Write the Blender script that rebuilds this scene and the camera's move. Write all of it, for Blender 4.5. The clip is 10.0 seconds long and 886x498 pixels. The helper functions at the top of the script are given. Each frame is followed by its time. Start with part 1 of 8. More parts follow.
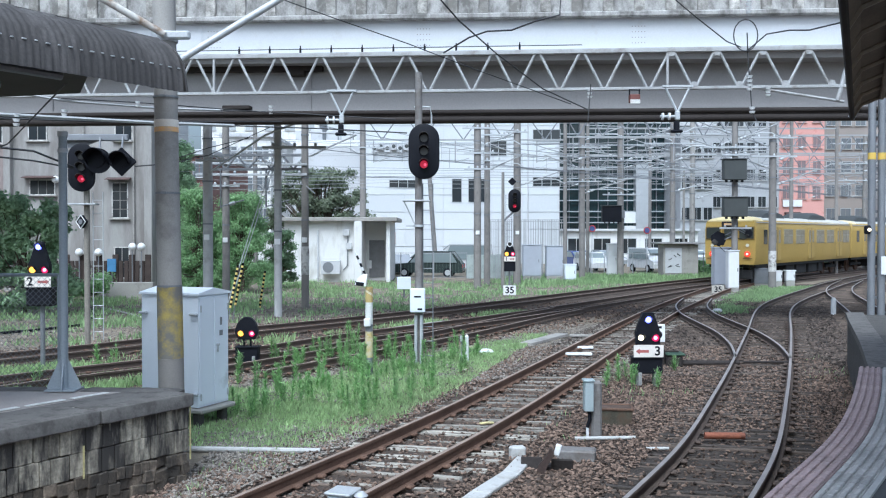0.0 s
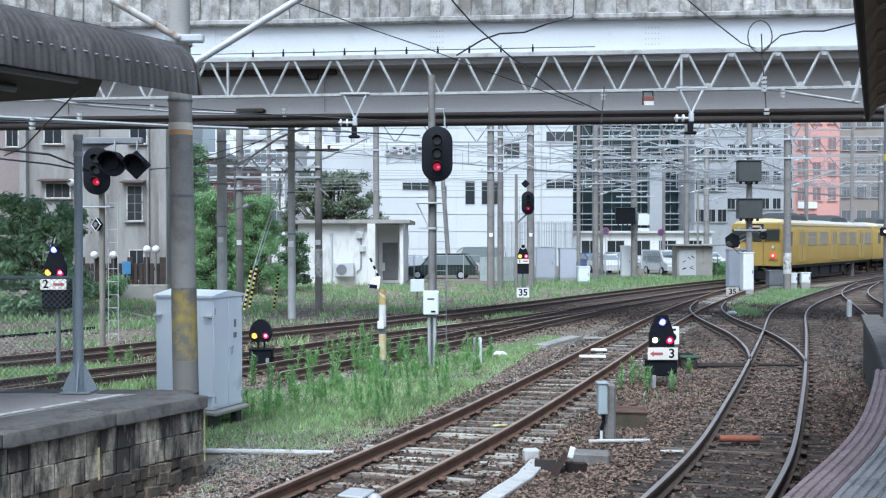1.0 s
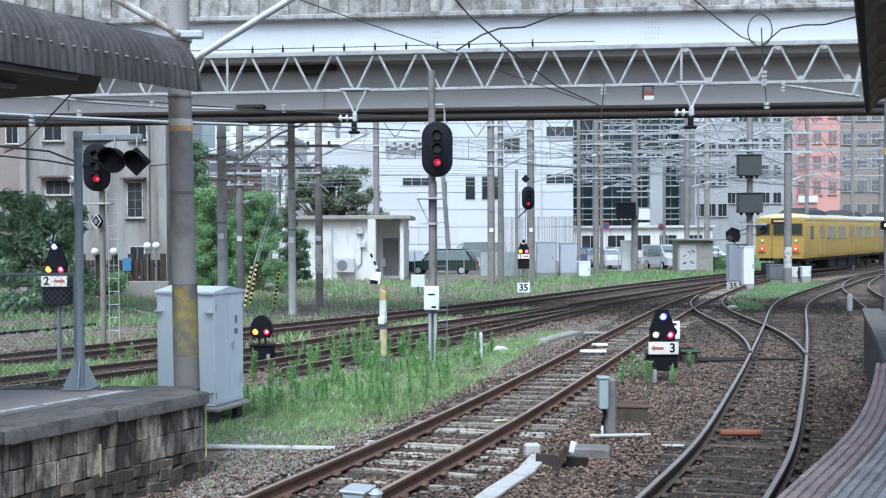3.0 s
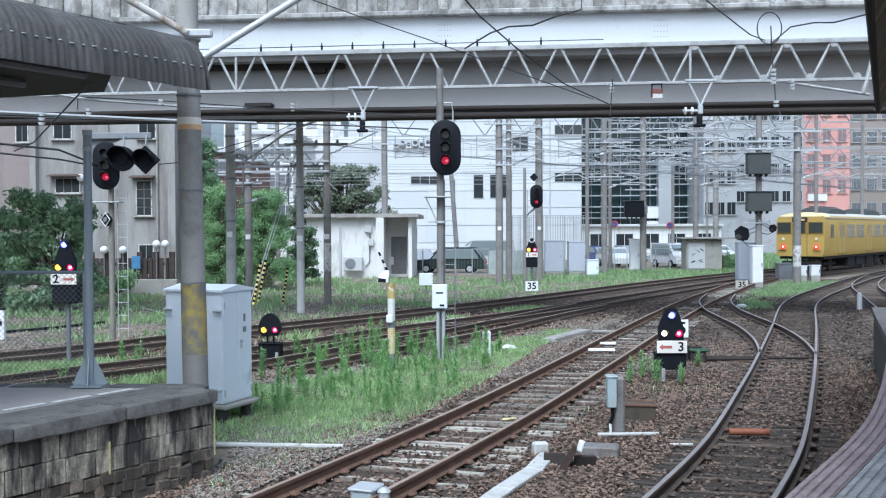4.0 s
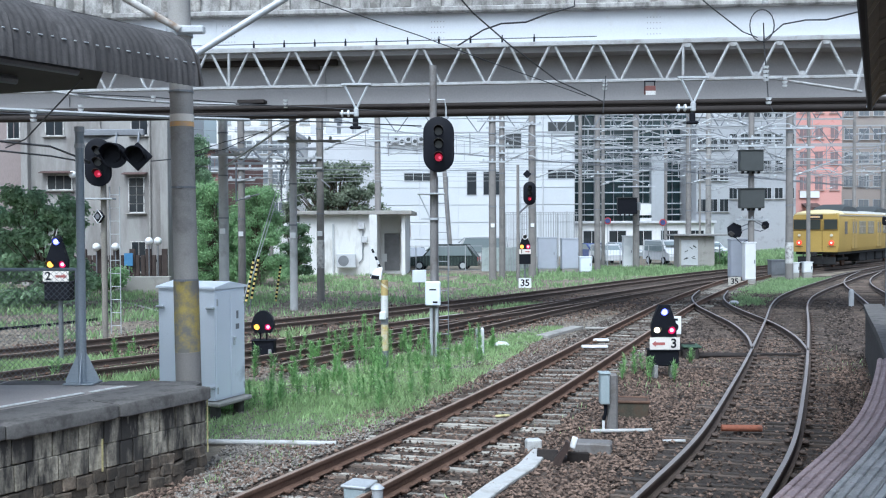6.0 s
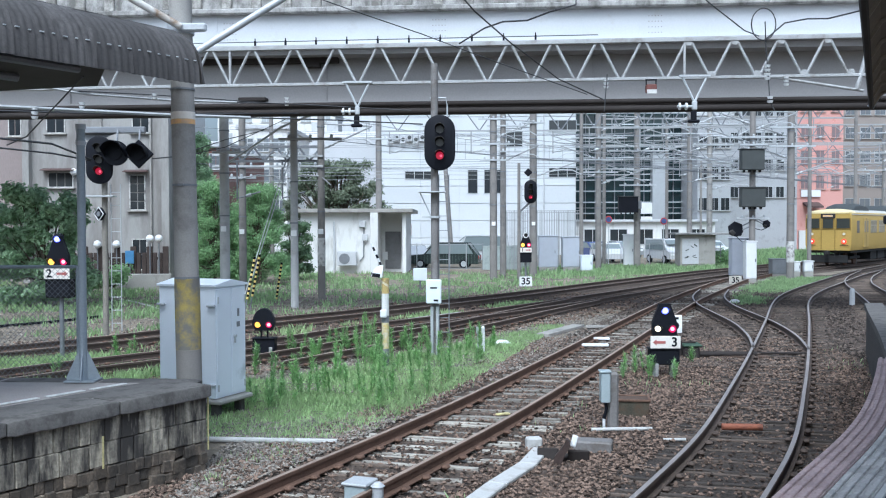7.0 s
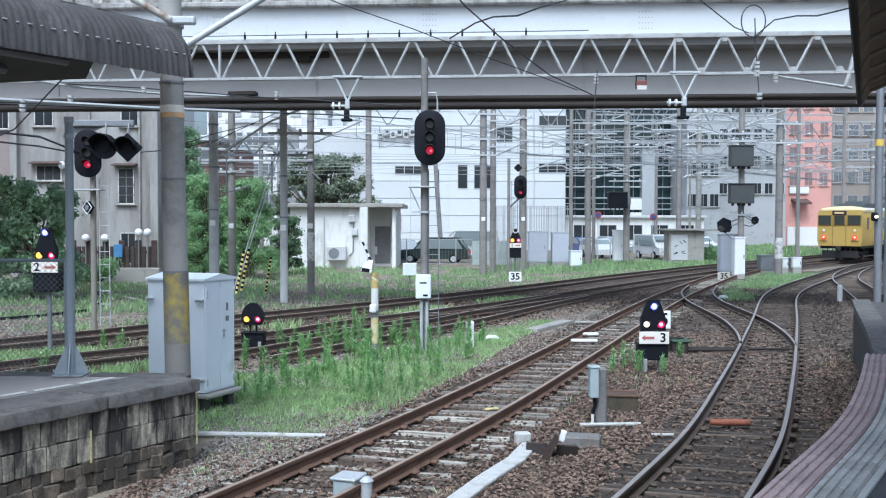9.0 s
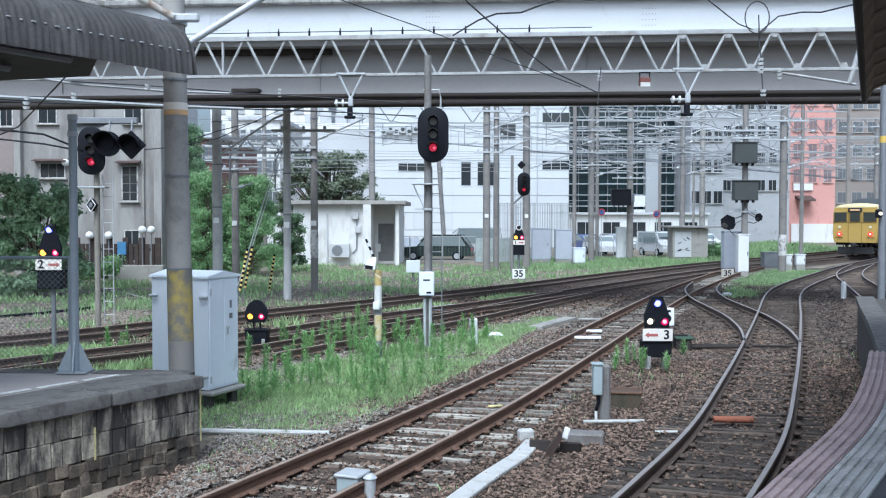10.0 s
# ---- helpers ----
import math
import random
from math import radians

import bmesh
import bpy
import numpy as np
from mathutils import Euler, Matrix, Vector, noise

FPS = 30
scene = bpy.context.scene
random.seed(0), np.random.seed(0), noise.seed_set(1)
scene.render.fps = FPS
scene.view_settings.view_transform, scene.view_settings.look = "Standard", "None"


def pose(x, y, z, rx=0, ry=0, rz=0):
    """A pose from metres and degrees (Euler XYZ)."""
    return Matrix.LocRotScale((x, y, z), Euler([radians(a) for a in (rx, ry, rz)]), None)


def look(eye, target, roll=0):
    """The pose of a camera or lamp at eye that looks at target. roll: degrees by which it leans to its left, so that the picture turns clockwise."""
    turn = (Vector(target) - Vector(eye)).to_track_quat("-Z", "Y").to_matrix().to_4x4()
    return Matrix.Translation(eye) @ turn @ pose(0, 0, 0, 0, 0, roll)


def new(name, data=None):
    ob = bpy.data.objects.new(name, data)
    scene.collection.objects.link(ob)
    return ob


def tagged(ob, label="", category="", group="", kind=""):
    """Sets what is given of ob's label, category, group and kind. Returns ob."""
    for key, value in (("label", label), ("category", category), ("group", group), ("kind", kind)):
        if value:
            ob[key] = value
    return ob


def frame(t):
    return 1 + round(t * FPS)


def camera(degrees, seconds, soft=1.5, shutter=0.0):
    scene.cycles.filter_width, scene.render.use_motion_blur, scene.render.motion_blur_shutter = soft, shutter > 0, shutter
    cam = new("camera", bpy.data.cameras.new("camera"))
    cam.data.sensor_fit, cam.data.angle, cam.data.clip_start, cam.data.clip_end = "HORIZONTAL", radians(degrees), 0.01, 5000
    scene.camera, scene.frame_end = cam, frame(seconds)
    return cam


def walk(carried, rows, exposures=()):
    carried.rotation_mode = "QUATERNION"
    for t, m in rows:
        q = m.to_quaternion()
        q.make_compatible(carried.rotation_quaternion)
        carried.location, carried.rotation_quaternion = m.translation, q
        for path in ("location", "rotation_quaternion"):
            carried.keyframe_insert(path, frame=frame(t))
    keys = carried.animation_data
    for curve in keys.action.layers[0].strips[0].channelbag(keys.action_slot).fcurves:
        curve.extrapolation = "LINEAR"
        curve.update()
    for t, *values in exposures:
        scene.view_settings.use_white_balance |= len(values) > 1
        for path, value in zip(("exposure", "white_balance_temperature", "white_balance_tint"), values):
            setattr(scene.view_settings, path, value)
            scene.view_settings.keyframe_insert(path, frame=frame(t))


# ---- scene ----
# camera: hand-held on the platform, panning a little
EYE = (0.0, 0.0, 2.65)
cam = camera(50.04, 10.0, soft=1.15)
SWAY = [  # seconds, yaw, downward tilt, roll
    (0.0, 0.000, 0.887, 0.000), (0.5, 0.399, 0.735, -0.014), (1.0, 0.801, 0.745, -0.070), (1.5, 1.302, 0.817, -0.210),
    (2.0, 1.066, 0.863, -0.180), (2.5, 0.752, 0.942, -0.293), (4.0, 1.321, 1.118, -0.254), (4.5, 1.576, 1.136, -0.290),
    (5.0, 1.573, 1.194, -0.374), (5.5, 0.929, 1.249, -0.305), (7.0, 0.967, 1.416, -0.141), (7.5, 0.900, 1.465, -0.005),
    (8.0, 0.768, 1.567, 0.013), (8.5, 0.851, 1.629, 0.036), (9.0, 0.342, 1.717, 0.096), (9.5, 0.198, 1.799, 0.035),
    (10.0, 0.545, 1.888, 0.057),
]
walk(cam, [(t, pose(*EYE, 90 - tilt, 0, yaw) @ pose(0, 0, 0, 0, 0, roll)) for t, yaw, tilt, roll in SWAY],
     exposures=[(0.0, 0.43, 5270, 3), (10.0, 0.43, 5270, 3)])

# overcast daylight
world = bpy.data.worlds.new("sky")
scene.world = world
world.use_nodes = True
wn = world.node_tree.nodes
sky = wn.new("ShaderNodeTexSky")
sky.sky_type, sky.sun_disc = "NISHITA", False
sky.sun_elevation, sky.sun_rotation = radians(55), radians(191)
sky.air_density, sky.dust_density, sky.ozone_density = 1.0, 6.0, 1.0
cloud = wn.new("ShaderNodeHueSaturation")
cloud.inputs["Saturation"].default_value = 0.6
world.node_tree.links.new(sky.outputs[0], cloud.inputs["Color"])
world.node_tree.links.new(cloud.outputs[0], wn["Background"].inputs["Color"])
wn["Background"].inputs["Strength"].default_value = 0.15
sun = new("sun", bpy.data.lights.new("sun", "SUN"))
sun.data.energy, sun.data.angle, sun.data.color = 1.2, radians(25), (1.0, 0.97, 0.93)
sun.matrix_world = look((0, 0, 60), (60 * math.cos(radians(55)) * math.sin(radians(11)), 60 * math.cos(radians(55)) * math.cos(radians(11)), 60 - 60 * math.sin(radians(55))))


# ---- materials ----
def mat(name, color, rough=0.7, metal=0.0, var=0.25, scale=3.0, fine=40.0, bump=0.15, dirt=None, dirt_amount=0.0, dirt_scale=1.2,
        stretch=(1, 1, 1), random_tint=0.0, spec=0.5, island=False, bump_dist=0.01, streaks=None):
    """A surface with broad stains, fine grain and relief; dirt is a second colour in ragged patches."""
    m = bpy.data.materials.new(name)
    m.use_nodes = True
    nt, nodes, link = m.node_tree, m.node_tree.nodes, m.node_tree.links.new
    b = nodes["Principled BSDF"]
    co = nodes.new("ShaderNodeTexCoord")
    mp = nodes.new("ShaderNodeMapping")
    mp.inputs["Scale"].default_value = stretch
    link(co.outputs["Object"], mp.inputs["Vector"])
    info = nodes.new("ShaderNodeObjectInfo")
    if random_tint and not island:
        shift = nodes.new("ShaderNodeVectorMath")
        shift.operation = "SCALE"
        shift.inputs[0].default_value = (31.0, 17.0, 23.0)
        link(info.outputs["Random"], shift.inputs["Scale"])
        link(shift.outputs[0], mp.inputs["Location"])
    broad = nodes.new("ShaderNodeTexNoise")
    broad.inputs["Scale"].default_value, broad.inputs["Detail"].default_value = scale, 5
    grain = nodes.new("ShaderNodeTexNoise")
    grain.inputs["Scale"].default_value, grain.inputs["Detail"].default_value = fine, 3
    for n in (broad, grain):
        link(mp.outputs[0], n.inputs["Vector"])
    add = nodes.new("ShaderNodeMath")
    add.operation = "ADD"
    link(broad.outputs["Fac"], add.inputs[0])
    link(grain.outputs["Fac"], add.inputs[1])
    rng = nodes.new("ShaderNodeMapRange")
    rng.inputs["From Min"].default_value, rng.inputs["From Max"].default_value = 0.6, 1.4
    rng.inputs["To Min"].default_value, rng.inputs["To Max"].default_value = 1 - var, 1 + var
    link(add.outputs[0], rng.inputs["Value"])
    fac = rng.outputs[0]
    if random_tint:
        r2 = nodes.new("ShaderNodeMapRange")
        r2.inputs["To Min"].default_value, r2.inputs["To Max"].default_value = 1 - random_tint, 1 + random_tint
        if island:
            geo = nodes.new("ShaderNodeNewGeometry")
            link(geo.outputs["Random Per Island"], r2.inputs["Value"])
        else:
            link(info.outputs["Random"], r2.inputs["Value"])
        mul = nodes.new("ShaderNodeMath")
        mul.operation = "MULTIPLY"
        link(fac, mul.inputs[0])
        link(r2.outputs[0], mul.inputs[1])
        fac = mul.outputs[0]
    tint = nodes.new("ShaderNodeVectorMath")
    tint.operation = "SCALE"
    tint.inputs[0].default_value = color
    link(fac, tint.inputs["Scale"])
    out = tint.outputs[0]
    if dirt:
        spots = nodes.new("ShaderNodeTexNoise")
        spots.inputs["Scale"].default_value, spots.inputs["Detail"].default_value, spots.inputs["Roughness"].default_value = dirt_scale, 8, 0.65
        if streaks:
            runs = nodes.new("ShaderNodeMapping")
            runs.inputs["Scale"].default_value = streaks
            spot = nodes.new("ShaderNodeNewGeometry")
            link(spot.outputs["Position"], runs.inputs["Vector"])
            link(runs.outputs[0], spots.inputs["Vector"])
        else:
            link(mp.outputs[0], spots.inputs["Vector"])
        ramp = nodes.new("ShaderNodeMapRange")
        ramp.inputs["From Min"].default_value, ramp.inputs["From Max"].default_value = 0.62 - dirt_amount * 0.4, 0.8 - dirt_amount * 0.4
        link(spots.outputs["Fac"], ramp.inputs["Value"])
        mix = nodes.new("ShaderNodeMix")
        mix.data_type = "RGBA"
        link(ramp.outputs[0], mix.inputs["Factor"])
        link(out, mix.inputs["A"])
        mix.inputs["B"].default_value = (*dirt, 1)
        out = mix.outputs["Result"]
    link(out, b.inputs["Base Color"])
    b.inputs["Roughness"].default_value, b.inputs["Metallic"].default_value = rough, metal
    b.inputs["Specular IOR Level"].default_value = spec
    if bump:
        bp = nodes.new("ShaderNodeBump")
        bp.inputs["Strength"].default_value, bp.inputs["Distance"].default_value = bump, bump_dist
        link(grain.outputs["Fac"], bp.inputs["Height"])
        link(bp.outputs[0], b.inputs["Normal"])
    return m


def glow(name, color, strength):
    m = bpy.data.materials.new(name)
    m.use_nodes = True
    b = m.node_tree.nodes["Principled BSDF"]
    b.inputs["Base Color"].default_value = (*[c * 0.5 for c in color], 1)
    b.inputs["Emission Color"].default_value = (*color, 1)
    b.inputs["Emission Strength"].default_value = strength
    b.inputs["Roughness"].default_value = 0.3
    return m


def glass(name, color, rough=0.08):
    m = bpy.data.materials.new(name)
    m.use_nodes = True
    b = m.node_tree.nodes["Principled BSDF"]
    b.inputs["Base Color"].default_value = (*color, 1)
    b.inputs["Roughness"].default_value = rough
    b.inputs["Specular IOR Level"].default_value = 0.8
    return m


M_BALLAST = mat("ballast", (0.088, 0.066, 0.052), 0.95, var=0.45, scale=0.5, fine=28, bump=0.9, bump_dist=0.05, dirt=(0.075, 0.058, 0.045), dirt_amount=0.25, dirt_scale=7)
M_STONE = mat("ballast_stone", (0.152, 0.107, 0.082), 0.95, var=0.3, scale=9, fine=60, random_tint=0.8, island=True)
M_STONE_DARK = mat("oily_ballast_stone", (0.105, 0.082, 0.068), 0.9, var=0.3, scale=9, fine=60, random_tint=0.75, island=True)
M_STONE_GREY = mat("grey_gravel", (0.245, 0.222, 0.195), 0.95, var=0.3, scale=9, fine=60, random_tint=0.5, island=True)
M_EARTH = mat("earth", (0.25, 0.21, 0.16), 0.95, var=0.3, scale=0.4, fine=25, bump=0.7, bump_dist=0.04, dirt=(0.12, 0.105, 0.075), dirt_amount=0.4, dirt_scale=1.3)
M_RAIL_SIDE = mat("rusty_rail", (0.14, 0.082, 0.056), 0.8, metal=0.1, var=0.35, scale=3, fine=50, bump=0.3)
M_RAIL_DARK = mat("dark_oiled_rail", (0.10, 0.074, 0.06), 0.8, metal=0.1, var=0.35, scale=3, fine=50, bump=0.3)
M_RAIL_TOP = mat("worn_rail_head", (0.44, 0.40, 0.38), 0.45, metal=0.5, var=0.15, scale=2, fine=40, bump=0.05)
M_RAIL_RUST = mat("dull_rail_head", (0.38, 0.295, 0.24), 0.55, metal=0.3, var=0.2, scale=2, fine=40, bump=0.1)
M_SLEEPER = mat("sleeper_wood", (0.315, 0.295, 0.26), 0.9, var=0.6, scale=3, fine=22, bump=0.8, stretch=(1, 9, 6), random_tint=0.45, dirt=(0.10, 0.08, 0.064), dirt_amount=0.3, dirt_scale=2.6)
M_SLEEPER_BROWN = mat("dark_sleeper_wood", (0.125, 0.098, 0.08), 0.9, var=0.5, scale=3, fine=22, bump=0.6, stretch=(1, 6, 6), random_tint=0.35)
M_SLEEPER_OILY = mat("oily_sleeper_wood", (0.068, 0.056, 0.048), 0.85, var=0.5, scale=3, fine=22, bump=0.6, stretch=(1, 6, 6), random_tint=0.4)
M_BALLAST_OILY = mat("oily_ballast", (0.055, 0.043, 0.035), 0.9, var=0.45, scale=0.6, fine=28, bump=0.9, bump_dist=0.05)
M_CONC = mat("concrete", (0.36, 0.345, 0.32), 0.85, var=0.18, scale=1.5, fine=45, bump=0.25, dirt=(0.2, 0.19, 0.175), dirt_amount=0.25)
M_CONC_DARK = mat("weathered_concrete", (0.33, 0.325, 0.32), 0.9, var=0.3, scale=1.2, fine=45, bump=0.35, dirt=(0.19, 0.185, 0.18), dirt_amount=0.35)
M_DECK = mat("platform_deck", (0.38, 0.345, 0.325), 0.9, var=0.25, scale=1.2, fine=45, bump=0.35, dirt=(0.3, 0.285, 0.27), dirt_amount=0.35)
M_BLOCK = mat("stone_block", (0.41, 0.37, 0.295), 0.9, var=0.5, scale=4, fine=30, bump=0.8, random_tint=0.4, dirt=(0.055, 0.05, 0.046), dirt_amount=0.62, dirt_scale=3.4, streaks=(1.7, 1.7, 0.38))
M_BLOCK_MOSSY = mat("mossy_stone_block", (0.165, 0.132, 0.10), 0.95, var=0.6, scale=6, fine=30, bump=1.0, random_tint=0.5, dirt=(0.06, 0.052, 0.044), dirt_amount=0.5, dirt_scale=3.2, streaks=(1, 1, 0.45))
M_OLD_END = mat("dark_stained_concrete", (0.085, 0.08, 0.075), 0.9, var=0.4, scale=1.2, fine=45, bump=0.5, dirt=(0.04, 0.038, 0.036), dirt_amount=0.35)
M_COPING = mat("dark_coping_concrete", (0.138, 0.130, 0.123), 0.95, var=0.22, scale=2.5, fine=45, bump=0.45, dirt=(0.075, 0.07, 0.066), dirt_amount=0.35, dirt_scale=6)
M_SOFFIT_TAN = mat("brown_ribbed_sheet", (0.15, 0.115, 0.085), 0.85, var=0.35, scale=1.5, bump=0.2)
M_RIB = mat("tan_rib_wood", (0.30, 0.25, 0.19), 0.8, var=0.2)
M_MORTAR = mat("dark_mortar", (0.06, 0.055, 0.05), 0.95, var=0.3)
M_PARAPET = mat("stained_parapet", (0.44, 0.43, 0.42), 0.9, var=0.3, scale=1.3, fine=30, bump=0.3, dirt=(0.17, 0.165, 0.155), dirt_amount=0.5, dirt_scale=1.6, stretch=(1.3, 1, 0.8))
M_BALUSTER = mat("pale_baluster", (0.45, 0.435, 0.41), 0.9, var=0.35, scale=2, fine=30, bump=0.3, dirt=(0.2, 0.19, 0.175), dirt_amount=0.55, dirt_scale=2.4, random_tint=0.4)
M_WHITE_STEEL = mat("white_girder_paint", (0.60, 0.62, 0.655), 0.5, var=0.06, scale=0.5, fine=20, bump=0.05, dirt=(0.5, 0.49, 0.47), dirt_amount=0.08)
# Web and underside grey; shade below the fascia is mixed into the colour.
M_GREY_STEEL = mat("grey_girder_paint_and_shade", (0.305, 0.295, 0.295), 0.6, var=0.1, scale=0.4, fine=20, bump=0.05)
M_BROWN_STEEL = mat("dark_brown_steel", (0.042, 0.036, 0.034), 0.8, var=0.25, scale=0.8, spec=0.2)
M_GALV = mat("galvanised_steel", (0.50, 0.52, 0.54), 0.5, metal=0.2, var=0.15, scale=3, fine=50, bump=0.08)
M_GALV_MID = mat("weathered_steel", (0.36, 0.37, 0.38), 0.6, metal=0.2, var=0.15)
M_GALV_DARK = mat("dull_galvanised_steel", (0.24, 0.25, 0.27), 0.55, metal=0.4, var=0.2, scale=3, fine=50, bump=0.08)
M_BLACK = mat("black_enamel", (0.010, 0.011, 0.016), 0.6, var=0.2, bump=0.03, spec=0.15)
M_WIRE = mat("wire", (0.07, 0.07, 0.075), 0.6, metal=0.5, var=0.2)
M_CABINET = mat("cabinet_paint", (0.80, 0.85, 0.92), 0.45, var=0.07, scale=1.2, fine=60, bump=0.03, dirt=(0.40, 0.42, 0.45), dirt_amount=0.1)
M_WHITE = mat("white_paint", (0.78, 0.79, 0.80), 0.5, var=0.06, bump=0.04)
M_YELLOW = mat("yellow_paint", (0.72, 0.50, 0.10), 0.6, var=0.15, dirt=(0.3, 0.25, 0.15), dirt_amount=0.15, dirt_scale=5)
M_POLE = mat("pole_concrete", (0.36, 0.345, 0.325), 0.85, var=0.15, scale=2, fine=60, bump=0.2, dirt=(0.16, 0.15, 0.145), dirt_amount=0.25)
M_POLE_DARK = mat("dark_pole_concrete", (0.25, 0.235, 0.222), 0.85, var=0.15, scale=2, fine=60, bump=0.2, dirt=(0.15, 0.145, 0.145), dirt_amount=0.25)
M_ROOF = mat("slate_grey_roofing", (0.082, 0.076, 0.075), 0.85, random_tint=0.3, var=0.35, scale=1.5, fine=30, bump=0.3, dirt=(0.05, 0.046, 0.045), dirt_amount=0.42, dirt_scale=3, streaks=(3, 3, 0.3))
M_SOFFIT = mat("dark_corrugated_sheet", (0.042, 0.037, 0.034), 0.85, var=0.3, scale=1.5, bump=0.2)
M_TILE_PINK = mat("pink_tactile_tile", (0.385, 0.30, 0.30), 0.85, var=0.15, scale=8, fine=60, random_tint=0.12)
M_TILE_GREY = mat("grey_tactile_tile", (0.41, 0.40, 0.395), 0.85, var=0.15, scale=8, fine=60, random_tint=0.12)
M_TROUGH = mat("pale_concrete", (0.52, 0.52, 0.51), 0.8, var=0.12, scale=3, fine=40, bump=0.2, dirt=(0.36, 0.34, 0.31), dirt_amount=0.2, dirt_scale=4)
M_WHITE_LINE = mat("worn_line_paint", (0.68, 0.68, 0.66), 0.8, var=0.2, dirt=(0.3, 0.3, 0.28), dirt_amount=0.2, dirt_scale=5)
M_TAG_WHITE = mat("white_sign_enamel", (0.9, 0.91, 0.92), 0.4, var=0.05, bump=0)
M_OCHRE = mat("peeling_yellow_paint", (0.42, 0.33, 0.10), 0.7, var=0.2, dirt=(0.2, 0.19, 0.17), dirt_amount=0.55, dirt_scale=4)
M_DRIP = mat("pale_yellow_paint_run", (0.62, 0.55, 0.27), 0.7, var=0.2, dirt=(0.3, 0.26, 0.14), dirt_amount=0.35, dirt_scale=9)
M_ASPHALT = mat("asphalt", (0.085, 0.09, 0.095), 0.9, var=0.2, scale=2, fine=90, bump=0.4)


def leafy(name, color, through_color, **kw):
    """Leaf surface that lets some light pass through."""
    m = mat(name, color, 0.6, var=0.4, random_tint=0.5, island=True, bump=0, **kw)
    nt = m.node_tree
    thin = nt.nodes.new("ShaderNodeBsdfTranslucent")
    thin.inputs["Color"].default_value = (*through_color, 1)
    mix = nt.nodes.new("ShaderNodeMixShader")
    mix.inputs["Fac"].default_value = 0.4
    nt.links.new(nt.nodes["Principled BSDF"].outputs[0], mix.inputs[1])
    nt.links.new(thin.outputs[0], mix.inputs[2])
    nt.links.new(mix.outputs[0], nt.nodes["Material Output"].inputs["Surface"])
    return m


M_LEAF = leafy("leaf", (0.245, 0.375, 0.185), (0.30, 0.51, 0.225), scale=1, fine=5)
M_LEAF_DARK = leafy("dark_leaf", (0.15, 0.225, 0.13), (0.16, 0.28, 0.12), scale=1, fine=5)
M_LEAF_MID = leafy("mid_green_leaf", (0.31, 0.43, 0.27), (0.34, 0.52, 0.28), scale=1, fine=5)
M_GRASS = leafy("grass", (0.40, 0.525, 0.265), (0.47, 0.66, 0.29), scale=0.7, fine=5)
M_GRASS_DEEP = leafy("deep_green_grass", (0.33, 0.455, 0.235), (0.38, 0.57, 0.25), scale=0.7, fine=5)
M_BARK = mat("bark", (0.10, 0.08, 0.06), 0.9, var=0.3, bump=0.5)
M_GLASS = glass("dark_window_glass", (0.03, 0.035, 0.04))
M_RED = glow("red_signal_light", (0.9, 0.01, 0.12), 0.6)
M_RED_DIM = glow("dim_red_signal_light", (0.75, 0.008, 0.05), 0.38)
# Glowing pink; paints a highlight onto the lit red lens.
M_RED_HIGHLIGHT = glow("pink_lens_highlight", (1.0, 0.12, 0.2), 0.9)
# Lightened black; puts the hoods' lit inner edges into the colour.
M_HOOD = mat("lightened_black_hood", (0.034, 0.031, 0.029), 0.7, var=0.2, bump=0.03)
M_POST_GREY = mat("brownish_grey_post_paint", (0.21, 0.20, 0.195), 0.7, metal=0.1, var=0.2, scale=3, fine=40, dirt=(0.13, 0.11, 0.095), dirt_amount=0.3, dirt_scale=4)
M_TRUSS = mat("weathered_truss_steel", (0.40, 0.405, 0.41), 0.55, metal=0.2, var=0.2, scale=2.5, fine=50, bump=0.08, dirt=(0.27, 0.255, 0.24), dirt_amount=0.3, dirt_scale=3)
M_AMBER = glow("amber_signal_light", (1.0, 0.42, 0.05), 2.2)
M_WARM = glow("warm_white_light", (1.0, 0.80, 0.5), 3.0)
M_BULB = glow("white_hot_bulb", (0.9, 0.92, 1.0), 4.0)
M_PINK = glow("pink_hot_bulb", (1.0, 0.45, 0.6), 1.6)
M_BLUE = glow("violet_blue_signal_light", (0.16, 0.16, 1.0), 3.2)
M_LENS_OFF = glass("unlit_lens", (0.022, 0.022, 0.02), 0.35)


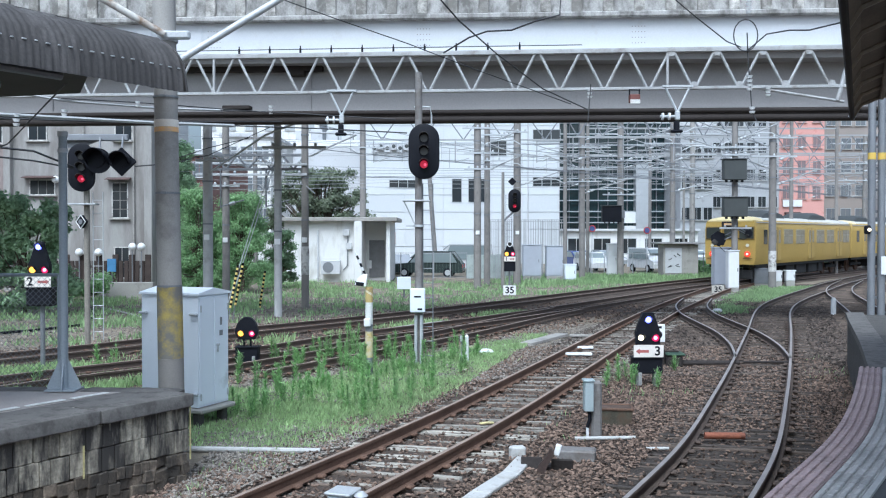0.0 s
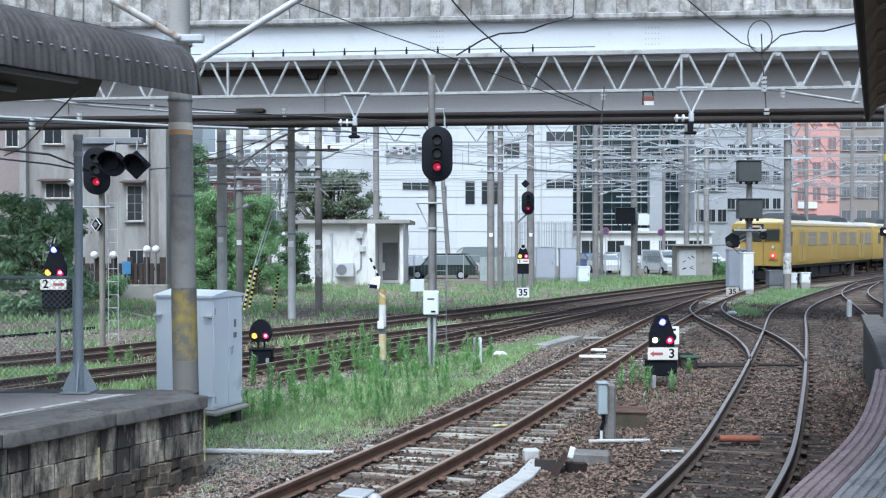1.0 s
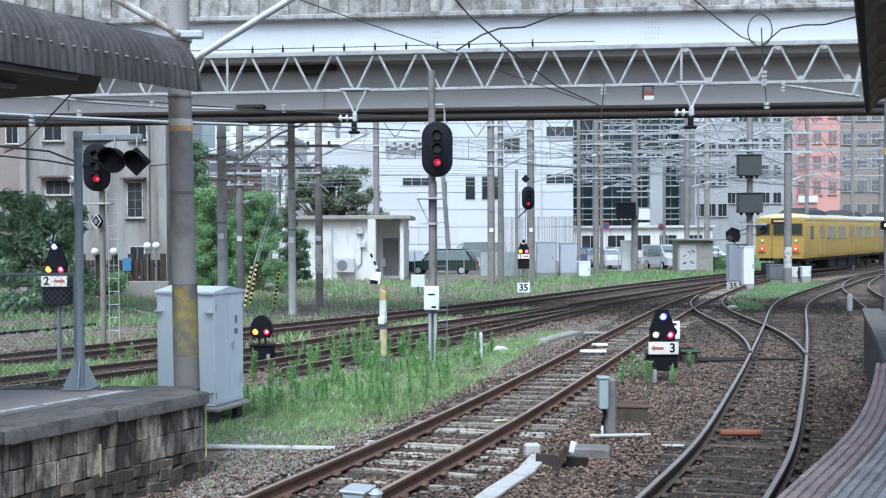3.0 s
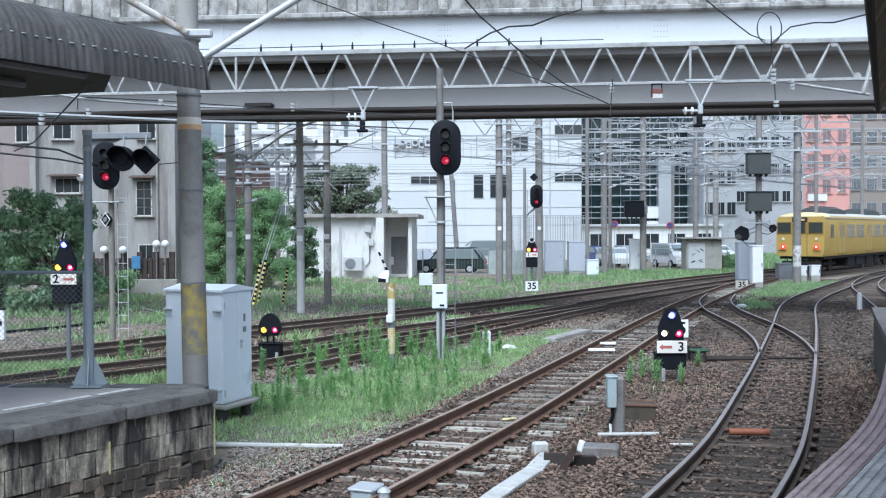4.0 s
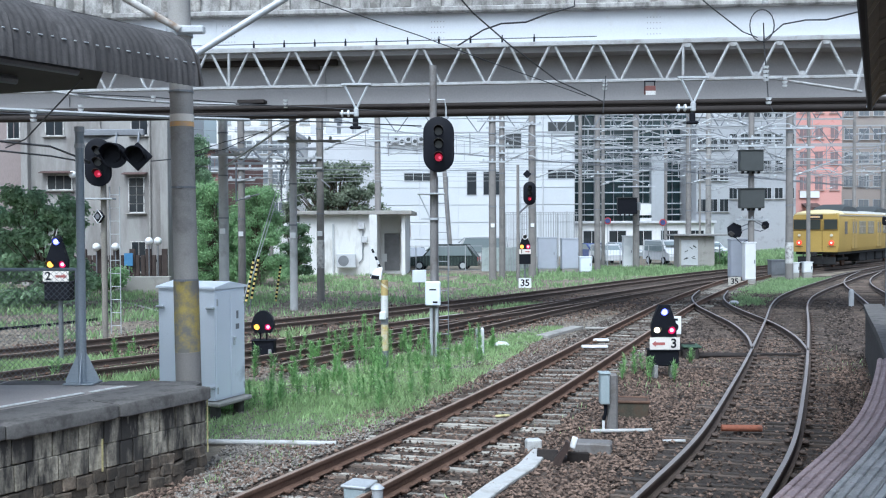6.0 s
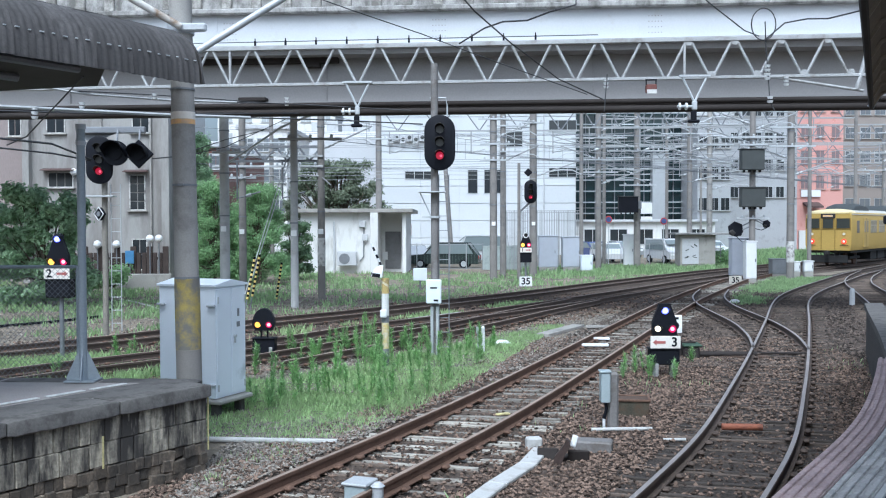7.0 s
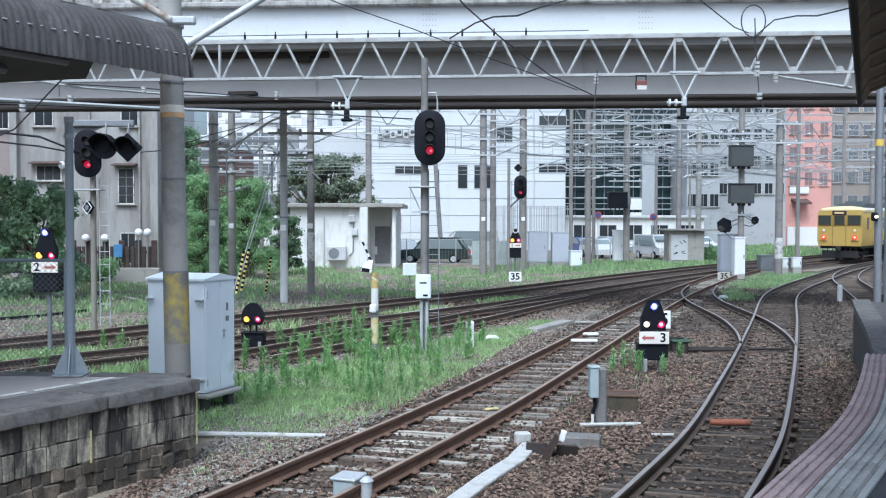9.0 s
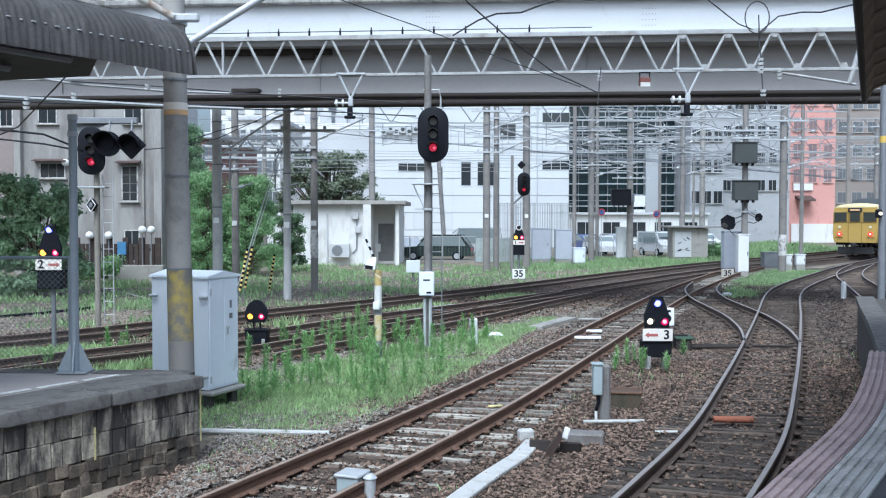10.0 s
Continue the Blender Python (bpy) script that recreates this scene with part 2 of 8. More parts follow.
# ---- mesh helpers ----
class Shape:
    """Gathers vertices and faces; faces carry a material slot."""

    def __init__(self):
        self.v, self.f, self.s = [], [], []

    def add(self, verts, faces, slot=0):
        o = len(self.v)
        self.v.extend([tuple(p) for p in verts])
        self.f.extend([tuple(o + i for i in f) for f in faces])
        self.s.extend([slot] * len(faces))
        return self

    def box(self, c, size, m=None, ch=0.0, slot=0):
        """A box round c with chamfered edges ch."""
        hx, hy, hz = (k / 2 for k in size)
        ch = min(ch, hx * 0.9, hy * 0.9, hz * 0.9)
        if ch <= 0:
            vs = [(x, y, z) for x in (-hx, hx) for y in (-hy, hy) for z in (-hz, hz)]
            fs = [(0, 1, 3, 2), (4, 6, 7, 5), (0, 4, 5, 1), (2, 3, 7, 6), (0, 2, 6, 4), (1, 5, 7, 3)]
        else:
            vs, index = [], {}
            for x in (-1, 1):
                for y in (-1, 1):
                    for z in (-1, 1):
                        for a in range(3):
                            index[x, y, z, a] = len(vs)
                            vs.append((x * (hx - (a != 0) * ch), y * (hy - (a != 1) * ch), z * (hz - (a != 2) * ch)))
            fs = []
            for a in range(3):
                b, c2 = (a + 1) % 3, (a + 2) % 3
                for sgn in (-1, 1):
                    ring = []
                    for p, q in ((-1, -1), (1, -1), (1, 1), (-1, 1)):
                        k = [0, 0, 0]
                        k[a], k[b], k[c2] = sgn, p, q
                        ring.append(index[k[0], k[1], k[2], a])
                    fs.append(tuple(ring if sgn > 0 else ring[::-1]))
                for p in (-1, 1):
                    for q in (-1, 1):
                        k0, k1 = [0, 0, 0], [0, 0, 0]
                        k0[a], k0[b], k0[c2] = -1, p, q
                        k1[a], k1[b], k1[c2] = 1, p, q
                        ring = [index[(*k0, b)], index[(*k1, b)], index[(*k1, c2)], index[(*k0, c2)]]
                        fs.append(tuple(ring if p * q < 0 else ring[::-1]))
            for x in (-1, 1):
                for y in (-1, 1):
                    for z in (-1, 1):
                        tri = [index[x, y, z, a] for a in range(3)]
                        fs.append(tuple(tri if x * y * z > 0 else tri[::-1]))
        m = (Matrix.Translation(c) @ m) if m is not None else Matrix.Translation(c)
        return self.add([m @ Vector(p) for p in vs], fs, slot)

    def rod(self, p0, p1, r0, r1=None, n=10, slot=0, caps=True):
        p0, p1 = Vector(p0), Vector(p1)
        r1 = r0 if r1 is None else r1
        q = (p1 - p0).to_track_quat("Z", "Y")
        ring = [Vector((math.cos(2 * math.pi * i / n), math.sin(2 * math.pi * i / n), 0)) for i in range(n)]
        vs = [p0 + q @ (k * r0) for k in ring] + [p1 + q @ (k * r1) for k in ring]
        fs = [(i, (i + 1) % n, n + (i + 1) % n, n + i) for i in range(n)]
        if caps:
            fs += [tuple(reversed(range(n))), tuple(range(n, 2 * n))]
        return self.add(vs, fs, slot)

    def tube(self, pts, r, n=5, slot=0):
        """One bent round bar through the points."""
        pts = [Vector(p) for p in pts]
        rings = []
        for i, p in enumerate(pts):
            d = (pts[min(i + 1, len(pts) - 1)] - pts[max(i - 1, 0)]).normalized()
            side = d.cross(Vector((0, 0, 1)) if abs(d.z) < 0.9 else Vector((0, 1, 0))).normalized()
            up = side.cross(d)
            rings.append([p + (side * math.cos(2 * math.pi * k / n) + up * math.sin(2 * math.pi * k / n)) * r for k in range(n)])
        return self.loft(rings, slot)

    def loft(self, rings, slot=0, closed=True, caps=True):
        n = len(rings[0])
        vs = [p for r in rings for p in r]
        fs = []
        for k in range(len(rings) - 1):
            for i in range(n if closed else n - 1):
                j = (i + 1) % n
                fs.append((k * n + i, k * n + j, (k + 1) * n + j, (k + 1) * n + i))
        if caps and closed:
            fs += [tuple(reversed(range(n))), tuple(range((len(rings) - 1) * n, len(rings) * n))]
        return self.add(vs, fs, slot)

    def prism(self, outline, lo, hi, axis="z", slot=0):
        """Extrudes a 2D outline: axis z gives (x, y), axis y gives (x, z), axis x gives (y, z)."""
        def put(p, k):
            return {"z": (p[0], p[1], k), "y": (p[0], k, p[1]), "x": (k, p[0], p[1])}[axis]
        return self.loft([[put(p, lo) for p in outline], [put(p, hi) for p in outline]], slot)

    def moved(self, m):
        self.v = [tuple(m @ Vector(p)) for p in self.v]
        return self

    def mesh(self, name, mats):
        me = bpy.data.meshes.new(name)
        me.from_pydata(self.v, [], self.f)
        for m in mats:
            me.materials.append(m)
        me.polygons.foreach_set("material_index", self.s)
        me.polygons.foreach_set("use_smooth", [True] * len(self.f))
        if len(self.f) < 60000:
            bm = bmesh.new()
            bm.from_mesh(me)
            bmesh.ops.recalc_face_normals(bm, faces=bm.faces)
            bm.to_mesh(me)
            bm.free()
        me.set_sharp_from_angle(angle=radians(35))
        me.update()
        return me


def mats_of(material):
    return list(material) if isinstance(material, (list, tuple)) else [material]


def part(name, shape, material, parent, label="", at=None):
    """One mesh object under a thing or a part."""
    ob = new(name, shape.mesh(name, mats_of(material)))
    ob.parent = parent
    if at is not None:
        ob.matrix_basis = at
    if label:
        tagged(ob, label)
    return ob


def thing(name, label, category, at=None, shape=None, material=None, group="", kind=""):
    """A top-level thing: an Empty at its base, or one mesh."""
    ob = new(name, shape.mesh(name, mats_of(material)) if shape else None)
    if at is not None:
        ob.matrix_basis = at
    return tagged(ob, label, category, group, kind)


def piece(name, mesh, parent, at):
    ob = new(name, mesh)
    ob.parent = parent
    ob.matrix_basis = at
    return ob


def smooth_line(ctrl, step=0.5):
    """Points every step metres along a smooth curve through the control points, with their headings."""
    c = [Vector((*p[:2], 0)) for p in ctrl]
    c = [2 * c[0] - c[1]] + c + [2 * c[-1] - c[-2]]
    raw = []
    for i in range(1, len(c) - 2):
        p0, p1, p2, p3 = c[i - 1:i + 3]
        for k in range(40):
            t = k / 40
            raw.append(0.5 * (2 * p1 + (p2 - p0) * t + (2 * p0 - 5 * p1 + 4 * p2 - p3) * t * t + (3 * p1 - p0 - 3 * p2 + p3) * t ** 3))
    raw.append(c[-2])
    for _ in range(60):
        raw = [raw[0]] + [(a + 2 * b + d) / 4 for a, b, d in zip(raw, raw[1:], raw[2:])] + [raw[-1]]
    out, need = [raw[0]], step
    for a, b in zip(raw, raw[1:]):
        seg = (b - a).length
        pos = 0.0
        while seg - pos >= need:
            pos += need
            out.append(a.lerp(b, pos / seg))
            need = step
        need -= seg - pos
    head = []
    for i in range(len(out)):
        d = out[min(i + 1, len(out) - 1)] - out[max(i - 1, 0)]
        head.append(math.atan2(d.x, d.y))
    return out, head


def offset_line(line, d):
    """The line moved sideways, to the right for positive d."""
    pts, head = line
    return [p + Vector((math.cos(h), -math.sin(h), 0)) * d for p, h in zip(pts, head)]
# ---- ground and tracks ----
GROUND_Z = -0.22
LINES = {
    "main": [(-18, -13), (-11, -8.4), (-5.4, -2.6), (-1.9, 2.0), (0.05, 5.0), (1.28, 7.2), (2.46, 9.5), (3.64, 12), (5.06, 15.6), (6.47, 19.3), (8.95, 26), (11.65, 33.4), (14, 38.5), (17.6, 45), (21.9, 52.5), (28, 62), (40, 80)],
    "loop": [(-12.6, -12), (-5.2, 2), (-3.0, 6.2), (-1.42, 9.7), (0.32, 13.7), (2.3, 18.9), (4.75, 25.5), (8.0, 34), (11.2, 41.5), (13.9, 47.5), (17.2, 53.4)],
    "crossover": [(6.9, 20.4), (7.55, 23), (8.05, 26), (8.3, 29), (8.6, 32), (9.3, 35.5), (10.6, 39.5)],
    "yard_near": [(-30, 0), (-12, 13), (-7.2, 18.3), (-4.0, 22), (-2.2, 25), (0.2, 28.2), (2.8, 31.9), (5.2, 35.6), (8.2, 40.4), (12.0, 46.5), (15.9, 52), (21.0, 58.5), (28.6, 67.4), (42, 83)],
    "yard_far": [(-34, 1), (-16, 15), (-9.3, 21), (-5.8, 26), (-2.9, 29.6), (-0.1, 33.5), (3.2, 38.3), (7.6, 45.2), (14.2, 54.8), (22.0, 65), (36, 83)],
    "branch": [(-3.958, 18.78), (-2.761, 20.71), (-1.784, 22.37), (-0.634, 24.2), (0.403, 26.04), (1.442, 28.18), (2.891, 31.13), (4.607, 34.25)],
    "side": [(9.0, 16), (11.6, 24), (14.2, 31.5), (16.2, 37.5), (18.2, 43.5), (20.6, 49), (24, 55.5)],
}
TRACK = {k: smooth_line(c, 0.5) for k, c in LINES.items()}

ground = Shape()
g = [-900, -300, -120] + list(range(-60, 62, 6)) + [120, 300, 900]
gy = [-60, -30] + list(range(-12, 96, 6)) + [120, 200, 400, 900, 2500]
ground.add([(x, y, GROUND_Z) for y in gy for x in g],
           [(j * len(g) + i, j * len(g) + i + 1, (j + 1) * len(g) + i + 1, (j + 1) * len(g) + i) for j in range(len(gy) - 1) for i in range(len(g) - 1)])
thing("ground", "brown gravel and bare earth of a railway yard", "ground", shape=ground, material=M_EARTH, kind="structure")

RAIL = [(-0.063, -0.150), (0.063, -0.150), (0.063, -0.140), (0.012, -0.122), (0.009, -0.045), (0.0325, -0.036), (0.0325, -0.006), (0.026, 0.0),
        (-0.026, 0.0), (-0.0325, -0.006), (-0.0325, -0.036), (-0.009, -0.045), (-0.012, -0.122), (-0.063, -0.140)]


def old_sleeper(seed, mats):
    """A cracked timber: two or three long splinters of uneven height, the middle ones sunk and dark."""
    rnd = random.Random(seed)
    s = Shape()
    for y, w, top, slot in ((-0.066, 0.05, -0.012, 1), (-0.012, 0.05, -0.03, 1), (0.05, 0.062, 0.0, 0)):
        n = 5
        rings = []
        for i in range(n + 1):
            x = -1.05 + 2.1 * i / n + rnd.uniform(-0.04, 0.04) * (i in (0, n))
            a, b, z = y - w / 2 + rnd.uniform(-0.008, 0.008), y + w / 2 + rnd.uniform(-0.008, 0.008), top + rnd.uniform(-0.016, 0.004)
            rings.append([(x, a, -0.14), (x, b, -0.14), (x, b, z - 0.01), (x, b - 0.01, z), (x, a + 0.01, z), (x, a, z - 0.01)])
        s.loft(rings, slot)
    return s.mesh("sleeper", mats)


SLEEPER_DARK = [old_sleeper(k, [M_SLEEPER_BROWN, M_SLEEPER_BROWN]) for k in range(5)]
SLEEPER_OILY = [old_sleeper(30 + k, [M_SLEEPER_OILY, M_SLEEPER_BROWN]) for k in range(5)]
SLEEPER = [old_sleeper(10 + k, [M_SLEEPER, M_SLEEPER_BROWN if k % 3 else M_SLEEPER]) for k in range(6)]


def rail_shape(pts, head):
    s = Shape()
    rings = [[(p.x + math.cos(h) * a, p.y - math.sin(h) * a, b) for a, b in RAIL] for p, h in zip(pts, head)]
    s.loft(rings)
    n = len(RAIL)
    for k in range(len(rings) - 1):
        for i in (7,):
            s.s[k * n + i] = 1
    return s


def railway_track(key, label, sleepers=True, step=0.6, shiny=True, start=0, stop=None):
    line = TRACK[key]
    t = thing("railway_track", label, "railway track", kind="structure")
    top = M_RAIL_TOP if shiny else M_RAIL_RUST
    for d in (-0.566, 0.566):
        part("rail", rail_shape(offset_line(line, d)[start:stop], line[1][start:stop]), [M_RAIL_SIDE if key == "loop" else M_RAIL_DARK, top], t)
    if sleepers:
        pts, head = smooth_line(LINES[key], step)
        plates = Shape()
        rnd = random.Random(key)
        for p, h in zip(pts, head):
            if p.y < -7 or p.y > 58:
                continue
            a = -math.degrees(h) + rnd.uniform(-2.5, 2.5) + (9 if key in ("main", "loop") and p.y < 22 else 0)
            dz = rnd.uniform(-0.028, 0.004) if key in ("main", "crossover", "side") else rnd.uniform(-0.06, -0.03) if key != "loop" else rnd.uniform(-0.035, 0.004)
            piece("sleeper", rnd.choice(SLEEPER if key == "loop" else SLEEPER_OILY if key == "main" else SLEEPER_DARK), t, pose(p.x + rnd.uniform(-0.07, 0.07), p.y + rnd.uniform(-0.05, 0.05), -0.152 + dz, rx=rnd.uniform(-2, 2), rz=a))
            if p.y < 30:
                for d in (-0.566, 0.566):
                    for e in (-0.11, 0.11):
                        c = Vector((p.x, p.y, -0.13)) + Vector((math.cos(h), -math.sin(h), 0)) * (d + e)
                        plates.box(c, (0.09, 0.11, 0.05), Matrix.Rotation(-h, 4, "Z"), ch=0.02)
        if plates.v:
            tagged(part("rail_clips", plates, M_RAIL_DARK if shiny else M_RAIL_SIDE, t), kind="stuff")
    return t


railway_track("main", "railway track with worn shiny rails on gravel ballast")
railway_track("loop", "rusty railway track with grey weathered wooden sleepers", step=0.5, shiny=False)
railway_track("crossover", "short crossover track with curved switch rails", step=0.9)
railway_track("yard_near", "rusty siding track half sunk in weeds", shiny=False)
railway_track("yard_far", "rusty yard track curving away past the bridge", shiny=False)
railway_track("branch", "short rusty branch track joining the siding at a switch", shiny=False)
railway_track("side", "railway track on the far side of the platform end")

# ballast beds, humped a little under each track
ballast, yard_bed, oily_bed = Shape(), Shape(), Shape()
for key in ("main", "loop", "yard_near", "yard_far", "side"):
    line = TRACK[key]
    prof = [(-2.1, GROUND_Z - 0.03), (-1.35, -0.205), (-0.5, -0.2), (0.5, -0.2), (1.35, -0.205), (2.1, GROUND_Z - 0.03)]
    lift = {"main": 0.0, "loop": 0.002, "yard_near": 0.004, "yard_far": 0.006, "side": 0.008}[key]
    (yard_bed if "yard" in key else oily_bed if key == "main" else ballast).loft([[(p.x + math.cos(h) * a, p.y - math.sin(h) * a, b - lift) for a, b in prof] for p, h in list(zip(*line))[::2]], closed=False)
sheet = []
for i in range(80):
    y = -9.0 + i * 0.8
    xl = np.interp(y, [p.y for p in TRACK["loop"][0]], [p.x for p in TRACK["loop"][0]]) - 1.5
    xr = np.interp(y, [p.y for p in TRACK["main"][0]], [p.x for p in TRACK["main"][0]]) + 3.2
    sheet.append([(xl + (xr - xl) * k / 6, y, GROUND_Z + 0.006) for k in range(7)])
ballast.loft(sheet, closed=False)
thing("ballast_bed", "brown crushed stone ballast under the tracks", "ballast", shape=ballast, material=M_BALLAST, kind="stuff")

thing("ballast_bed", "dark oil-stained ballast under the running track", "ballast", shape=oily_bed, material=M_BALLAST_OILY, kind="stuff")
thing("ballast_bed", "dark brown gravel under the rusty yard tracks", "ballast", shape=yard_bed, material=M_BALLAST, kind="stuff")

# ---- bridge over the tracks ----


def bridge():
    b = thing("road_bridge", "road overbridge with stained concrete parapet and white steel girder", "bridge", pose(0, 28.0, 0, rz=-3.4))
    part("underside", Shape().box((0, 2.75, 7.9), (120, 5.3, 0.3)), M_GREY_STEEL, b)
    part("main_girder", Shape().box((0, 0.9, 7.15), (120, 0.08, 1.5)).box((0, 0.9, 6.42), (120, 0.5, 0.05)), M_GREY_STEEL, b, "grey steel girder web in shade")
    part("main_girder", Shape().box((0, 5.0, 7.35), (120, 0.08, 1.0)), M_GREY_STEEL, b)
    part("fascia_girder", Shape().box((0, 0, 8.45), (120, 0.12, 0.95), ch=0.01).box((0, -0.1, 7.99), (120, 0.3, 0.05), ch=0.01), M_WHITE_STEEL, b, "white painted fascia girder")
    part("cornice", Shape().box((0, -0.05, 9.0), (120, 0.5, 0.16), ch=0.03), M_PARAPET, b)
    part("parapet", Shape().box((0, 0.05, 9.75), (120, 0.22, 1.34), ch=0.02), M_PARAPET, b, "stained concrete parapet")
    post = Shape().box((0, -0.1, 9.75), (0.3, 0.12, 1.3), ch=0.02).mesh("baluster", [M_BALUSTER])
    for i in range(9):
        part("seam_plate", Shape().box((-26 + i * 6.25, -0.068, 8.45), (0.1, 0.02, 0.86)), M_WHITE_STEEL, b)
        rows = Shape()
        for r in range(4):
            for q in range(5):
                rows.box((-25.75 + i * 6.25 + q * 0.09, -0.066, 8.2 + r * 0.16), (0.025, 0.012, 0.025))
        tagged(part("bolt_heads", rows, M_GREY_STEEL, b), kind="stuff")
    # Dark boxes stand for the shaded recess and cross members behind the truss.
    part("dark_recess", Shape().box((-6.4, 0.7, 7.72), (5.4, 0.3, 0.24), ch=0.02).box((-4.5, 0.7, 7.56), (0.5, 0.3, 0.2), ch=0.02).box((-6.0, 0.72, 7.84), (1.1, 0.3, 0.2), ch=0.02), M_BROWN_STEEL, b, "cross beam and shaded recess built as dark boxes")
    for x in (-12.2, -4.1, 4.0, 12.1):
        part("web_stiffener", Shape().box((x, 0.85, 7.15), (0.03, 0.1, 1.42)), M_GREY_STEEL, b)
    for x, w in ((-6.317, 0.85),):
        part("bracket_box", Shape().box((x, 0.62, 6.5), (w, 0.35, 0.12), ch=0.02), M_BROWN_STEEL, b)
    for i in range(44):
        piece("baluster", post, b, pose(-19.5 + i * 0.9, 0, 0))
    # Dark box added behind the pipes so no light gap shows between them.
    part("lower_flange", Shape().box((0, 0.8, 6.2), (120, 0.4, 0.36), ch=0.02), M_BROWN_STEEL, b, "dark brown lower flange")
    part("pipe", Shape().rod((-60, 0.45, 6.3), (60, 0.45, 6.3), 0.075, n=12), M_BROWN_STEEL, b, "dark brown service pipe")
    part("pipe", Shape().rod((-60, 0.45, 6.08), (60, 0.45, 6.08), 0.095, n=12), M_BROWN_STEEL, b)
    return b


bridge()

# ---- overhead line truss beam ----
def truss_beam():
    """Flat lattice beam: two chords, V-shaped lacing, gusset plates and small wire clips along the top."""
    t = thing("catenary_truss", "galvanised lattice truss beam of the overhead line", "gantry", pose(0, 24.1, 0, rz=-4.6))
    z0, z1 = 6.28, 7.22
    x0, x1 = -19.0, 10.05
    part("chord", Shape().box(((x0 + x1) / 2, 0, z0), (x1 - x0, 0.1, 0.075), ch=0.01).box(((x0 + x1) / 2, 0.07, z0 - 0.02), (x1 - x0, 0.06, 0.02)), M_TRUSS, t)
    part("chord", Shape().box(((x0 + x1) / 2, 0, z1), (x1 - x0, 0.12, 0.10), ch=0.01).box(((x0 + x1) / 2, 0.05, z1 + 0.06), (x1 - x0, 0.16, 0.02)), M_TRUSS, t)
    pitch, xr = 1.104, -3.139
    for k in range(-16, 13):
        xa = xr + k * pitch
        if xa - pitch / 2 < x0 or xa + pitch / 2 > x1 + 0.1:
            continue
        for sgn in (-1, 1):
            part("lacing_bar", Shape().rod((xa + 0.04 * sgn, 0, z1), (xa + sgn * (pitch / 2 - 0.04), 0, z0), 0.036, n=8), M_TRUSS, t)
        if xa < 5.3:
            continue
        part("gusset", Shape().prism([(-0.10, 0.04), (0.10, 0.04), (0.06, -0.10), (-0.06, -0.10)], -0.045, -0.03, axis="y").moved(pose(xa, 0, z1 - 0.05)), M_TRUSS, t)
        part("gusset", Shape().prism([(-0.11, -0.04), (0.11, -0.04), (0.06, 0.11), (-0.06, 0.11)], -0.045, -0.03, axis="y").moved(pose(xa + pitch / 2, 0, z0 + 0.04)), M_TRUSS, t)
    for k in range(10):
        xx = -5.265 + k * 0.8
        part("wire_clip", Shape().box((xx, 0, z1 + 0.13), (0.05, 0.05, 0.14), ch=0.01).rod((xx, 0, z1 + 0.2), (xx, 0, z1 + 0.26), 0.015, n=6), M_BLACK, t)
    part("top_wire", Shape().rod((x0, 0, z1 + 0.17), (3.485, 0, z1 + 0.17), 0.012, n=6), M_WIRE, t)
    for xx in (-5.93, 5.595):
        part("splice_bar", Shape().box((xx, 0.0, (z0 + z1) / 2), (0.06, 0.08, z1 - z0), ch=0.01), M_TRUSS, t)
    part("end_strut", Shape().rod((x1, 0, z1), (x1 - 0.35, 0, z0 - 0.35), 0.06, n=8).rod((x1 - 2.4, 0, z0), (x1 - 0.2, 0, z0 - 0.38), 0.035, n=8), M_TRUSS, t)
    part("tie_rod", Shape().rod((x1, 0, z1 - 0.1), (x1 + 0.65, -0.9, z1 - 0.3), 0.05, n=8), M_TRUSS, t)
    part("end_post", Shape().rod((x0, 0, GROUND_Z), (x0, 0, z1 + 0.5), 0.16, n=12), M_POLE, t)
    return t


truss_beam()

# ---- platforms ----
EDGE_CTRL = [(-5.8, -6.5), (-1.65, 0.0), (1.0, 4.15), (1.93, 5.6), (3.3, 7.8), (4.9, 11.1), (5.95, 13.6), (8.1, 18.8), (9.0, 21)]
EDGE_CURVE = smooth_line(EDGE_CTRL, 0.5)
EDGE_LINE = smooth_line(EDGE_CTRL, 0.246)
EDGE = [(p.x, p.y) for p in offset_line(EDGE_CURVE, 0.000) if -6 < p.y < 19]
near = [p for p in EDGE if p[1] < 10.9]
OLD_EDGE = smooth_line([(4.85, 10.5), (5.68, 12.6), (6.6, 14.9), (8.05, 18.7), (8.95, 21.0)], 0.5)
far = [(p.x, p.y) for p in OLD_EDGE[0]]
rp = thing("platform", "station platform with asphalt surface and tactile edge tiles", "platform", kind="structure")
part("deck", Shape().prism([(p.x, p.y) for p in offset_line(EDGE_CURVE, 0.030) if -6 < p.y < 10.85] + [(near[-1][0] + 6, near[-1][1] - 2.4), (14, -6), (-4, -6)], GROUND_Z - 0.05, 1.078), M_ASPHALT, rp)
part("old_end", Shape().prism(far + [(far[-1][0] + 3.0, far[-1][1] - 1.2), (far[0][0] + 5, far[0][1] - 2)], GROUND_Z - 0.05, 0.90), M_OLD_END, rp, "older concrete platform end")
cop = [p for p in zip(offset_line(OLD_EDGE, -0.04), offset_line(OLD_EDGE, 0.32)) if 10.9 < p[0].y < 21.2]
part("old_coping", Shape().prism([tuple(a[:2]) for a, _ in cop] + [tuple(b_[:2]) for _, b_ in cop[::-1]], 0.83, 0.95), M_COPING, rp, "dark grey concrete coping")


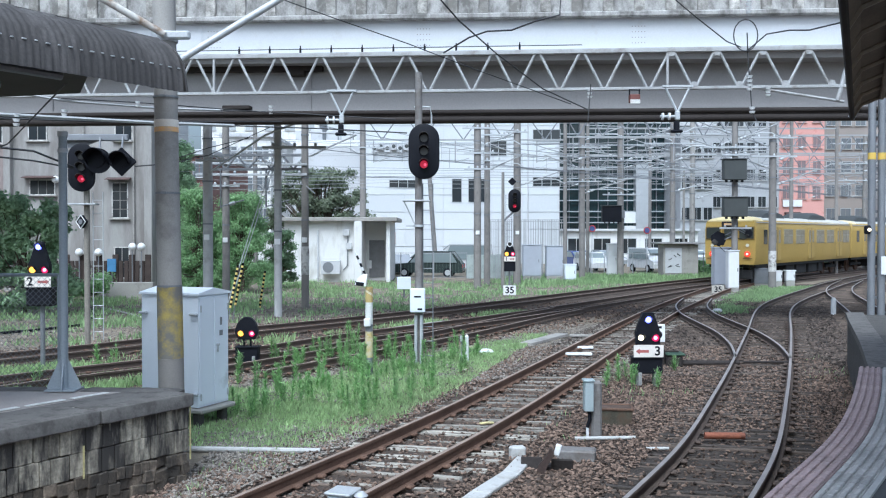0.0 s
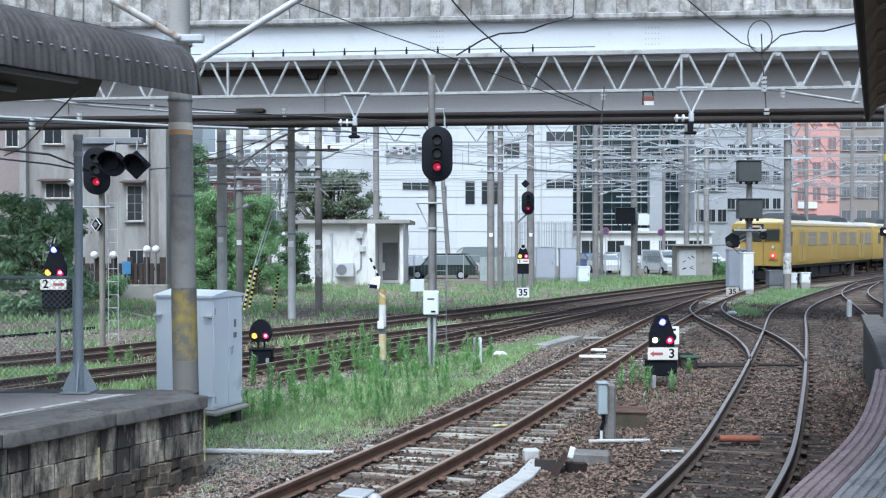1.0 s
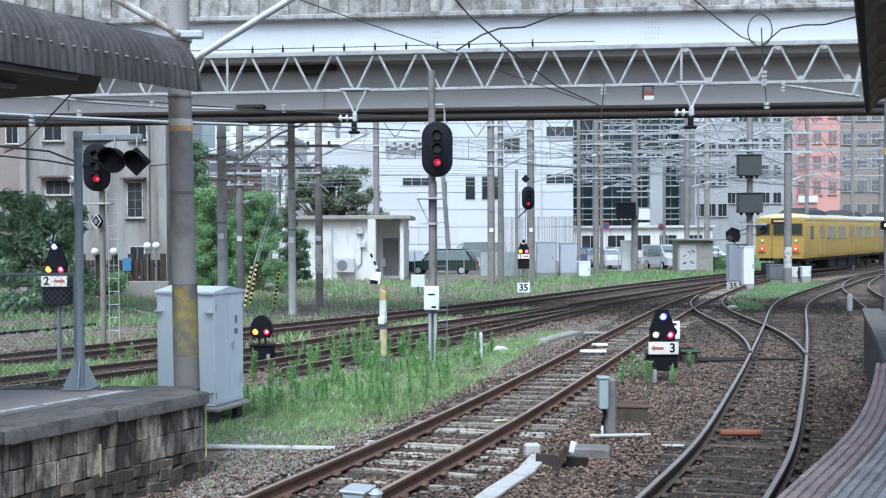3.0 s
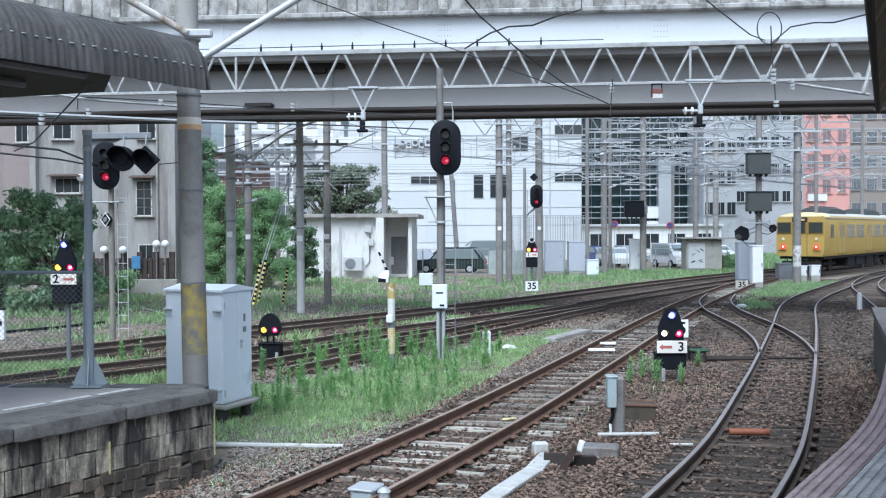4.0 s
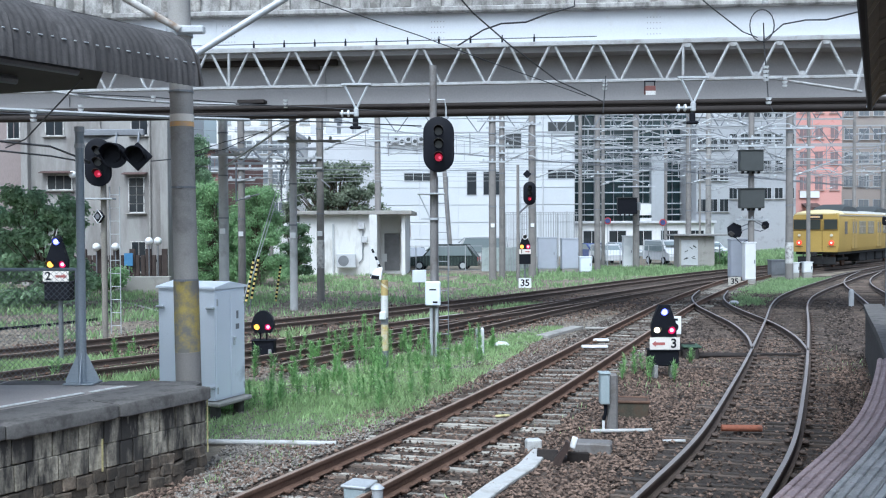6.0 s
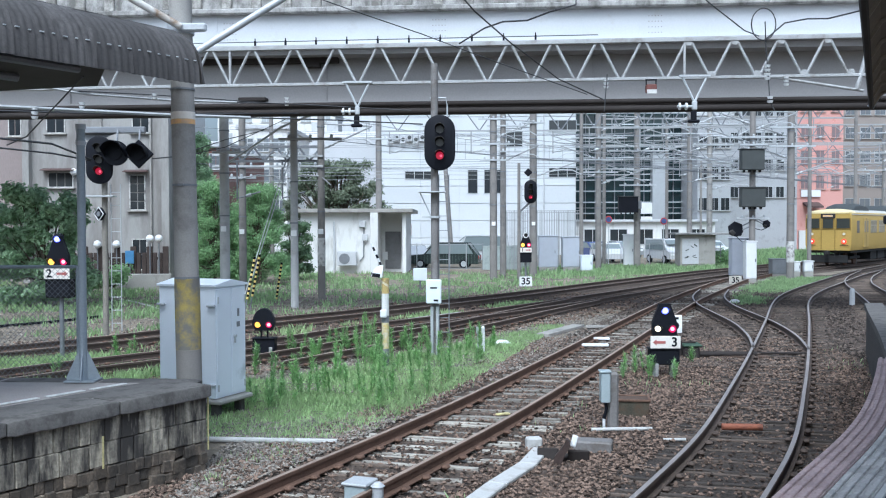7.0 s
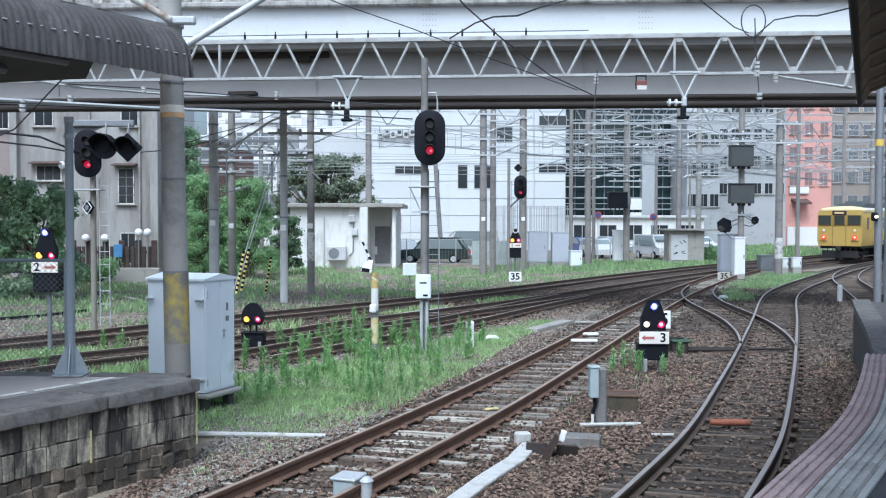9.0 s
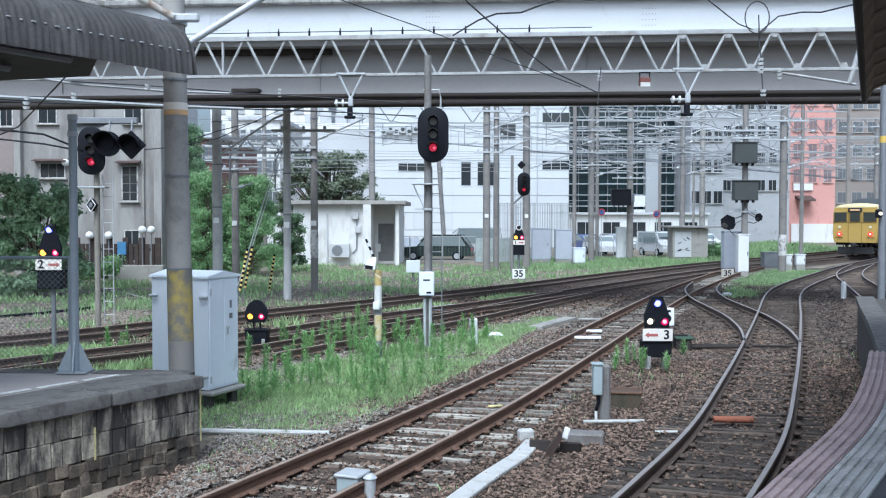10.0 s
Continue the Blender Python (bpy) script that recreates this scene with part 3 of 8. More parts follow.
def ridged_tile(material, name):
    """A square tile with four raised bars, cut in two along its length by a joint."""
    s = Shape().box((0, 0, -0.022), (0.239, 0.239, 0.05), ch=0.004)
    for k in range(4):
        for j in (-0.06, 0.06):
            s.box((-0.09 + 0.06 * k, j, 0.008), (0.036, 0.108, 0.02), ch=0.005)
    return s.mesh(name, [material])


tile_pink, tile_grey = ridged_tile(M_TILE_PINK, "pink_tile"), ridged_tile(M_TILE_GREY, "grey_tile")
for d, me in ((0.10, tile_pink), (0.343, tile_grey)):
    pts = offset_line(EDGE_LINE, d)
    for p, h in zip(pts, EDGE_LINE[1]):
        if -5.5 < p.y < 10.9 - d * 0.2:
            piece("tactile_tile", me, rp, pose(p.x, p.y, 1.10, rz=-math.degrees(h)))
rim = [(a2, b2) for a2, b2 in zip(offset_line(EDGE_CURVE, 0.465), offset_line(EDGE_CURVE, 0.505)) if -5.8 < a2.y < 10.8]
part("border_line", Shape().prism([tuple(p[:2]) for p, _ in rim] + [tuple(p[:2]) for _, p in rim[::-1]], 1.05, 1.097), M_TROUGH, rp, "pale border strip")

lp = thing("platform", "old stone-walled platform end with concrete coping", "platform", kind="structure")
L_A, L_B = Vector((-7.0, 4.5, 0)), Vector((-2.95, 11.0, 0))
L_DIR = (L_B - L_A).normalized()
L_IN = Vector((-L_DIR.y, L_DIR.x, 0))
L_ROT = math.degrees(math.atan2(-L_DIR.x, L_DIR.y))
L_END = Vector((-0.9993, 0.0370, 0))
corner = L_B + L_END * 11.0 + Vector((0, 0.12, 0))
part("core", Shape().prism([tuple((L_A + L_IN * 0.12)[:2]), tuple((L_B + L_IN * 0.12 - L_DIR * 0.12)[:2]), tuple((corner - Vector((0, 0.06, 0)))[:2]), (-14, 8)], GROUND_Z - 0.05, 0.62), M_MORTAR, lp)
part("deck", Shape().prism([tuple((L_A + L_IN * 0.38)[:2]), tuple((L_B + L_IN * 0.38 - L_DIR * 0.12)[:2]), tuple((L_B + L_END * 0.5 + Vector((0, 0.30, 0)))[:2]), tuple((corner + Vector((0, 0.3, 0)))[:2]), (-14, 8)], 0.62, 0.80), M_DECK, lp)


def worn_slab(w, run, h, seed):
    """A slab along y whose long edges are chipped and rounded unevenly."""
    rnd = random.Random(seed + 40)
    rings = []
    n = max(8, int(run / 0.07))
    for i in range(n + 1):
        y = -run / 2 + run * i / n
        c = [0.009 + rnd.uniform(0, 0.004) + (rnd.random() < 0.05) * 0.008 for _ in range(4)]
        e = 0.012 if i in (0, n) else 0
        x, z = w / 2 - e, h / 2 - e
        rings.append([(-x, y, -z + c[0]), (-x + c[0], y, -z), (x - c[1], y, -z), (x, y, -z + c[1]), (x, y, z - c[2]), (x - c[2] * 0.4, y, z - c[2] * 0.35), (x - c[2] * 1.3, y, z + rnd.uniform(-0.003, 0.003)),
                      (-x + c[3] * 1.3, y, z + rnd.uniform(-0.003, 0.003)), (-x + c[3] * 0.4, y, z - c[3] * 0.35), (-x, y, z - c[3])])
    return Shape().loft(rings)


rnd = random.Random(3)
length = (L_B - L_A).length
n = 6
for i in range(n):
    c = L_A + L_DIR * length * (i + 0.5) / n + L_IN * 0.18
    part("coping_stone", worn_slab(0.52, length / n - 0.012, 0.155, i), M_COPING, lp, at=pose(c.x + rnd.uniform(-0.008, 0.008), c.y, 0.737 + rnd.uniform(-0.005, 0.005), rz=L_ROT))
END_ROT = math.degrees(math.atan2(-L_END.x, L_END.y))
for i in range(4):
    c = L_B + L_END * (0.75 + i * 1.2) + Vector((0, 0.22, 0))
    part("coping_stone", worn_slab(0.3, 1.19, 0.15, 9 + i), M_COPING, lp, at=pose(c.x, c.y, 0.733, rz=END_ROT))
mossy = [Shape().box((0, 0, 0), (0.16, w + 0.004, 0.138), ch=0.012).mesh("rubble_stone", [M_BLOCK_MOSSY]) for w in (0.11, 0.15, 0.2)]
blocks = [Shape().box((0, 0, 0), (0.16, w - 0.008, 0.252), ch=0.009).mesh("stone_block", [M_BLOCK]) for w in (0.13, 0.17, 0.22)]
WALL_END = Vector((0, 0.17, 0))
for z, h in ((0.53, 0.26), (0.27, 0.26), (0.075, 0.13), (-0.055, 0.13), (-0.18, 0.12)):
    rubble = h < 0.2
    s = rnd.uniform(0, 0.2)
    while s < length - 0.1:
        k = rnd.randrange(3)
        w = (0.11, 0.15, 0.2)[k] if rubble else (0.13, 0.17, 0.22)[k]
        c = L_A + L_DIR * min(s + w / 2, length - w / 2) + L_IN * (0.08 + (rnd.uniform(-0.025, 0.025) if rubble else rnd.uniform(-0.006, 0.006)))
        piece("rubble_stone" if rubble else "stone_block", (mossy if rubble else blocks)[k], lp, pose(c.x, c.y, z + (rnd.uniform(-0.02, 0.02) if rubble else rnd.uniform(-0.006, 0.006)), rx=rnd.uniform(-9, 9) if rubble else rnd.uniform(-1, 1), rz=L_ROT + (rnd.uniform(-7, 7) if rubble else rnd.uniform(-1.2, 1.2))))
        s += w
    for k in range(18):
        c = L_B + L_END * (0.22 + 0.17 * k) + WALL_END * 0.5
        piece("rubble_stone" if rubble else "stone_block", (mossy if rubble else blocks)[1], lp, pose(c.x, c.y, z, rz=END_ROT))
part("edge_paving", Shape().prism([tuple((L_A + L_IN * 0.4)[:2]), tuple((L_B + L_IN * 0.4 - L_DIR * 0.16)[:2]), tuple((L_B + L_IN * 0.72 - L_DIR * 0.36)[:2]), tuple((L_A + L_IN * 0.72)[:2])], 0.78, 0.806), M_COPING, lp, "dark worn paving along the edge")
p0, p1 = L_A + L_IN * 1.0, L_B + L_IN * 0.80 - L_DIR * 0.42
for i in range(13):
    u, v = p0.lerp(p1, i / 13), p0.lerp(p1, (i + 0.84) / 13)
    part("white_line", Shape().box((0, 0, 0), (0.075, (v - u).length, 0.008)), M_WHITE_LINE, lp, at=pose(((u + v) / 2).x, ((u + v) / 2).y, 0.812, rz=L_ROT))
part("paint_drip", Shape().box((0, 0, 0), (0.006, 0.02, 0.62)), M_DRIP, lp, "yellow paint run at the corner", at=pose(L_B.x - 0.02 + 0.05 * L_DIR.x, L_B.y + 0.02, 0.34, rz=L_ROT))
part("paint_drip", Shape().box((0, 0, 0), (0.004, 0.022, 0.34)), M_DRIP, lp, "yellow paint mark", at=pose(-3.703, 9.75, 0.3, rz=L_ROT))


# ---- canopies ----
def left_canopy():
    c = thing("platform_canopy", "dark grey platform canopy with rounded corrugated edge", "canopy")
    prof = [(0.9, 4.98), (0.62, 4.97), (0.38, 4.92), (0.18, 4.82), (0.04, 4.67), (-0.03, 4.48), (-0.05, 4.27)]
    a, b = L_A - L_DIR * 4, L_B - L_DIR * 0.02
    run = (b - a).length
    wide, rnd = 0.46, random.Random(21)
    for i in range(int(run / wide)):
        lift = rnd.uniform(0.0, 0.008)
        rings = []
        for k in range(25):
            p = a + L_DIR * (i * wide + (wide + 0.03) * k / 24)
            wave = 0.0045 * math.cos(k * math.pi / 2) + lift + 0.012 * k / 24
            rings.append([(p.x + L_IN.x * (u - wave), p.y + L_IN.y * (u - wave), v + wave * (1 if u > 0.3 else 0.3) - (0.01 * lift / 0.008 if v < 4.3 else 0)) for u, v in prof])
        part("edge_sheet", Shape().loft(rings, closed=False), M_ROOF, c)
    bolts = Shape()
    for i in range(int(run / 0.13)):
        p = a + L_DIR * (i * 0.13 + 0.05) + L_IN * -0.036
        bolts.box((p.x, p.y, 4.535 + 0.004 * (i % 3)), (0.02, 0.03 + 0.02 * (i % 2), 0.012), Matrix.Rotation(radians(L_ROT), 4, "Z"), ch=0.004)
    tagged(part("bolt_heads", bolts, M_GALV, c), kind="stuff")
    q = [a + L_IN * 0.6, b + L_IN * 0.6, b + L_IN * 5, a + L_IN * 5]
    part("roof", Shape().prism([tuple(p[:2]) for p in q], 4.94, 5.0), M_ROOF, c)
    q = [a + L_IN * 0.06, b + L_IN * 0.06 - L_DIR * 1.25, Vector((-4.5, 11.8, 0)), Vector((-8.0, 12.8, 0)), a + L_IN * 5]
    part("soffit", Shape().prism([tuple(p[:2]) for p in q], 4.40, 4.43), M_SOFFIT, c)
    part("end_board", Shape().prism([(0.0, 4.3), (0.06, 4.62), (0.2, 4.8), (0.4, 4.9), (0.9, 4.96), (5, 4.98), (5, 4.88), (0.7, 4.8), (0.3, 4.6), (0.1, 4.3)], -0.03, 0.0, axis="y").moved(Matrix.Translation((b.x, b.y, 0)) @ Matrix.Rotation(math.atan2(L_IN.y, L_IN.x), 4, "Z")), M_ROOF, c)
    for k in (0.5, 1.6):
        p0, p1 = a + L_IN * k, b + L_IN * k - L_DIR * 1.3
        part("purlin", Shape().rod((p0.x, p0.y, 4.34), (p1.x, p1.y, 4.34), 0.05, n=8), M_GALV_DARK, c)
    return c


left_canopy()


def right_canopy():
    c = thing("platform_canopy", "dark platform canopy with brown ribbed underside", "canopy")
    e0, e1 = Vector((-1.9, -4.0, 0)), Vector((6.02, 14.0, 0))
    way = (e1 - e0).normalized()
    side = Vector((way.y, -way.x, 0))
    inner = [(p, p + side * 0.4, p + side * 4.5) for p in [e0.lerp(e1, i / 36) for i in range(37)]]
    m2 = side * 0.12
    part("sheet", Shape().loft([[(a.x, a.y, 4.36), (a.x + m2.x, a.y + m2.y, 4.56), (b2.x, b2.y, 4.68), (d2.x, d2.y, 4.80), (d2.x, d2.y, 4.86), (b2.x, b2.y, 4.73), (a.x + m2.x * 0.7, a.y + m2.y * 0.7, 4.61), (a.x - 0.03, a.y, 4.37)] for a, b2, d2 in inner]), M_SOFFIT_TAN, c)
    for i in range(0, len(inner), 2):
        a, b2, d2 = inner[i]
        part("rib", Shape().tube([(a.x, a.y, 4.37), (a.x + m2.x, a.y + m2.y, 4.55), (b2.x, b2.y, 4.66), (d2.x, d2.y, 4.78)], 0.034, 6), M_RIB, c)
    for k, z in ((0, 4.36), (1, 4.64)):
        part("purlin", Shape().tube([(p[k].x, p[k].y, z) for p in inner], 0.035, 6), M_RIB if k else M_BROWN_STEEL, c)
    a, b2, d2 = inner[-1]
    part("end_trim", Shape().tube([(a.x, a.y + 0.03, 4.36), (a.x + m2.x, a.y + m2.y + 0.03, 4.58), (b2.x, b2.y + 0.03, 4.70), (d2.x, d2.y + 0.03, 4.82)], 0.05, 8), M_GALV_DARK, c)
    return c


right_canopy()


# ---- signals, posts and cabinets by the tracks ----
def ring_of(r, n, y=0.0):
    return [(r * math.cos(2 * math.pi * i / n), y, r * math.sin(2 * math.pi * i / n)) for i in range(n)]


def disc(r, y0, y1, c=(0, 0, 0), n=20, slot=0):
    return Shape().loft([ring_of(r, n, y0), ring_of(r, n, y1)], slot).moved(Matrix.Translation(c))


def hood(r, length, c):
    """A visor over a lens, open below."""
    s = Shape()
    rings = []
    for rr, y, cut in ((r, 0.0, 1.25), (r * 1.05, -length, 0.75)):
        rings.append([(rr * math.sin(a), y, rr * math.cos(a)) for a in [(-cut + 2 * cut * i / 12) * math.pi / 2 for i in range(13)]])
    inner = [[(x * 0.93, y, z * 0.93) for x, y, z in r2] for r2 in rings]
    s.loft(rings, closed=False).loft(inner, closed=False)
    s.loft([rings[1], inner[1]], closed=False)
    return s.moved(Matrix.Translation(c))


def oval_plate(w, h, y0, y1, c, ch=0.02):
    r = w / 2
    out = []
    for i in range(13):
        a = math.pi * i / 12
        out.append((r * math.cos(a), h / 2 - r + r * math.sin(a)))
    for i in range(13):
        a = math.pi + math.pi * i / 12
        out.append((r * math.cos(a), -h / 2 + r + r * math.sin(a)))
    k = 1 - ch / r
    return Shape().loft([[(x * k, y0, z * k) for x, z in out], [(x, y0 + ch, z) for x, z in out], [(x, y1, z) for x, z in out]]).moved(Matrix.Translation(c))


def signal_head(parent, z, w, h, lit, y=-0.12, x=0.0, step=None, lens=0.085, turn=0.0):
    """Oval backboard with three hooded lenses; lit is the material of the lowest."""
    at = pose(x, y, z, rz=turn)
    head = part("signal_head", oval_plate(w, h, -0.04, 0.04, (0, 0, 0)), M_BLACK, parent, at=at)
    part("housing", Shape().box((0, 0.14, 0), (w * 0.6, 0.22, h * 0.75), ch=0.04), M_BLACK, head)
    step = step or h * 0.235
    for i in range(3):
        zz = (1 - i) * step
        part("lens", disc(lens, -0.06, -0.03, (0, 0, zz)), lit if i == 2 else M_LENS_OFF, head, "glowing red lens" if i == 2 else "dark unlit lens")
        if i == 2:
            part("glint", disc(lens * 0.35, -0.066, -0.058, (lens * 0.3, 0, zz - lens * 0.1), 10), M_RED_HIGHLIGHT, head, "pink highlight painted on the lens")
        part("hood", hood(lens * 1.22, 0.26, (0, -0.04, zz + 0.01)), M_HOOD, head)
    return head


def text_on(parent, body, size, at, material=M_BLACK, name="lettering"):
    cu = bpy.data.curves.new(name, "FONT")
    cu.body, cu.size, cu.extrude, cu.offset = body, size, 0.002, size * 0.022
    cu.align_x, cu.align_y = "CENTER", "CENTER"
    cu.materials.append(material)
    ob = new(name, cu)
    ob.parent = parent
    ob.matrix_basis = at
    return ob


def ladder(parent, x, y, z0, z1, w=0.3, material=M_GALV_DARK):
    s = Shape()
    for d in (-w / 2, w / 2):
        s.rod((x + d, y, z0), (x + d, y, z1), 0.012, n=6)
    z = z0 + 0.2
    while z < z1:
        s.rod((x - w / 2, y, z), (x + w / 2, y, z), 0.009, n=6)
        z += 0.32
    return part("ladder", s, material, parent)


def main_signal():
    y = 20.8
    t = thing("railway_signal", "tall three-lamp signal with black oval backboard showing red", "signal", pose(-0.532, y, GROUND_Z))
    k = -GROUND_Z
    part("post", Shape().rod((0, 0, 0), (0, 0, 6.179 + k), 0.085, 0.078, n=16), M_POST_GREY, t)
    signal_head(t, 4.445 + k, 0.67, 1.2, M_RED_DIM, y=-0.2, x=0.12)
    part("bracket", Shape().tube([(-0.1, 0, 5.436 + k), (0.25, 0, 5.436 + k), (0.28, 0, 5.25 + k), (0.28, 0, 5.04 + k)], 0.018, 8), M_GALV, t)
    part("footplate", Shape().box((-0.05, -0.1, 3.38 + k), (0.6, 0.35, 0.03), ch=0.008).rod((-0.32, -0.1, 3.38 + k), (-0.08, 0, 2.86 + k), 0.012, n=6), M_GALV, t)
    part("clamp", Shape().rod((0, 0, 2.811 + k), (0, 0, 2.86 + k), 0.12, n=14).box((-0.15, 0, 2.836 + k), (0.25, 0.05, 0.04)), M_GALV, t)
    ladder(t, 0.2, 0.06, 0.0, 3.764 + k, 0.22)
    box = part("relay_box", Shape().box((-0.02, -0.17, 1.214 + k), (0.33, 0.2, 0.52), ch=0.02), M_CABINET, t, "pale blue-grey relay box")
    part("writing_bar", Shape().box((-0.02, -0.275, 1.3 + k), (0.15, 0.005, 0.03)), M_BLACK, box)
    part("writing_bar", Shape().box((0.03, -0.275, 1.028 + k), (0.1, 0.005, 0.04)), M_BLACK, box)
    part("conduit", Shape().rod((-0.06, -0.14, 0), (-0.06, -0.14, 1.1), 0.035, n=8).rod((0.06, -0.14, 0), (0.06, -0.14, 1.1), 0.035, n=8), M_GALV, t)
    return t


main_signal()


def dwarf_signal(x, y, s, label, plate="", blue=False, box_w=0.5, post_h=0.0, lens=0.07, gaps=0.24, arrow=1, first=None, top=None, raised=False):
    """Low shunting signal: rounded black board, two or three lamps, a plate and a black box below. post_h lifts it on a post."""
    t = thing("shunting_signal", label, "signal", pose(x, y, GROUND_Z), group="shunting signals")
    z = post_h
    if post_h:
        part("post", Shape().rod((0, 0.1, 0), (0, 0.1, post_h + 0.3), 0.05, n=10), M_GALV_DARK, t)
    else:
        for d in (-0.12, 0.12):
            part("foot", Shape().box((d * 1.3, 0, 0.11), (0.07, 0.25, 0.32), ch=0.01), M_CONC_DARK, t)
        z = 0.17
    if not blue:
        z = 0.1
    bh = 0.30 if blue and not post_h else (0.32 if blue else 0.28) * s
    bz = z + 0.31 * s - bh / 2 if blue and not post_h else z + 0.15 * s
    box = part("box", Shape().box((0, 0.05, bz), (box_w, 0.3, bh), ch=0.02), M_BLACK, t)
    part("box_lid", Shape().box((0, 0.04, z + (0.31 if blue else 0.285) * s), (box_w + 0.04, 0.34, 0.02), ch=0.006), M_BLACK, box)
    z += (0.32 if blue else 0.29) * s
    if not blue:
        for d in (-0.07, 0.07):
            part("strut", Shape().box((d, 0.02, z + 0.1), (0.035, 0.05, 0.22), ch=0.008), M_BLACK, t)
        z += 0.16
    if plate:
        p = part("number_plate", Shape().box((0, -0.13, z + 0.12), (box_w * 1.02, 0.02, 0.23), ch=0.006), M_PLATE, t, "off-white plate with faded red arrow")
        text_on(p, plate, 0.24, pose(box_w * 0.3 * arrow, -0.143, z + 0.12, rx=90))
        a = Shape()
        a.prism([(-0.17, 0), (-0.10, 0.055), (-0.10, 0.025), (0.07, 0.025), (0.07, -0.025), (-0.10, -0.025), (-0.10, -0.055)], -0.004, 0, axis="y")
        a.moved(pose(-0.07 * arrow, -0.141, z + 0.12) @ Matrix.Diagonal((arrow, 1, 1, 1)))
        part("arrow", a, M_ARROW, p)
        z += 0.24
    board = Shape()
    out = [(-gaps * 1.12, 0), (gaps * 1.12, 0), (gaps * 1.15, 0.2), (gaps * 0.8, 0.38), (gaps * 0.5, 0.52), (-gaps * 0.5, 0.52), (-gaps * 0.8, 0.38), (-gaps * 1.15, 0.2)]
    out = [(a * 0.75, b * (1.15 if blue else 0.75)) for a, b in out]
    if not blue:
        out = [(-gaps * 0.72, 0.0), (gaps * 0.72, 0.0)] + [(math.cos(a) * gaps * 1.02, 0.13 + math.sin(a) * gaps * 1.45) for a in [math.pi * i / 12 for i in range(13)]]
    board.prism(out, -0.05, 0.08, axis="y").moved(pose(0, -0.03, z))
    part("lamp_board", board, M_BLACK, t)
    part("lens", disc(lens * (0.82 if first else 1.0), -0.1, -0.07, (-gaps / 2, 0, z + 0.13), 14), first or M_AMBER, t, "glowing amber lens")
    part("lens", disc(lens * 1.12, -0.1, -0.07, (gaps / 2, 0, z + 0.13), 14), M_RED, t, "glowing red lens")
    part("bulb", disc(lens * 0.6, -0.106, -0.098, (gaps / 2, 0, z + 0.13), 12), M_PINK, t, "bright pink lamp centre")
    for d in (-1, 1):
        part("hood", hood(lens * 1.2, 0.12, (d * gaps / 2, -0.07, z + 0.13)), M_BLACK, t)
    if blue:
        tz = z + (0.61 if raised else 0.47)
        if raised:
            part("lamp_neck", Shape().box((0, 0.0, z + 0.58), (0.2, 0.12, 0.3), ch=0.05), M_BLACK, t)
        if top:
            part("lens_rim", disc(lens * 1.5, -0.095, -0.06, (0.0, 0, tz), 16), M_WHITE, t, "white rim round the unlit lens")
        part("lens", disc(lens, -0.1, -0.07, (0.0, 0, tz), 14), top or M_BLUE, t, "small round upper lens")
        if not top:
            part("bulb", disc(lens * 0.55, -0.106, -0.098, (0.0, 0, tz), 12), M_BULB, t, "white lamp centre in blue lens")
        part("hood", hood(lens * 1.2, 0.12, (0.0, -0.07, tz)), M_BLACK, t)
    return t


M_PLATE = mat("off_white_plate", (0.80, 0.75, 0.70), 0.5, var=0.08, bump=0.02)
M_ARROW = mat("faded_red_paint", (0.40, 0.12, 0.11), 0.6, var=0.15, bump=0)
M_RED_PAINT = mat("red_paint", (0.45, 0.05, 0.05), 0.5, var=0.1, bump=0)
x, y = 3.862, 17.92
dwarf_signal(x, y, 1.2, "low black shunting signal with lit lamps and white number plate", plate="3", blue=True, box_w=0.55, lens=0.064, gaps=0.27, first=M_WARM)
x, y = -4.202, 20.34
dwarf_signal(x, y, 1.25, "low black shunting signal in tall weeds with lit lamps", box_w=0.48, lens=0.06, gaps=0.24)
dwarf_signal(-8.488, 20.0, 1.2, "black shunting signal on a post behind the fence", plate="2", blue=True, box_w=0.54, post_h=1.37, raised=True, lens=0.065, gaps=0.26, arrow=-1)
dwarf_signal(3.301, 47.0, 1.5, "distant shunting signal with white plate beside the far tracks", plate="1", blue=True, box_w=0.56, post_h=1.05, raised=True, lens=0.09, gaps=0.3, arrow=-1, top=M_LENS_OFF)


def small_far_signal():
    y = 47.0
    t = thing("railway_signal", "distant signal with small oval backboard showing red", "signal", pose(2.965, y, GROUND_Z))
    k = -GROUND_Z
    part("post", Shape().rod((0, 0, 0), (0, 0, 5.727 + k), 0.09, 0.07, n=12), M_POLE_DARK, t)
    signal_head(t, 4.301 + k, 0.62, 1.15, M_RED_DIM, y=-0.25, x=0.56)
    part("arm", Shape().rod((0, 0, 3.293 + k), (0.56, -0.1, 3.797 + k), 0.05, n=8), M_GALV_DARK, t)
    part("diamond_lamp", Shape().box((0.448, -0.1, 5.252 + k), (0.3, 0.15, 0.3), Matrix.Rotation(radians(45), 4, "Y"), ch=0.03), M_BLACK, t)
    ladder(t, 0.3, 0.1, 0.3, 4.608 + k, 0.3)
    return t


small_far_signal()


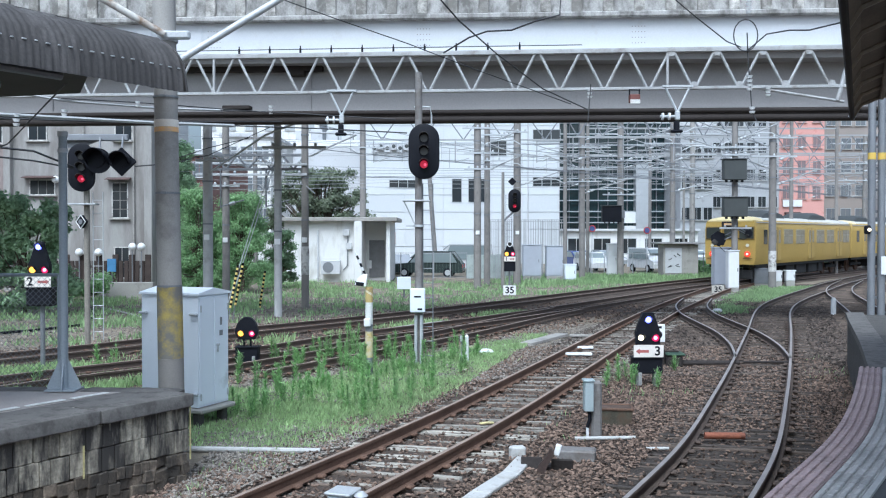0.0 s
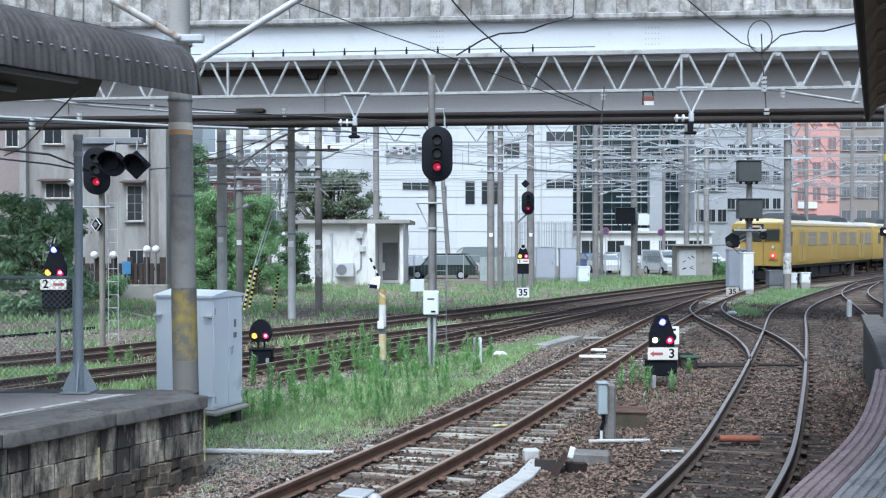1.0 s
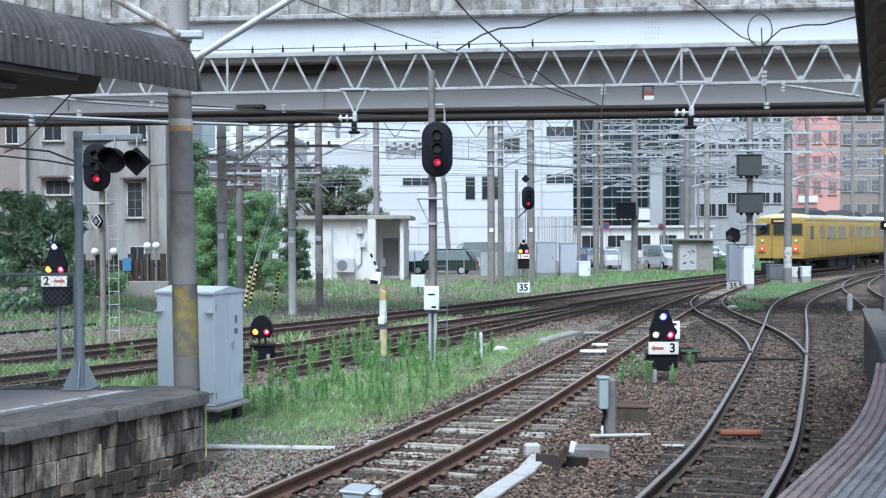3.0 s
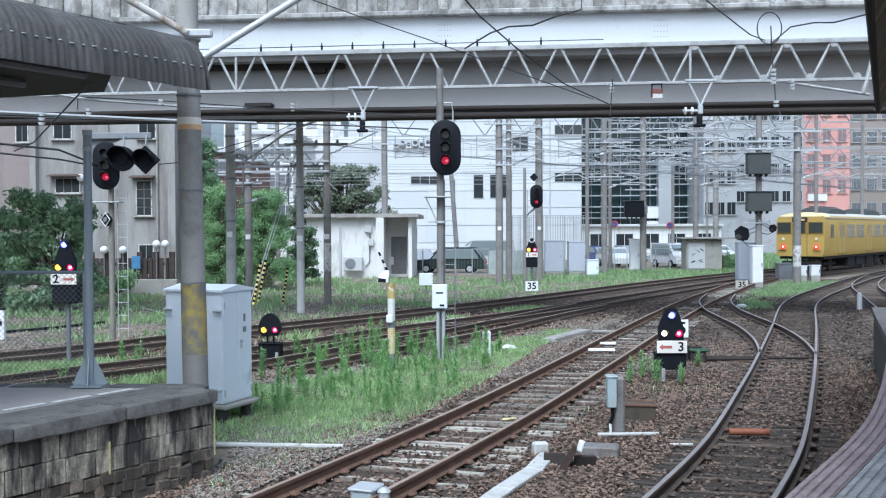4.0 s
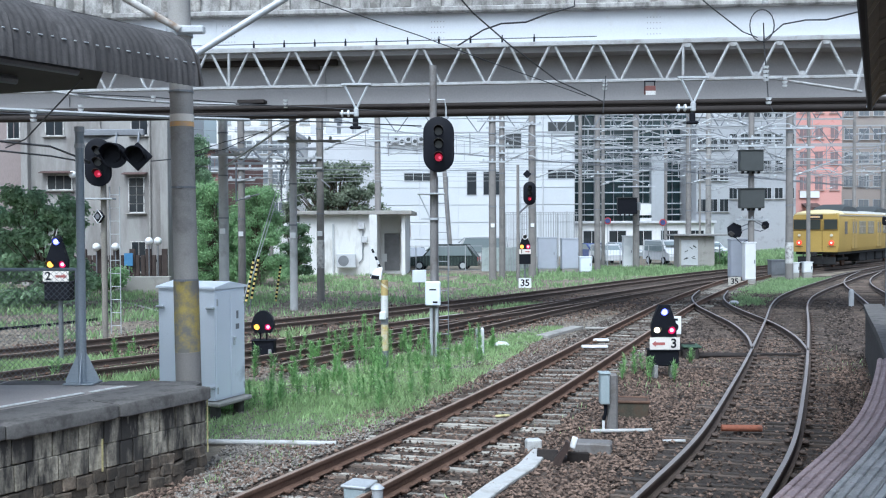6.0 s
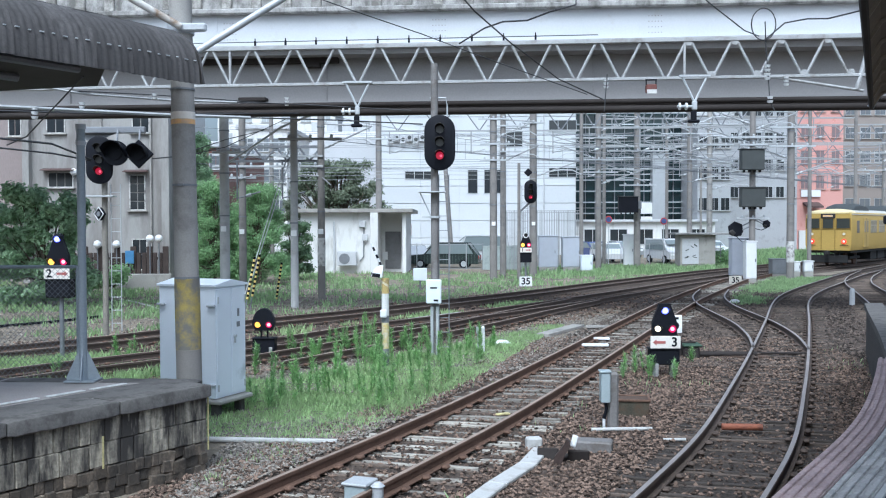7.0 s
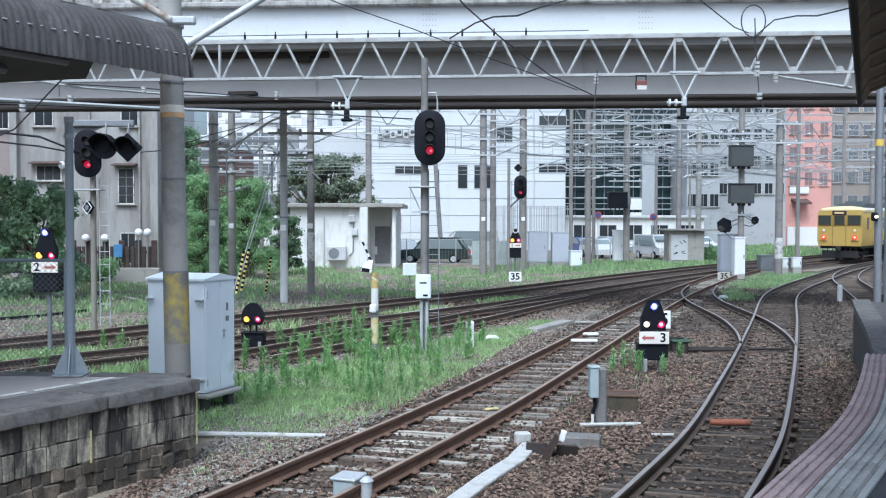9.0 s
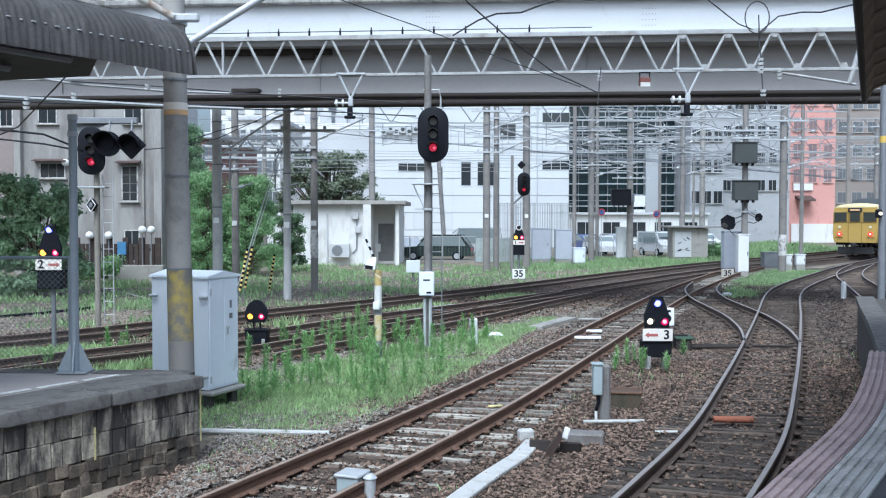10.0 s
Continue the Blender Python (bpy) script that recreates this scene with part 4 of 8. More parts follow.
def left_signals():
    y = 23.0
    t = thing("railway_signal", "black three-lamp signal with two turned-aside signal heads on bracket", "signal", pose(-8.625, y, GROUND_Z))
    k = -GROUND_Z
    part("post", Shape().rod((0, 0, 0), (0, 0, 3.745 + k), 0.07, n=12), mat("brown_grey_post", (0.24, 0.22, 0.19), 0.7), t)
    signal_head(t, 4.252 + k, 0.62, 1.16, M_RED_DIM, y=-0.2, x=-0.045, turn=8)
    z1 = 4.402 + k
    h2 = part("round_head", disc(0.30, -0.03, 0.03, (0, 0, 0), 24), M_BLACK, t, at=pose(0.41, -0.35, z1, rz=4))
    part("housing", Shape().rod((0, 0, 0), (0, 0.35, 0), 0.2, 0.15, n=16), M_BLACK, h2)
    part("hood", hood(0.27, 0.42, (0, -0.03, 0)), M_BLACK, h2)
    part("lens", disc(0.15, -0.06, -0.03, (0, 0, 0)), M_BLACK, h2)
    h3 = part("diamond_head", Shape().box((0, 0, 0), (0.5, 0.06, 0.5), Matrix.Rotation(radians(45), 4, "Y"), ch=0.02), M_BLACK, t, at=pose(0.95, -0.3, z1 - 0.02, rz=6))
    part("housing", Shape().rod((0, 0, 0), (0, 0.4, 0), 0.22, 0.16, n=16), M_BLACK, h3)
    part("hood", hood(0.22, 0.45, (0, -0.03, 0)), M_BLACK, h3)
    part("lens", disc(0.13, -0.06, -0.03, (0, 0, 0)), M_BLACK, h3)
    part("bracket", Shape().box((0.24600000000000044, -0.1, 4.977 + k), (1.6, 0.12, 0.16), ch=0.02).rod((0.41, -0.2, 4.977 + k), (0.41, -0.3, z1 + 0.2), 0.025, n=6).rod(
        (0.95, -0.2, 4.977 + k), (0.95, -0.3, z1 + 0.2), 0.025, n=6), M_GALV_DARK, t)
    part("bracket_plate", Shape().prism([(-0.66, 5.03 + k), (0.4, 5.03 + k), (0.36, 4.94 + k), (-0.1, 4.75 + k), (-0.66, 4.74 + k)], -0.02, 0.02, axis="y"), M_GALV_DARK, t)
    part("footplate", Shape().box((-0.05, -0.1, 3.376 + k), (0.68, 0.3, 0.04), ch=0.01), M_GALV, t)
    dl = part("diamond_lamp", Shape().box((0, 0, 0), (0.24, 0.1, 0.24), Matrix.Rotation(radians(45), 4, "Y"), ch=0.02), M_BLACK, t, at=pose(-0.05, -0.15, 2.95 + k, rz=-30))
    rim = Shape()
    for a in (45, 135, 225, 315):
        rim.box((math.cos(radians(a)) * 0.118, -0.055, math.sin(radians(a)) * 0.118), (0.012, 0.02, 0.24), Matrix.Rotation(radians(-a), 4, "Y"))
    part("rim", rim, M_WHITE, dl, "thin white border")
    part("lens", disc(0.065, -0.07, -0.05, (0, 0, 0), 14), M_GALV_DARK, dl)
    ladder(t, 0.25, 0.05, 0.3, 3.677 + k, 0.24, M_GALV)
    return t


left_signals()


def equipment_cabinet():
    t = thing("equipment_cabinet", "pale blue-grey steel cabinet with low gabled top beside the platform", "cabinet", pose(-3.617, 14.0, 0.08, rz=-23.4))
    # local x runs to the far left along the long face, y along the gable end
    w, d, h = 1.05, 0.73, 1.665
    part("body", Shape().prism([(0, 0), (d, 0), (d, h), (0, h)], -w, 0, axis="x"), M_CABINET, t)
    part("lid", Shape().prism([(-0.03, h), (d + 0.03, h), (d + 0.03, h + 0.03), (d / 2, h + 0.10), (-0.03, h + 0.03)], -w - 0.03, 0.03, axis="x"), M_CABINET, t)
    for k in (0.02, d / 2 + 0.01):
        door = part("door", Shape().box((0.008, k + (d / 2 - 0.03) / 2, h / 2), (0.016, d / 2 - 0.03, h - 0.06), ch=0.005), M_CABINET, t)
        for z in (0.15, h - 0.2):
            part("hinge", Shape().rod((0.02, k + (0.02 if k < 0.2 else d / 2 - 0.05), z - 0.05), (0.02, k + (0.02 if k < 0.2 else d / 2 - 0.05), z + 0.05), 0.014, n=8), M_GALV, door)
    part("handle", Shape().box((0.035, d / 2 + 0.06, 0.85), (0.03, 0.03, 0.12), ch=0.008).rod((0.02, d / 2 + 0.06, 0.9), (0.06, d / 2 + 0.06, 0.9), 0.02, n=10), M_GALV, t)
    part("writing_bar", Shape().box((0.018, d - 0.2, 1.25), (0.004, 0.05, 0.12)), M_GALV_DARK, t)
    part("writing_bar", Shape().box((0.018, d - 0.2, 1.07), (0.004, 0.08, 0.08)), M_GALV_DARK, t)
    for u in (-w + 0.05, -0.06):
        for z in (0.2, h - 0.28):
            part("lifting_lug", Shape().box((u, -0.03, z), (0.14, 0.06, 0.035), ch=0.01), M_GALV, t)
    part("plinth", Shape().box((-w / 2 + 0.05, d / 2, -0.05), (w + 0.12, d + 0.1, 0.07), ch=0.02), M_CONC, t, "concrete base slab")
    for u in (-w + 0.1, -0.06):
        for v in (0.08, d - 0.08):
            part("plinth_leg", Shape().box((u, v, -0.21), (0.13, 0.13, 0.25), ch=0.02), M_OLD_END, t)
    return t


equipment_cabinet()


M_POST_YELLOW = mat("worn_yellow_post_paint", (0.60, 0.47, 0.17), 0.7, var=0.2, dirt=(0.62, 0.57, 0.45), dirt_amount=0.45, dirt_scale=5)
M_POST_OCHRE = mat("dull_ochre_post_paint", (0.50, 0.38, 0.15), 0.7, var=0.25, dirt=(0.25, 0.19, 0.11), dirt_amount=0.3, dirt_scale=7)
M_FADED = mat("faded_band_paint", (0.70, 0.64, 0.48), 0.7, var=0.15, dirt=(0.5, 0.38, 0.15), dirt_amount=0.4, dirt_scale=6)


def striped_post():
    x, y = -1.486, 19.06
    t = thing("marker_post", "yellow and white banded post with hooded lamp on a rod", "post", pose(x, y, GROUND_Z))
    k = -GROUND_Z
    bands = [(-0.287 + k - 0.05, 0.176 + k, M_GALV_DARK), (0.176 + k, 0.70 + k, M_POST_YELLOW), (0.70 + k, 0.842 + k, M_GALV_DARK),
             (0.842 + k, 1.286 + k, M_WHITE_LINE), (1.286 + k, 1.594 + k, M_POST_OCHRE)]
    for a, b, m in bands:
        part("band", Shape().rod((0, 0, max(a, 0)), (0, 0, b), 0.075, n=16), m, t)
    part("switch_box", Shape().box((-0.03, -0.1, 0.886 + k), (0.13, 0.08, 0.16), ch=0.015), M_WHITE, t)
    z = 1.594 + k
    for k2 in range(2):
        for j in range(2):
            zz = bands[1 + 3 * k2][0] + (0.1 + 0.22 * j)
            if zz + 0.16 < bands[1 + 3 * k2][1]:
                part("faded_stripe", Shape().loft([[(math.cos(a) * 0.077, -math.sin(a) * 0.077, zz + d + a * 0.045) for d in (0, 0.05)] for a in [math.pi * i / 10 for i in range(11)]], closed=False), M_FADED, t, "faded white diagonal stripe")
    shade = part("hood", Shape().loft([[(x2, y2, 0) for x2, y2 in ((-0.12, -0.11), (0.1, -0.11), (0.1, 0.11), (-0.12, 0.11))], [(x2, y2, 0.13) for x2, y2 in ((-0.09, -0.1), (0.1, -0.1), (0.1, 0.1), (-0.09, 0.1))],
                                       [(x2, y2, 0.24) for x2, y2 in ((0.02, -0.05), (0.09, -0.05), (0.09, 0.05), (0.02, 0.05))]]), M_WHITE, t, "white sheet lamp hood", at=pose(-0.16, 0, z + 0.03, ry=8))
    part("lamp_window", Shape().box((-0.02, -0.108, 0.03), (0.16, 0.012, 0.075), ch=0.004).box((-0.118, 0, 0.04), (0.012, 0.16, 0.07), ch=0.004), M_BLACK, shade)
    for i in range(6):
        part("rod_band", Shape().rod((-0.08 - i * 0.033, 0, z + 0.25 + i * 0.075), (-0.113 - i * 0.033, 0, z + 0.325 + i * 0.075), 0.022, n=8), M_BLACK if i % 2 == 0 else M_WHITE, t)
    return t


striped_post()


def junction_post():
    x, y = 2.145, 13.25
    t = thing("junction_box", "grey steel junction box on a short post in the ballast", "junction box", pose(x, y, GROUND_Z))
    part("post", Shape().box((0.0, 0, 0.40), (0.15, 0.12, 0.84), ch=0.03), M_POST_GREY, t)
    part("box", Shape().box((-0.12, -0.06, 0.62), (0.13, 0.18, 0.42), ch=0.012), M_CABINET_GREY, t)
    part("lid", Shape().box((-0.12, -0.06, 0.84), (0.16, 0.21, 0.022), ch=0.006), M_CABINET_GREY, t)
    part("cable", Shape().tube([(-0.11, -0.06, 0.42), (-0.1, -0.07, 0.3), (-0.13, -0.05, 0.18)], 0.026, 8), M_BLACK, t, "black cable below the box")
    part("conduit", Shape().rod((-0.13, -0.05, 0), (-0.13, -0.05, 0.2), 0.02, n=8), M_WHITE, t)
    return t


M_CABINET_GREY = mat("grey_green_paint", (0.36, 0.42, 0.44), 0.5, var=0.1, bump=0.05)
junction_post()


def lineside_clutter():
    x, y = 2.631, 14.35
    t = thing("wooden_cover", "weathered brown wooden cover box sunk in the ballast", "box", pose(x, y, GROUND_Z, rz=-8))
    part("side", Shape().loft([[(sx * w / 2, sy * d / 2, z) for sx, sy in ((-1, -1), (1, -1), (1, 1), (-1, 1))] for w, d, z in ((0.40, 0.34, -0.03), (0.44, 0.38, 0.12), (0.47, 0.4, 0.235))]), M_MOSSY_WOOD, t)
    for sx, sy, w, d in ((0, -0.2, 0.5, 0.035), (0, 0.2, 0.5, 0.035), (-0.235, 0, 0.035, 0.4), (0.235, 0, 0.035, 0.4)):
        part("rim", Shape().box((sx, sy, 0.25), (w, d, 0.04), ch=0.01), M_RAIL_SIDE, t, "rusty iron rim")
    for i in range(3):
        part("board", Shape().box((0, -0.12 + i * 0.12, 0.242), (0.45, 0.115, 0.02), ch=0.006), M_SLEEPER_DARK, t)
    x, y = 3.846, 12.92
    thing("cable_pipe", "rust-orange pipe lying across the track between the rails", "pipe", pose(x, y, -0.1, rz=-3),
          Shape().rod((-0.27, 0, 0), (0.27, 0, 0), 0.046, n=16), mat("orange_pipe", (0.29, 0.10, 0.055), 0.7, var=0.25, dirt=(0.15, 0.06, 0.04), dirt_amount=0.2, dirt_scale=6))
    # cable trough and debris beside the inner track
    pts = [(0.033, 9.36), (0.404, 10.28), (0.802, 11.14), (1.035, 11.91)]
    for a, b in zip(pts, pts[1:]):
        c = ((a[0] + b[0]) / 2, (a[1] + b[1]) / 2)
        ln = math.hypot(b[0] - a[0], b[1] - a[1])
        tr = thing("cable_trough", "whitish concrete cable trough lid among the stones", "trough", pose(c[0], c[1], GROUND_Z - 0.03, rz=-math.degrees(math.atan2(b[0] - a[0], b[1] - a[1]))), group="cable trough lids")
        part("trough", Shape().box((0, 0, -0.01), (0.18, ln - 0.01, 0.14), ch=0.01), M_TROUGH, tr)
        part("lid", Shape().box((0, 0, 0.08), (0.22, ln - 0.02, 0.045), ch=0.01), M_TROUGH, tr)
    x, y = 0.952, 12.11
    thing("concrete_block", "small white concrete block beside the trough", "block", pose(x, y, GROUND_Z + 0.08, rz=14), Shape().box((0, 0, 0), (0.2, 0.13, 0.16), ch=0.02), M_TROUGH)
    x, y = 1.693, 12.05
    thing("concrete_block", "grey concrete block edging a cable pit", "block", pose(x, y, GROUND_Z + 0.06, rz=-12), Shape().box((0, 0, 0), (0.5, 0.28, 0.16), ch=0.02), M_POST_GREY)
    x, y = 1.244, 11.48
    pit = thing("cable_pit", "rusty iron frame of an open cable pit", "pit", pose(x, y, GROUND_Z, rz=-10))
    for sx, tilt in ((-0.17, -14), (0.2, 16)):
        part("plate", Shape().box((sx, 0, 0.06), (0.26, 0.2, 0.03), Matrix.Rotation(radians(90 + tilt), 4, "X"), ch=0.012), M_BROWN_STEEL, pit, "bent rusty iron plate")
    part("sill", Shape().box((0.02, 0.08, 0.02), (0.56, 0.16, 0.1), ch=0.02), M_BROWN_STEEL, pit)
    part("horn", Shape().loft([[(x2 + dx, dy, z2) for dx, dy in ((-w2, -0.05), (w2, -0.05), (w2, 0.05), (-w2, 0.05))] for x2, z2, w2 in ((-0.05, 0.0, 0.05), (-0.02, 0.1, 0.055), (0.05, 0.2, 0.045), (0.08, 0.27, 0.03), (0.07, 0.31, 0.012))]).moved(pose(0, -0.14, 0)), M_PIT_RUST, pit, "curved rusty horn")
    part("bracket", Shape().box((0.15, -0.05, 0.27), (0.07, 0.05, 0.14), Matrix.Rotation(radians(15), 4, "Y"), ch=0.01), M_TAG_WHITE, pit, "white painted bracket")
    for (cx, cy, w, l, rz, lab) in CONDUITS:
        thing("conduit", lab, "conduit", pose(cx, cy, GROUND_Z + 0.05, rz=rz), Shape().rod((-l / 2, 0, 0), (l / 2, 0, 0), w, n=10), M_TROUGH, group="white conduits")
    x, y = -1.012, 9.55
    b = thing("track_box", "pale blue-grey track circuit box beside the rail", "box", pose(x, y, GROUND_Z, rz=-20))
    part("body", Shape().box((0, 0, 0.13), (0.24, 0.26, 0.26), ch=0.02), M_CABINET_GREY, b)
    part("lid", Shape().box((0, 0, 0.275), (0.28, 0.3, 0.03), ch=0.01), M_GALV, b)
    part("cap", Shape().rod((0.2, 0, 0), (0.2, 0, 0.25), 0.06, n=12).rod((0.2, 0, 0.25), (0.2, 0, 0.29), 0.075, 0.03, n=12), M_GALV, b)
    x, y = 0.531, 21.24
    p = thing("marker_post", "short white marker post among weeds", "post", pose(x, y, GROUND_Z))
    part("shaft", Shape().rod((0, 0, 0), (0, 0, 0.58), 0.045, n=12).rod((0, 0, 0.58), (0, 0, 0.62), 0.045, 0.02, n=12), M_WHITE, p)
    part("lamp", Shape().box((-0.11, 0, 0.52), (0.08, 0.08, 0.16), ch=0.015).rod((-0.11, 0, 0), (-0.11, 0, 0.45), 0.02, n=8), M_GALV, p)
    p = thing("marker_post", "white square marker post with black top in the yard", "post", pose(-12.37, 25.0, GROUND_Z))
    part("shaft", Shape().box((0, 0, 0.4), (0.2, 0.12, 0.8), ch=0.02), M_WHITE, p)
    part("cap", Shape().box((0, 0, 0.83), (0.22, 0.14, 0.06), ch=0.02), M_BLACK, p)
    part("mark", Shape().box((0, -0.064, 0.45), (0.1, 0.01, 0.12)), M_BLACK, p)
    x, y = 13.888, 33.72
    p = thing("marker_post", "short white marker post between the tracks", "post", pose(x, y, GROUND_Z))
    part("shaft", Shape().rod((0, 0, 0), (0, 0, 0.55), 0.09, n=12).rod((0, 0, 0.55), (0, 0, 0.62), 0.09, 0.05, n=12), M_WHITE, p)
    for bx, by, bw, brz, lab in ((3.37, 23.2, 0.6, 0, "white painted board lying across the sleepers"), (3.14, 21.95, 0.62, -2, "white painted board lying across the sleepers"), (3.86, 25.9, 0.8, -8, "grey weathered board lying on the sleepers"), (0.64, 13.9, 0.22, 20, "short pale yellow board between the rails")):
        thing("board", lab, "board", pose(bx, by, -0.12, rz=brz), Shape().box((0, 0, 0), (bw, 0.16 if bw > 0.3 else 0.07, 0.06 if bw > 0.3 else 0.03), ch=0.012), M_TAG_WHITE if "white painted" in lab else M_CONC if "grey" in lab else M_DRIP, group="loose boards")
    x, y = 2.749, 25.51
    thing("plank", "grey wooden plank lying on gravel", "plank", pose(x, y, GROUND_Z + 0.05, rz=-28), Shape().box((0, 0, 0), (0.35, 2.6, 0.08), ch=0.01), M_CONC)
    for x, y, lab in ((1.024, 22.64, "white crumpled rag on gravel"), (10.107, 34.94, "white paper scrap on grass")):
        r = Shape()
        rnd = random.Random(lab)
        ring = [[(math.cos(a) * rr * rnd.uniform(0.7, 1.2), math.sin(a) * rr * rnd.uniform(0.6, 1.1), z) for a in [2 * math.pi * i / 9 for i in range(9)]] for rr, z in ((0.2, 0), (0.19, 0.07), (0.11, 0.13), (0.03, 0.14))]
        thing("litter", lab, "litter", pose(x, y, GROUND_Z), r.loft(ring), M_WHITE)


M_PIT_RUST = mat("dark_rust", (0.05, 0.033, 0.028), 0.8, var=0.3, bump=0.3)
M_MOSSY_WOOD = mat("mossy_board_wood", (0.085, 0.078, 0.058), 0.95, var=0.4, scale=5, dirt=(0.11, 0.075, 0.05), dirt_amount=0.35, dirt_scale=6)
M_SLEEPER_DARK = mat("dark_board_wood", (0.09, 0.06, 0.045), 0.9, var=0.4, stretch=(1, 6, 6))
CONDUITS = [(2.246, 13.1, 0.025, 0.85, 4, "white plastic conduit lying on the ballast"), (-2.575, 12.39, 0.035, 1.95, -4, "white plastic conduit lying at the edge of the grass"),
            (2.826, 12.46, 0.02, 0.3, 3, "short white conduit end near the rail")]
lineside_clutter()


M_FADED = mat("faded_sign_paint", (0.5, 0.48, 0.43), 0.8, var=0.2)


def trackside_sign(x, y, h, w, words, label, post_h, board=None):
    t = thing("distance_sign", label, "sign", pose(x, y, GROUND_Z))
    part("post", Shape().rod((0, 0.03, 0), (0, 0.03, post_h), 0.03, n=8), M_GALV_DARK, t)
    b = part("board", Shape().box((0, 0, post_h), (w, 0.03, h), ch=0.01), board or M_TAG_WHITE, t)
    text_on(b, words, h * 0.95, pose(0, -0.018, post_h, rx=90))
    return t


trackside_sign(3.055, 43.5, 0.45, 0.58, "35", "white square sign with black number beside the track", 0.3)
trackside_sign(13.19, 45.5, 0.40, 0.6, "35", "faded white number sign in the grass", 0.22, M_FADED)
trackside_sign(4.297, 18.9, 0.36, 0.26, "5", "white number plate behind the shunting signal", 0.681 + 0.22)
t = thing("junction_box", "small pale metal box on a thin post", "junction box", pose(-1.766, 43, GROUND_Z))
part("post", Shape().rod((0, 0.05, 0), (0, 0.05, 0.6), 0.04, n=8), M_GALV_DARK, t)
part("box", Shape().box((0, 0, 0.66), (0.62, 0.25, 0.56), ch=0.02), M_CABINET, t)


M_CABINET_DULL = mat("dull_blue_grey_paint", (0.46, 0.485, 0.55), 0.5, var=0.08, bump=0.03)


def far_cabinet(x, y, w, h, z0, label, material=M_CABINET, depth=0.7, doors=1):
    t = thing("equipment_cabinet", label, "cabinet", pose(x, y, GROUND_Z), group="trackside cabinets")
    part("plinth", Shape().box((0, depth / 2, z0 / 2), (w * 0.96, depth, z0 + 0.02), ch=0.01), M_CONC, t)
    part("body", Shape().box((0, depth / 2, z0 + h / 2), (w, depth, h), ch=0.02), material, t)
    part("lid", Shape().box((0, depth / 2, z0 + h + 0.02), (w + 0.08, depth + 0.08, 0.05), ch=0.015), material, t)
    for k in range(doors):
        dw = w / doors
        part("door", Shape().box((-w / 2 + dw * (k + 0.5), -0.012, z0 + h / 2), (dw - 0.06, 0.024, h - 0.1), ch=0.008), material, t)
        part("handle", Shape().box((-w / 2 + dw * (k + 0.85), -0.04, z0 + h * 0.5), (0.04, 0.04, 0.18), ch=0.01), M_GALV_DARK, t)
    return t


far_cabinet(5.455, 58, 1.139, 1.899, 0.3, "pale blue-grey cabinet beside the far yard tracks", M_CABINET_DULL)
far_cabinet(6.905, 58, 1.174, 1.83, 0.3, "pale blue-grey cabinet with small stickers", M_CABINET_DULL)
far_cabinet(7.668, 57, 0.679, 0.882, 0.15, "small pale cabinet at the end of a row")
far_cabinet(14.346, 46.8, 0.529, 1.839, 0.2, "tall narrow white cabinet between tracks", M_WHITE, 0.5)
far_cabinet(11.25, 63, 0.638, 2.025, 0.2, "tall narrow white cabinet under the dark box", M_WHITE, 0.5)
far_cabinet(17.45, 52, 0.78, 0.82, 0.15, "low grey equipment cabinet in the grass", M_GALV_DARK, 0.6)
far_cabinet(14.75, 50, 0.9, 1.95, 0.2, "pale blue-grey cabinet behind a narrow white one", M_CABINET_DULL, 0.6)
far_cabinet(18.7, 51, 0.486, 0.546, 0.35, "small white box on a stand", M_WHITE, 0.3)
far_cabinet(17.921, 50.6, 0.357, 0.536, 0.35, "small white box beside the pole", M_WHITE, 0.3)

def point_machine():
    """Switch drive beside the main track with its throw rods."""
    x, y = 4.983, 20.52
    t = thing("point_machine", "black point machine with throw rods to the switch", "point machine", pose(x, y, GROUND_Z, rz=-4))
    part("case", Shape().box((0, 0, 0.14), (0.34, 0.5, 0.26), ch=0.04), M_BROWN_STEEL, t)
    part("lid", Shape().box((0.02, 0, 0.29), (0.4, 0.55, 0.05), ch=0.02), M_GREEN_IRON, t)
    part("bracket", Shape().box((-0.22, -0.1, 0.2), (0.06, 0.08, 0.4), ch=0.02).rod((-0.3, -0.1, 0.35), (0.1, -0.1, 0.35), 0.02, n=6), M_BROWN_STEEL, t)
    part("throw_rod", Shape().rod((0.1, 0, 0.12), (2.6, 0.15, 0.1), 0.03, n=8), M_BROWN_STEEL, t)
    part("throw_rod", Shape().rod((0.1, -0.15, 0.1), (1.4, -0.05, 0.1), 0.045, n=8), M_BROWN_STEEL, t)
    part("timber", Shape().box((0.7, -0.02, 0.02), (1.9, 0.24, 0.1), ch=0.01), M_SLEEPER_DARK, t)


M_GREEN_IRON = mat("mossy_iron", (0.05, 0.09, 0.06), 0.8, var=0.3)
point_machine()


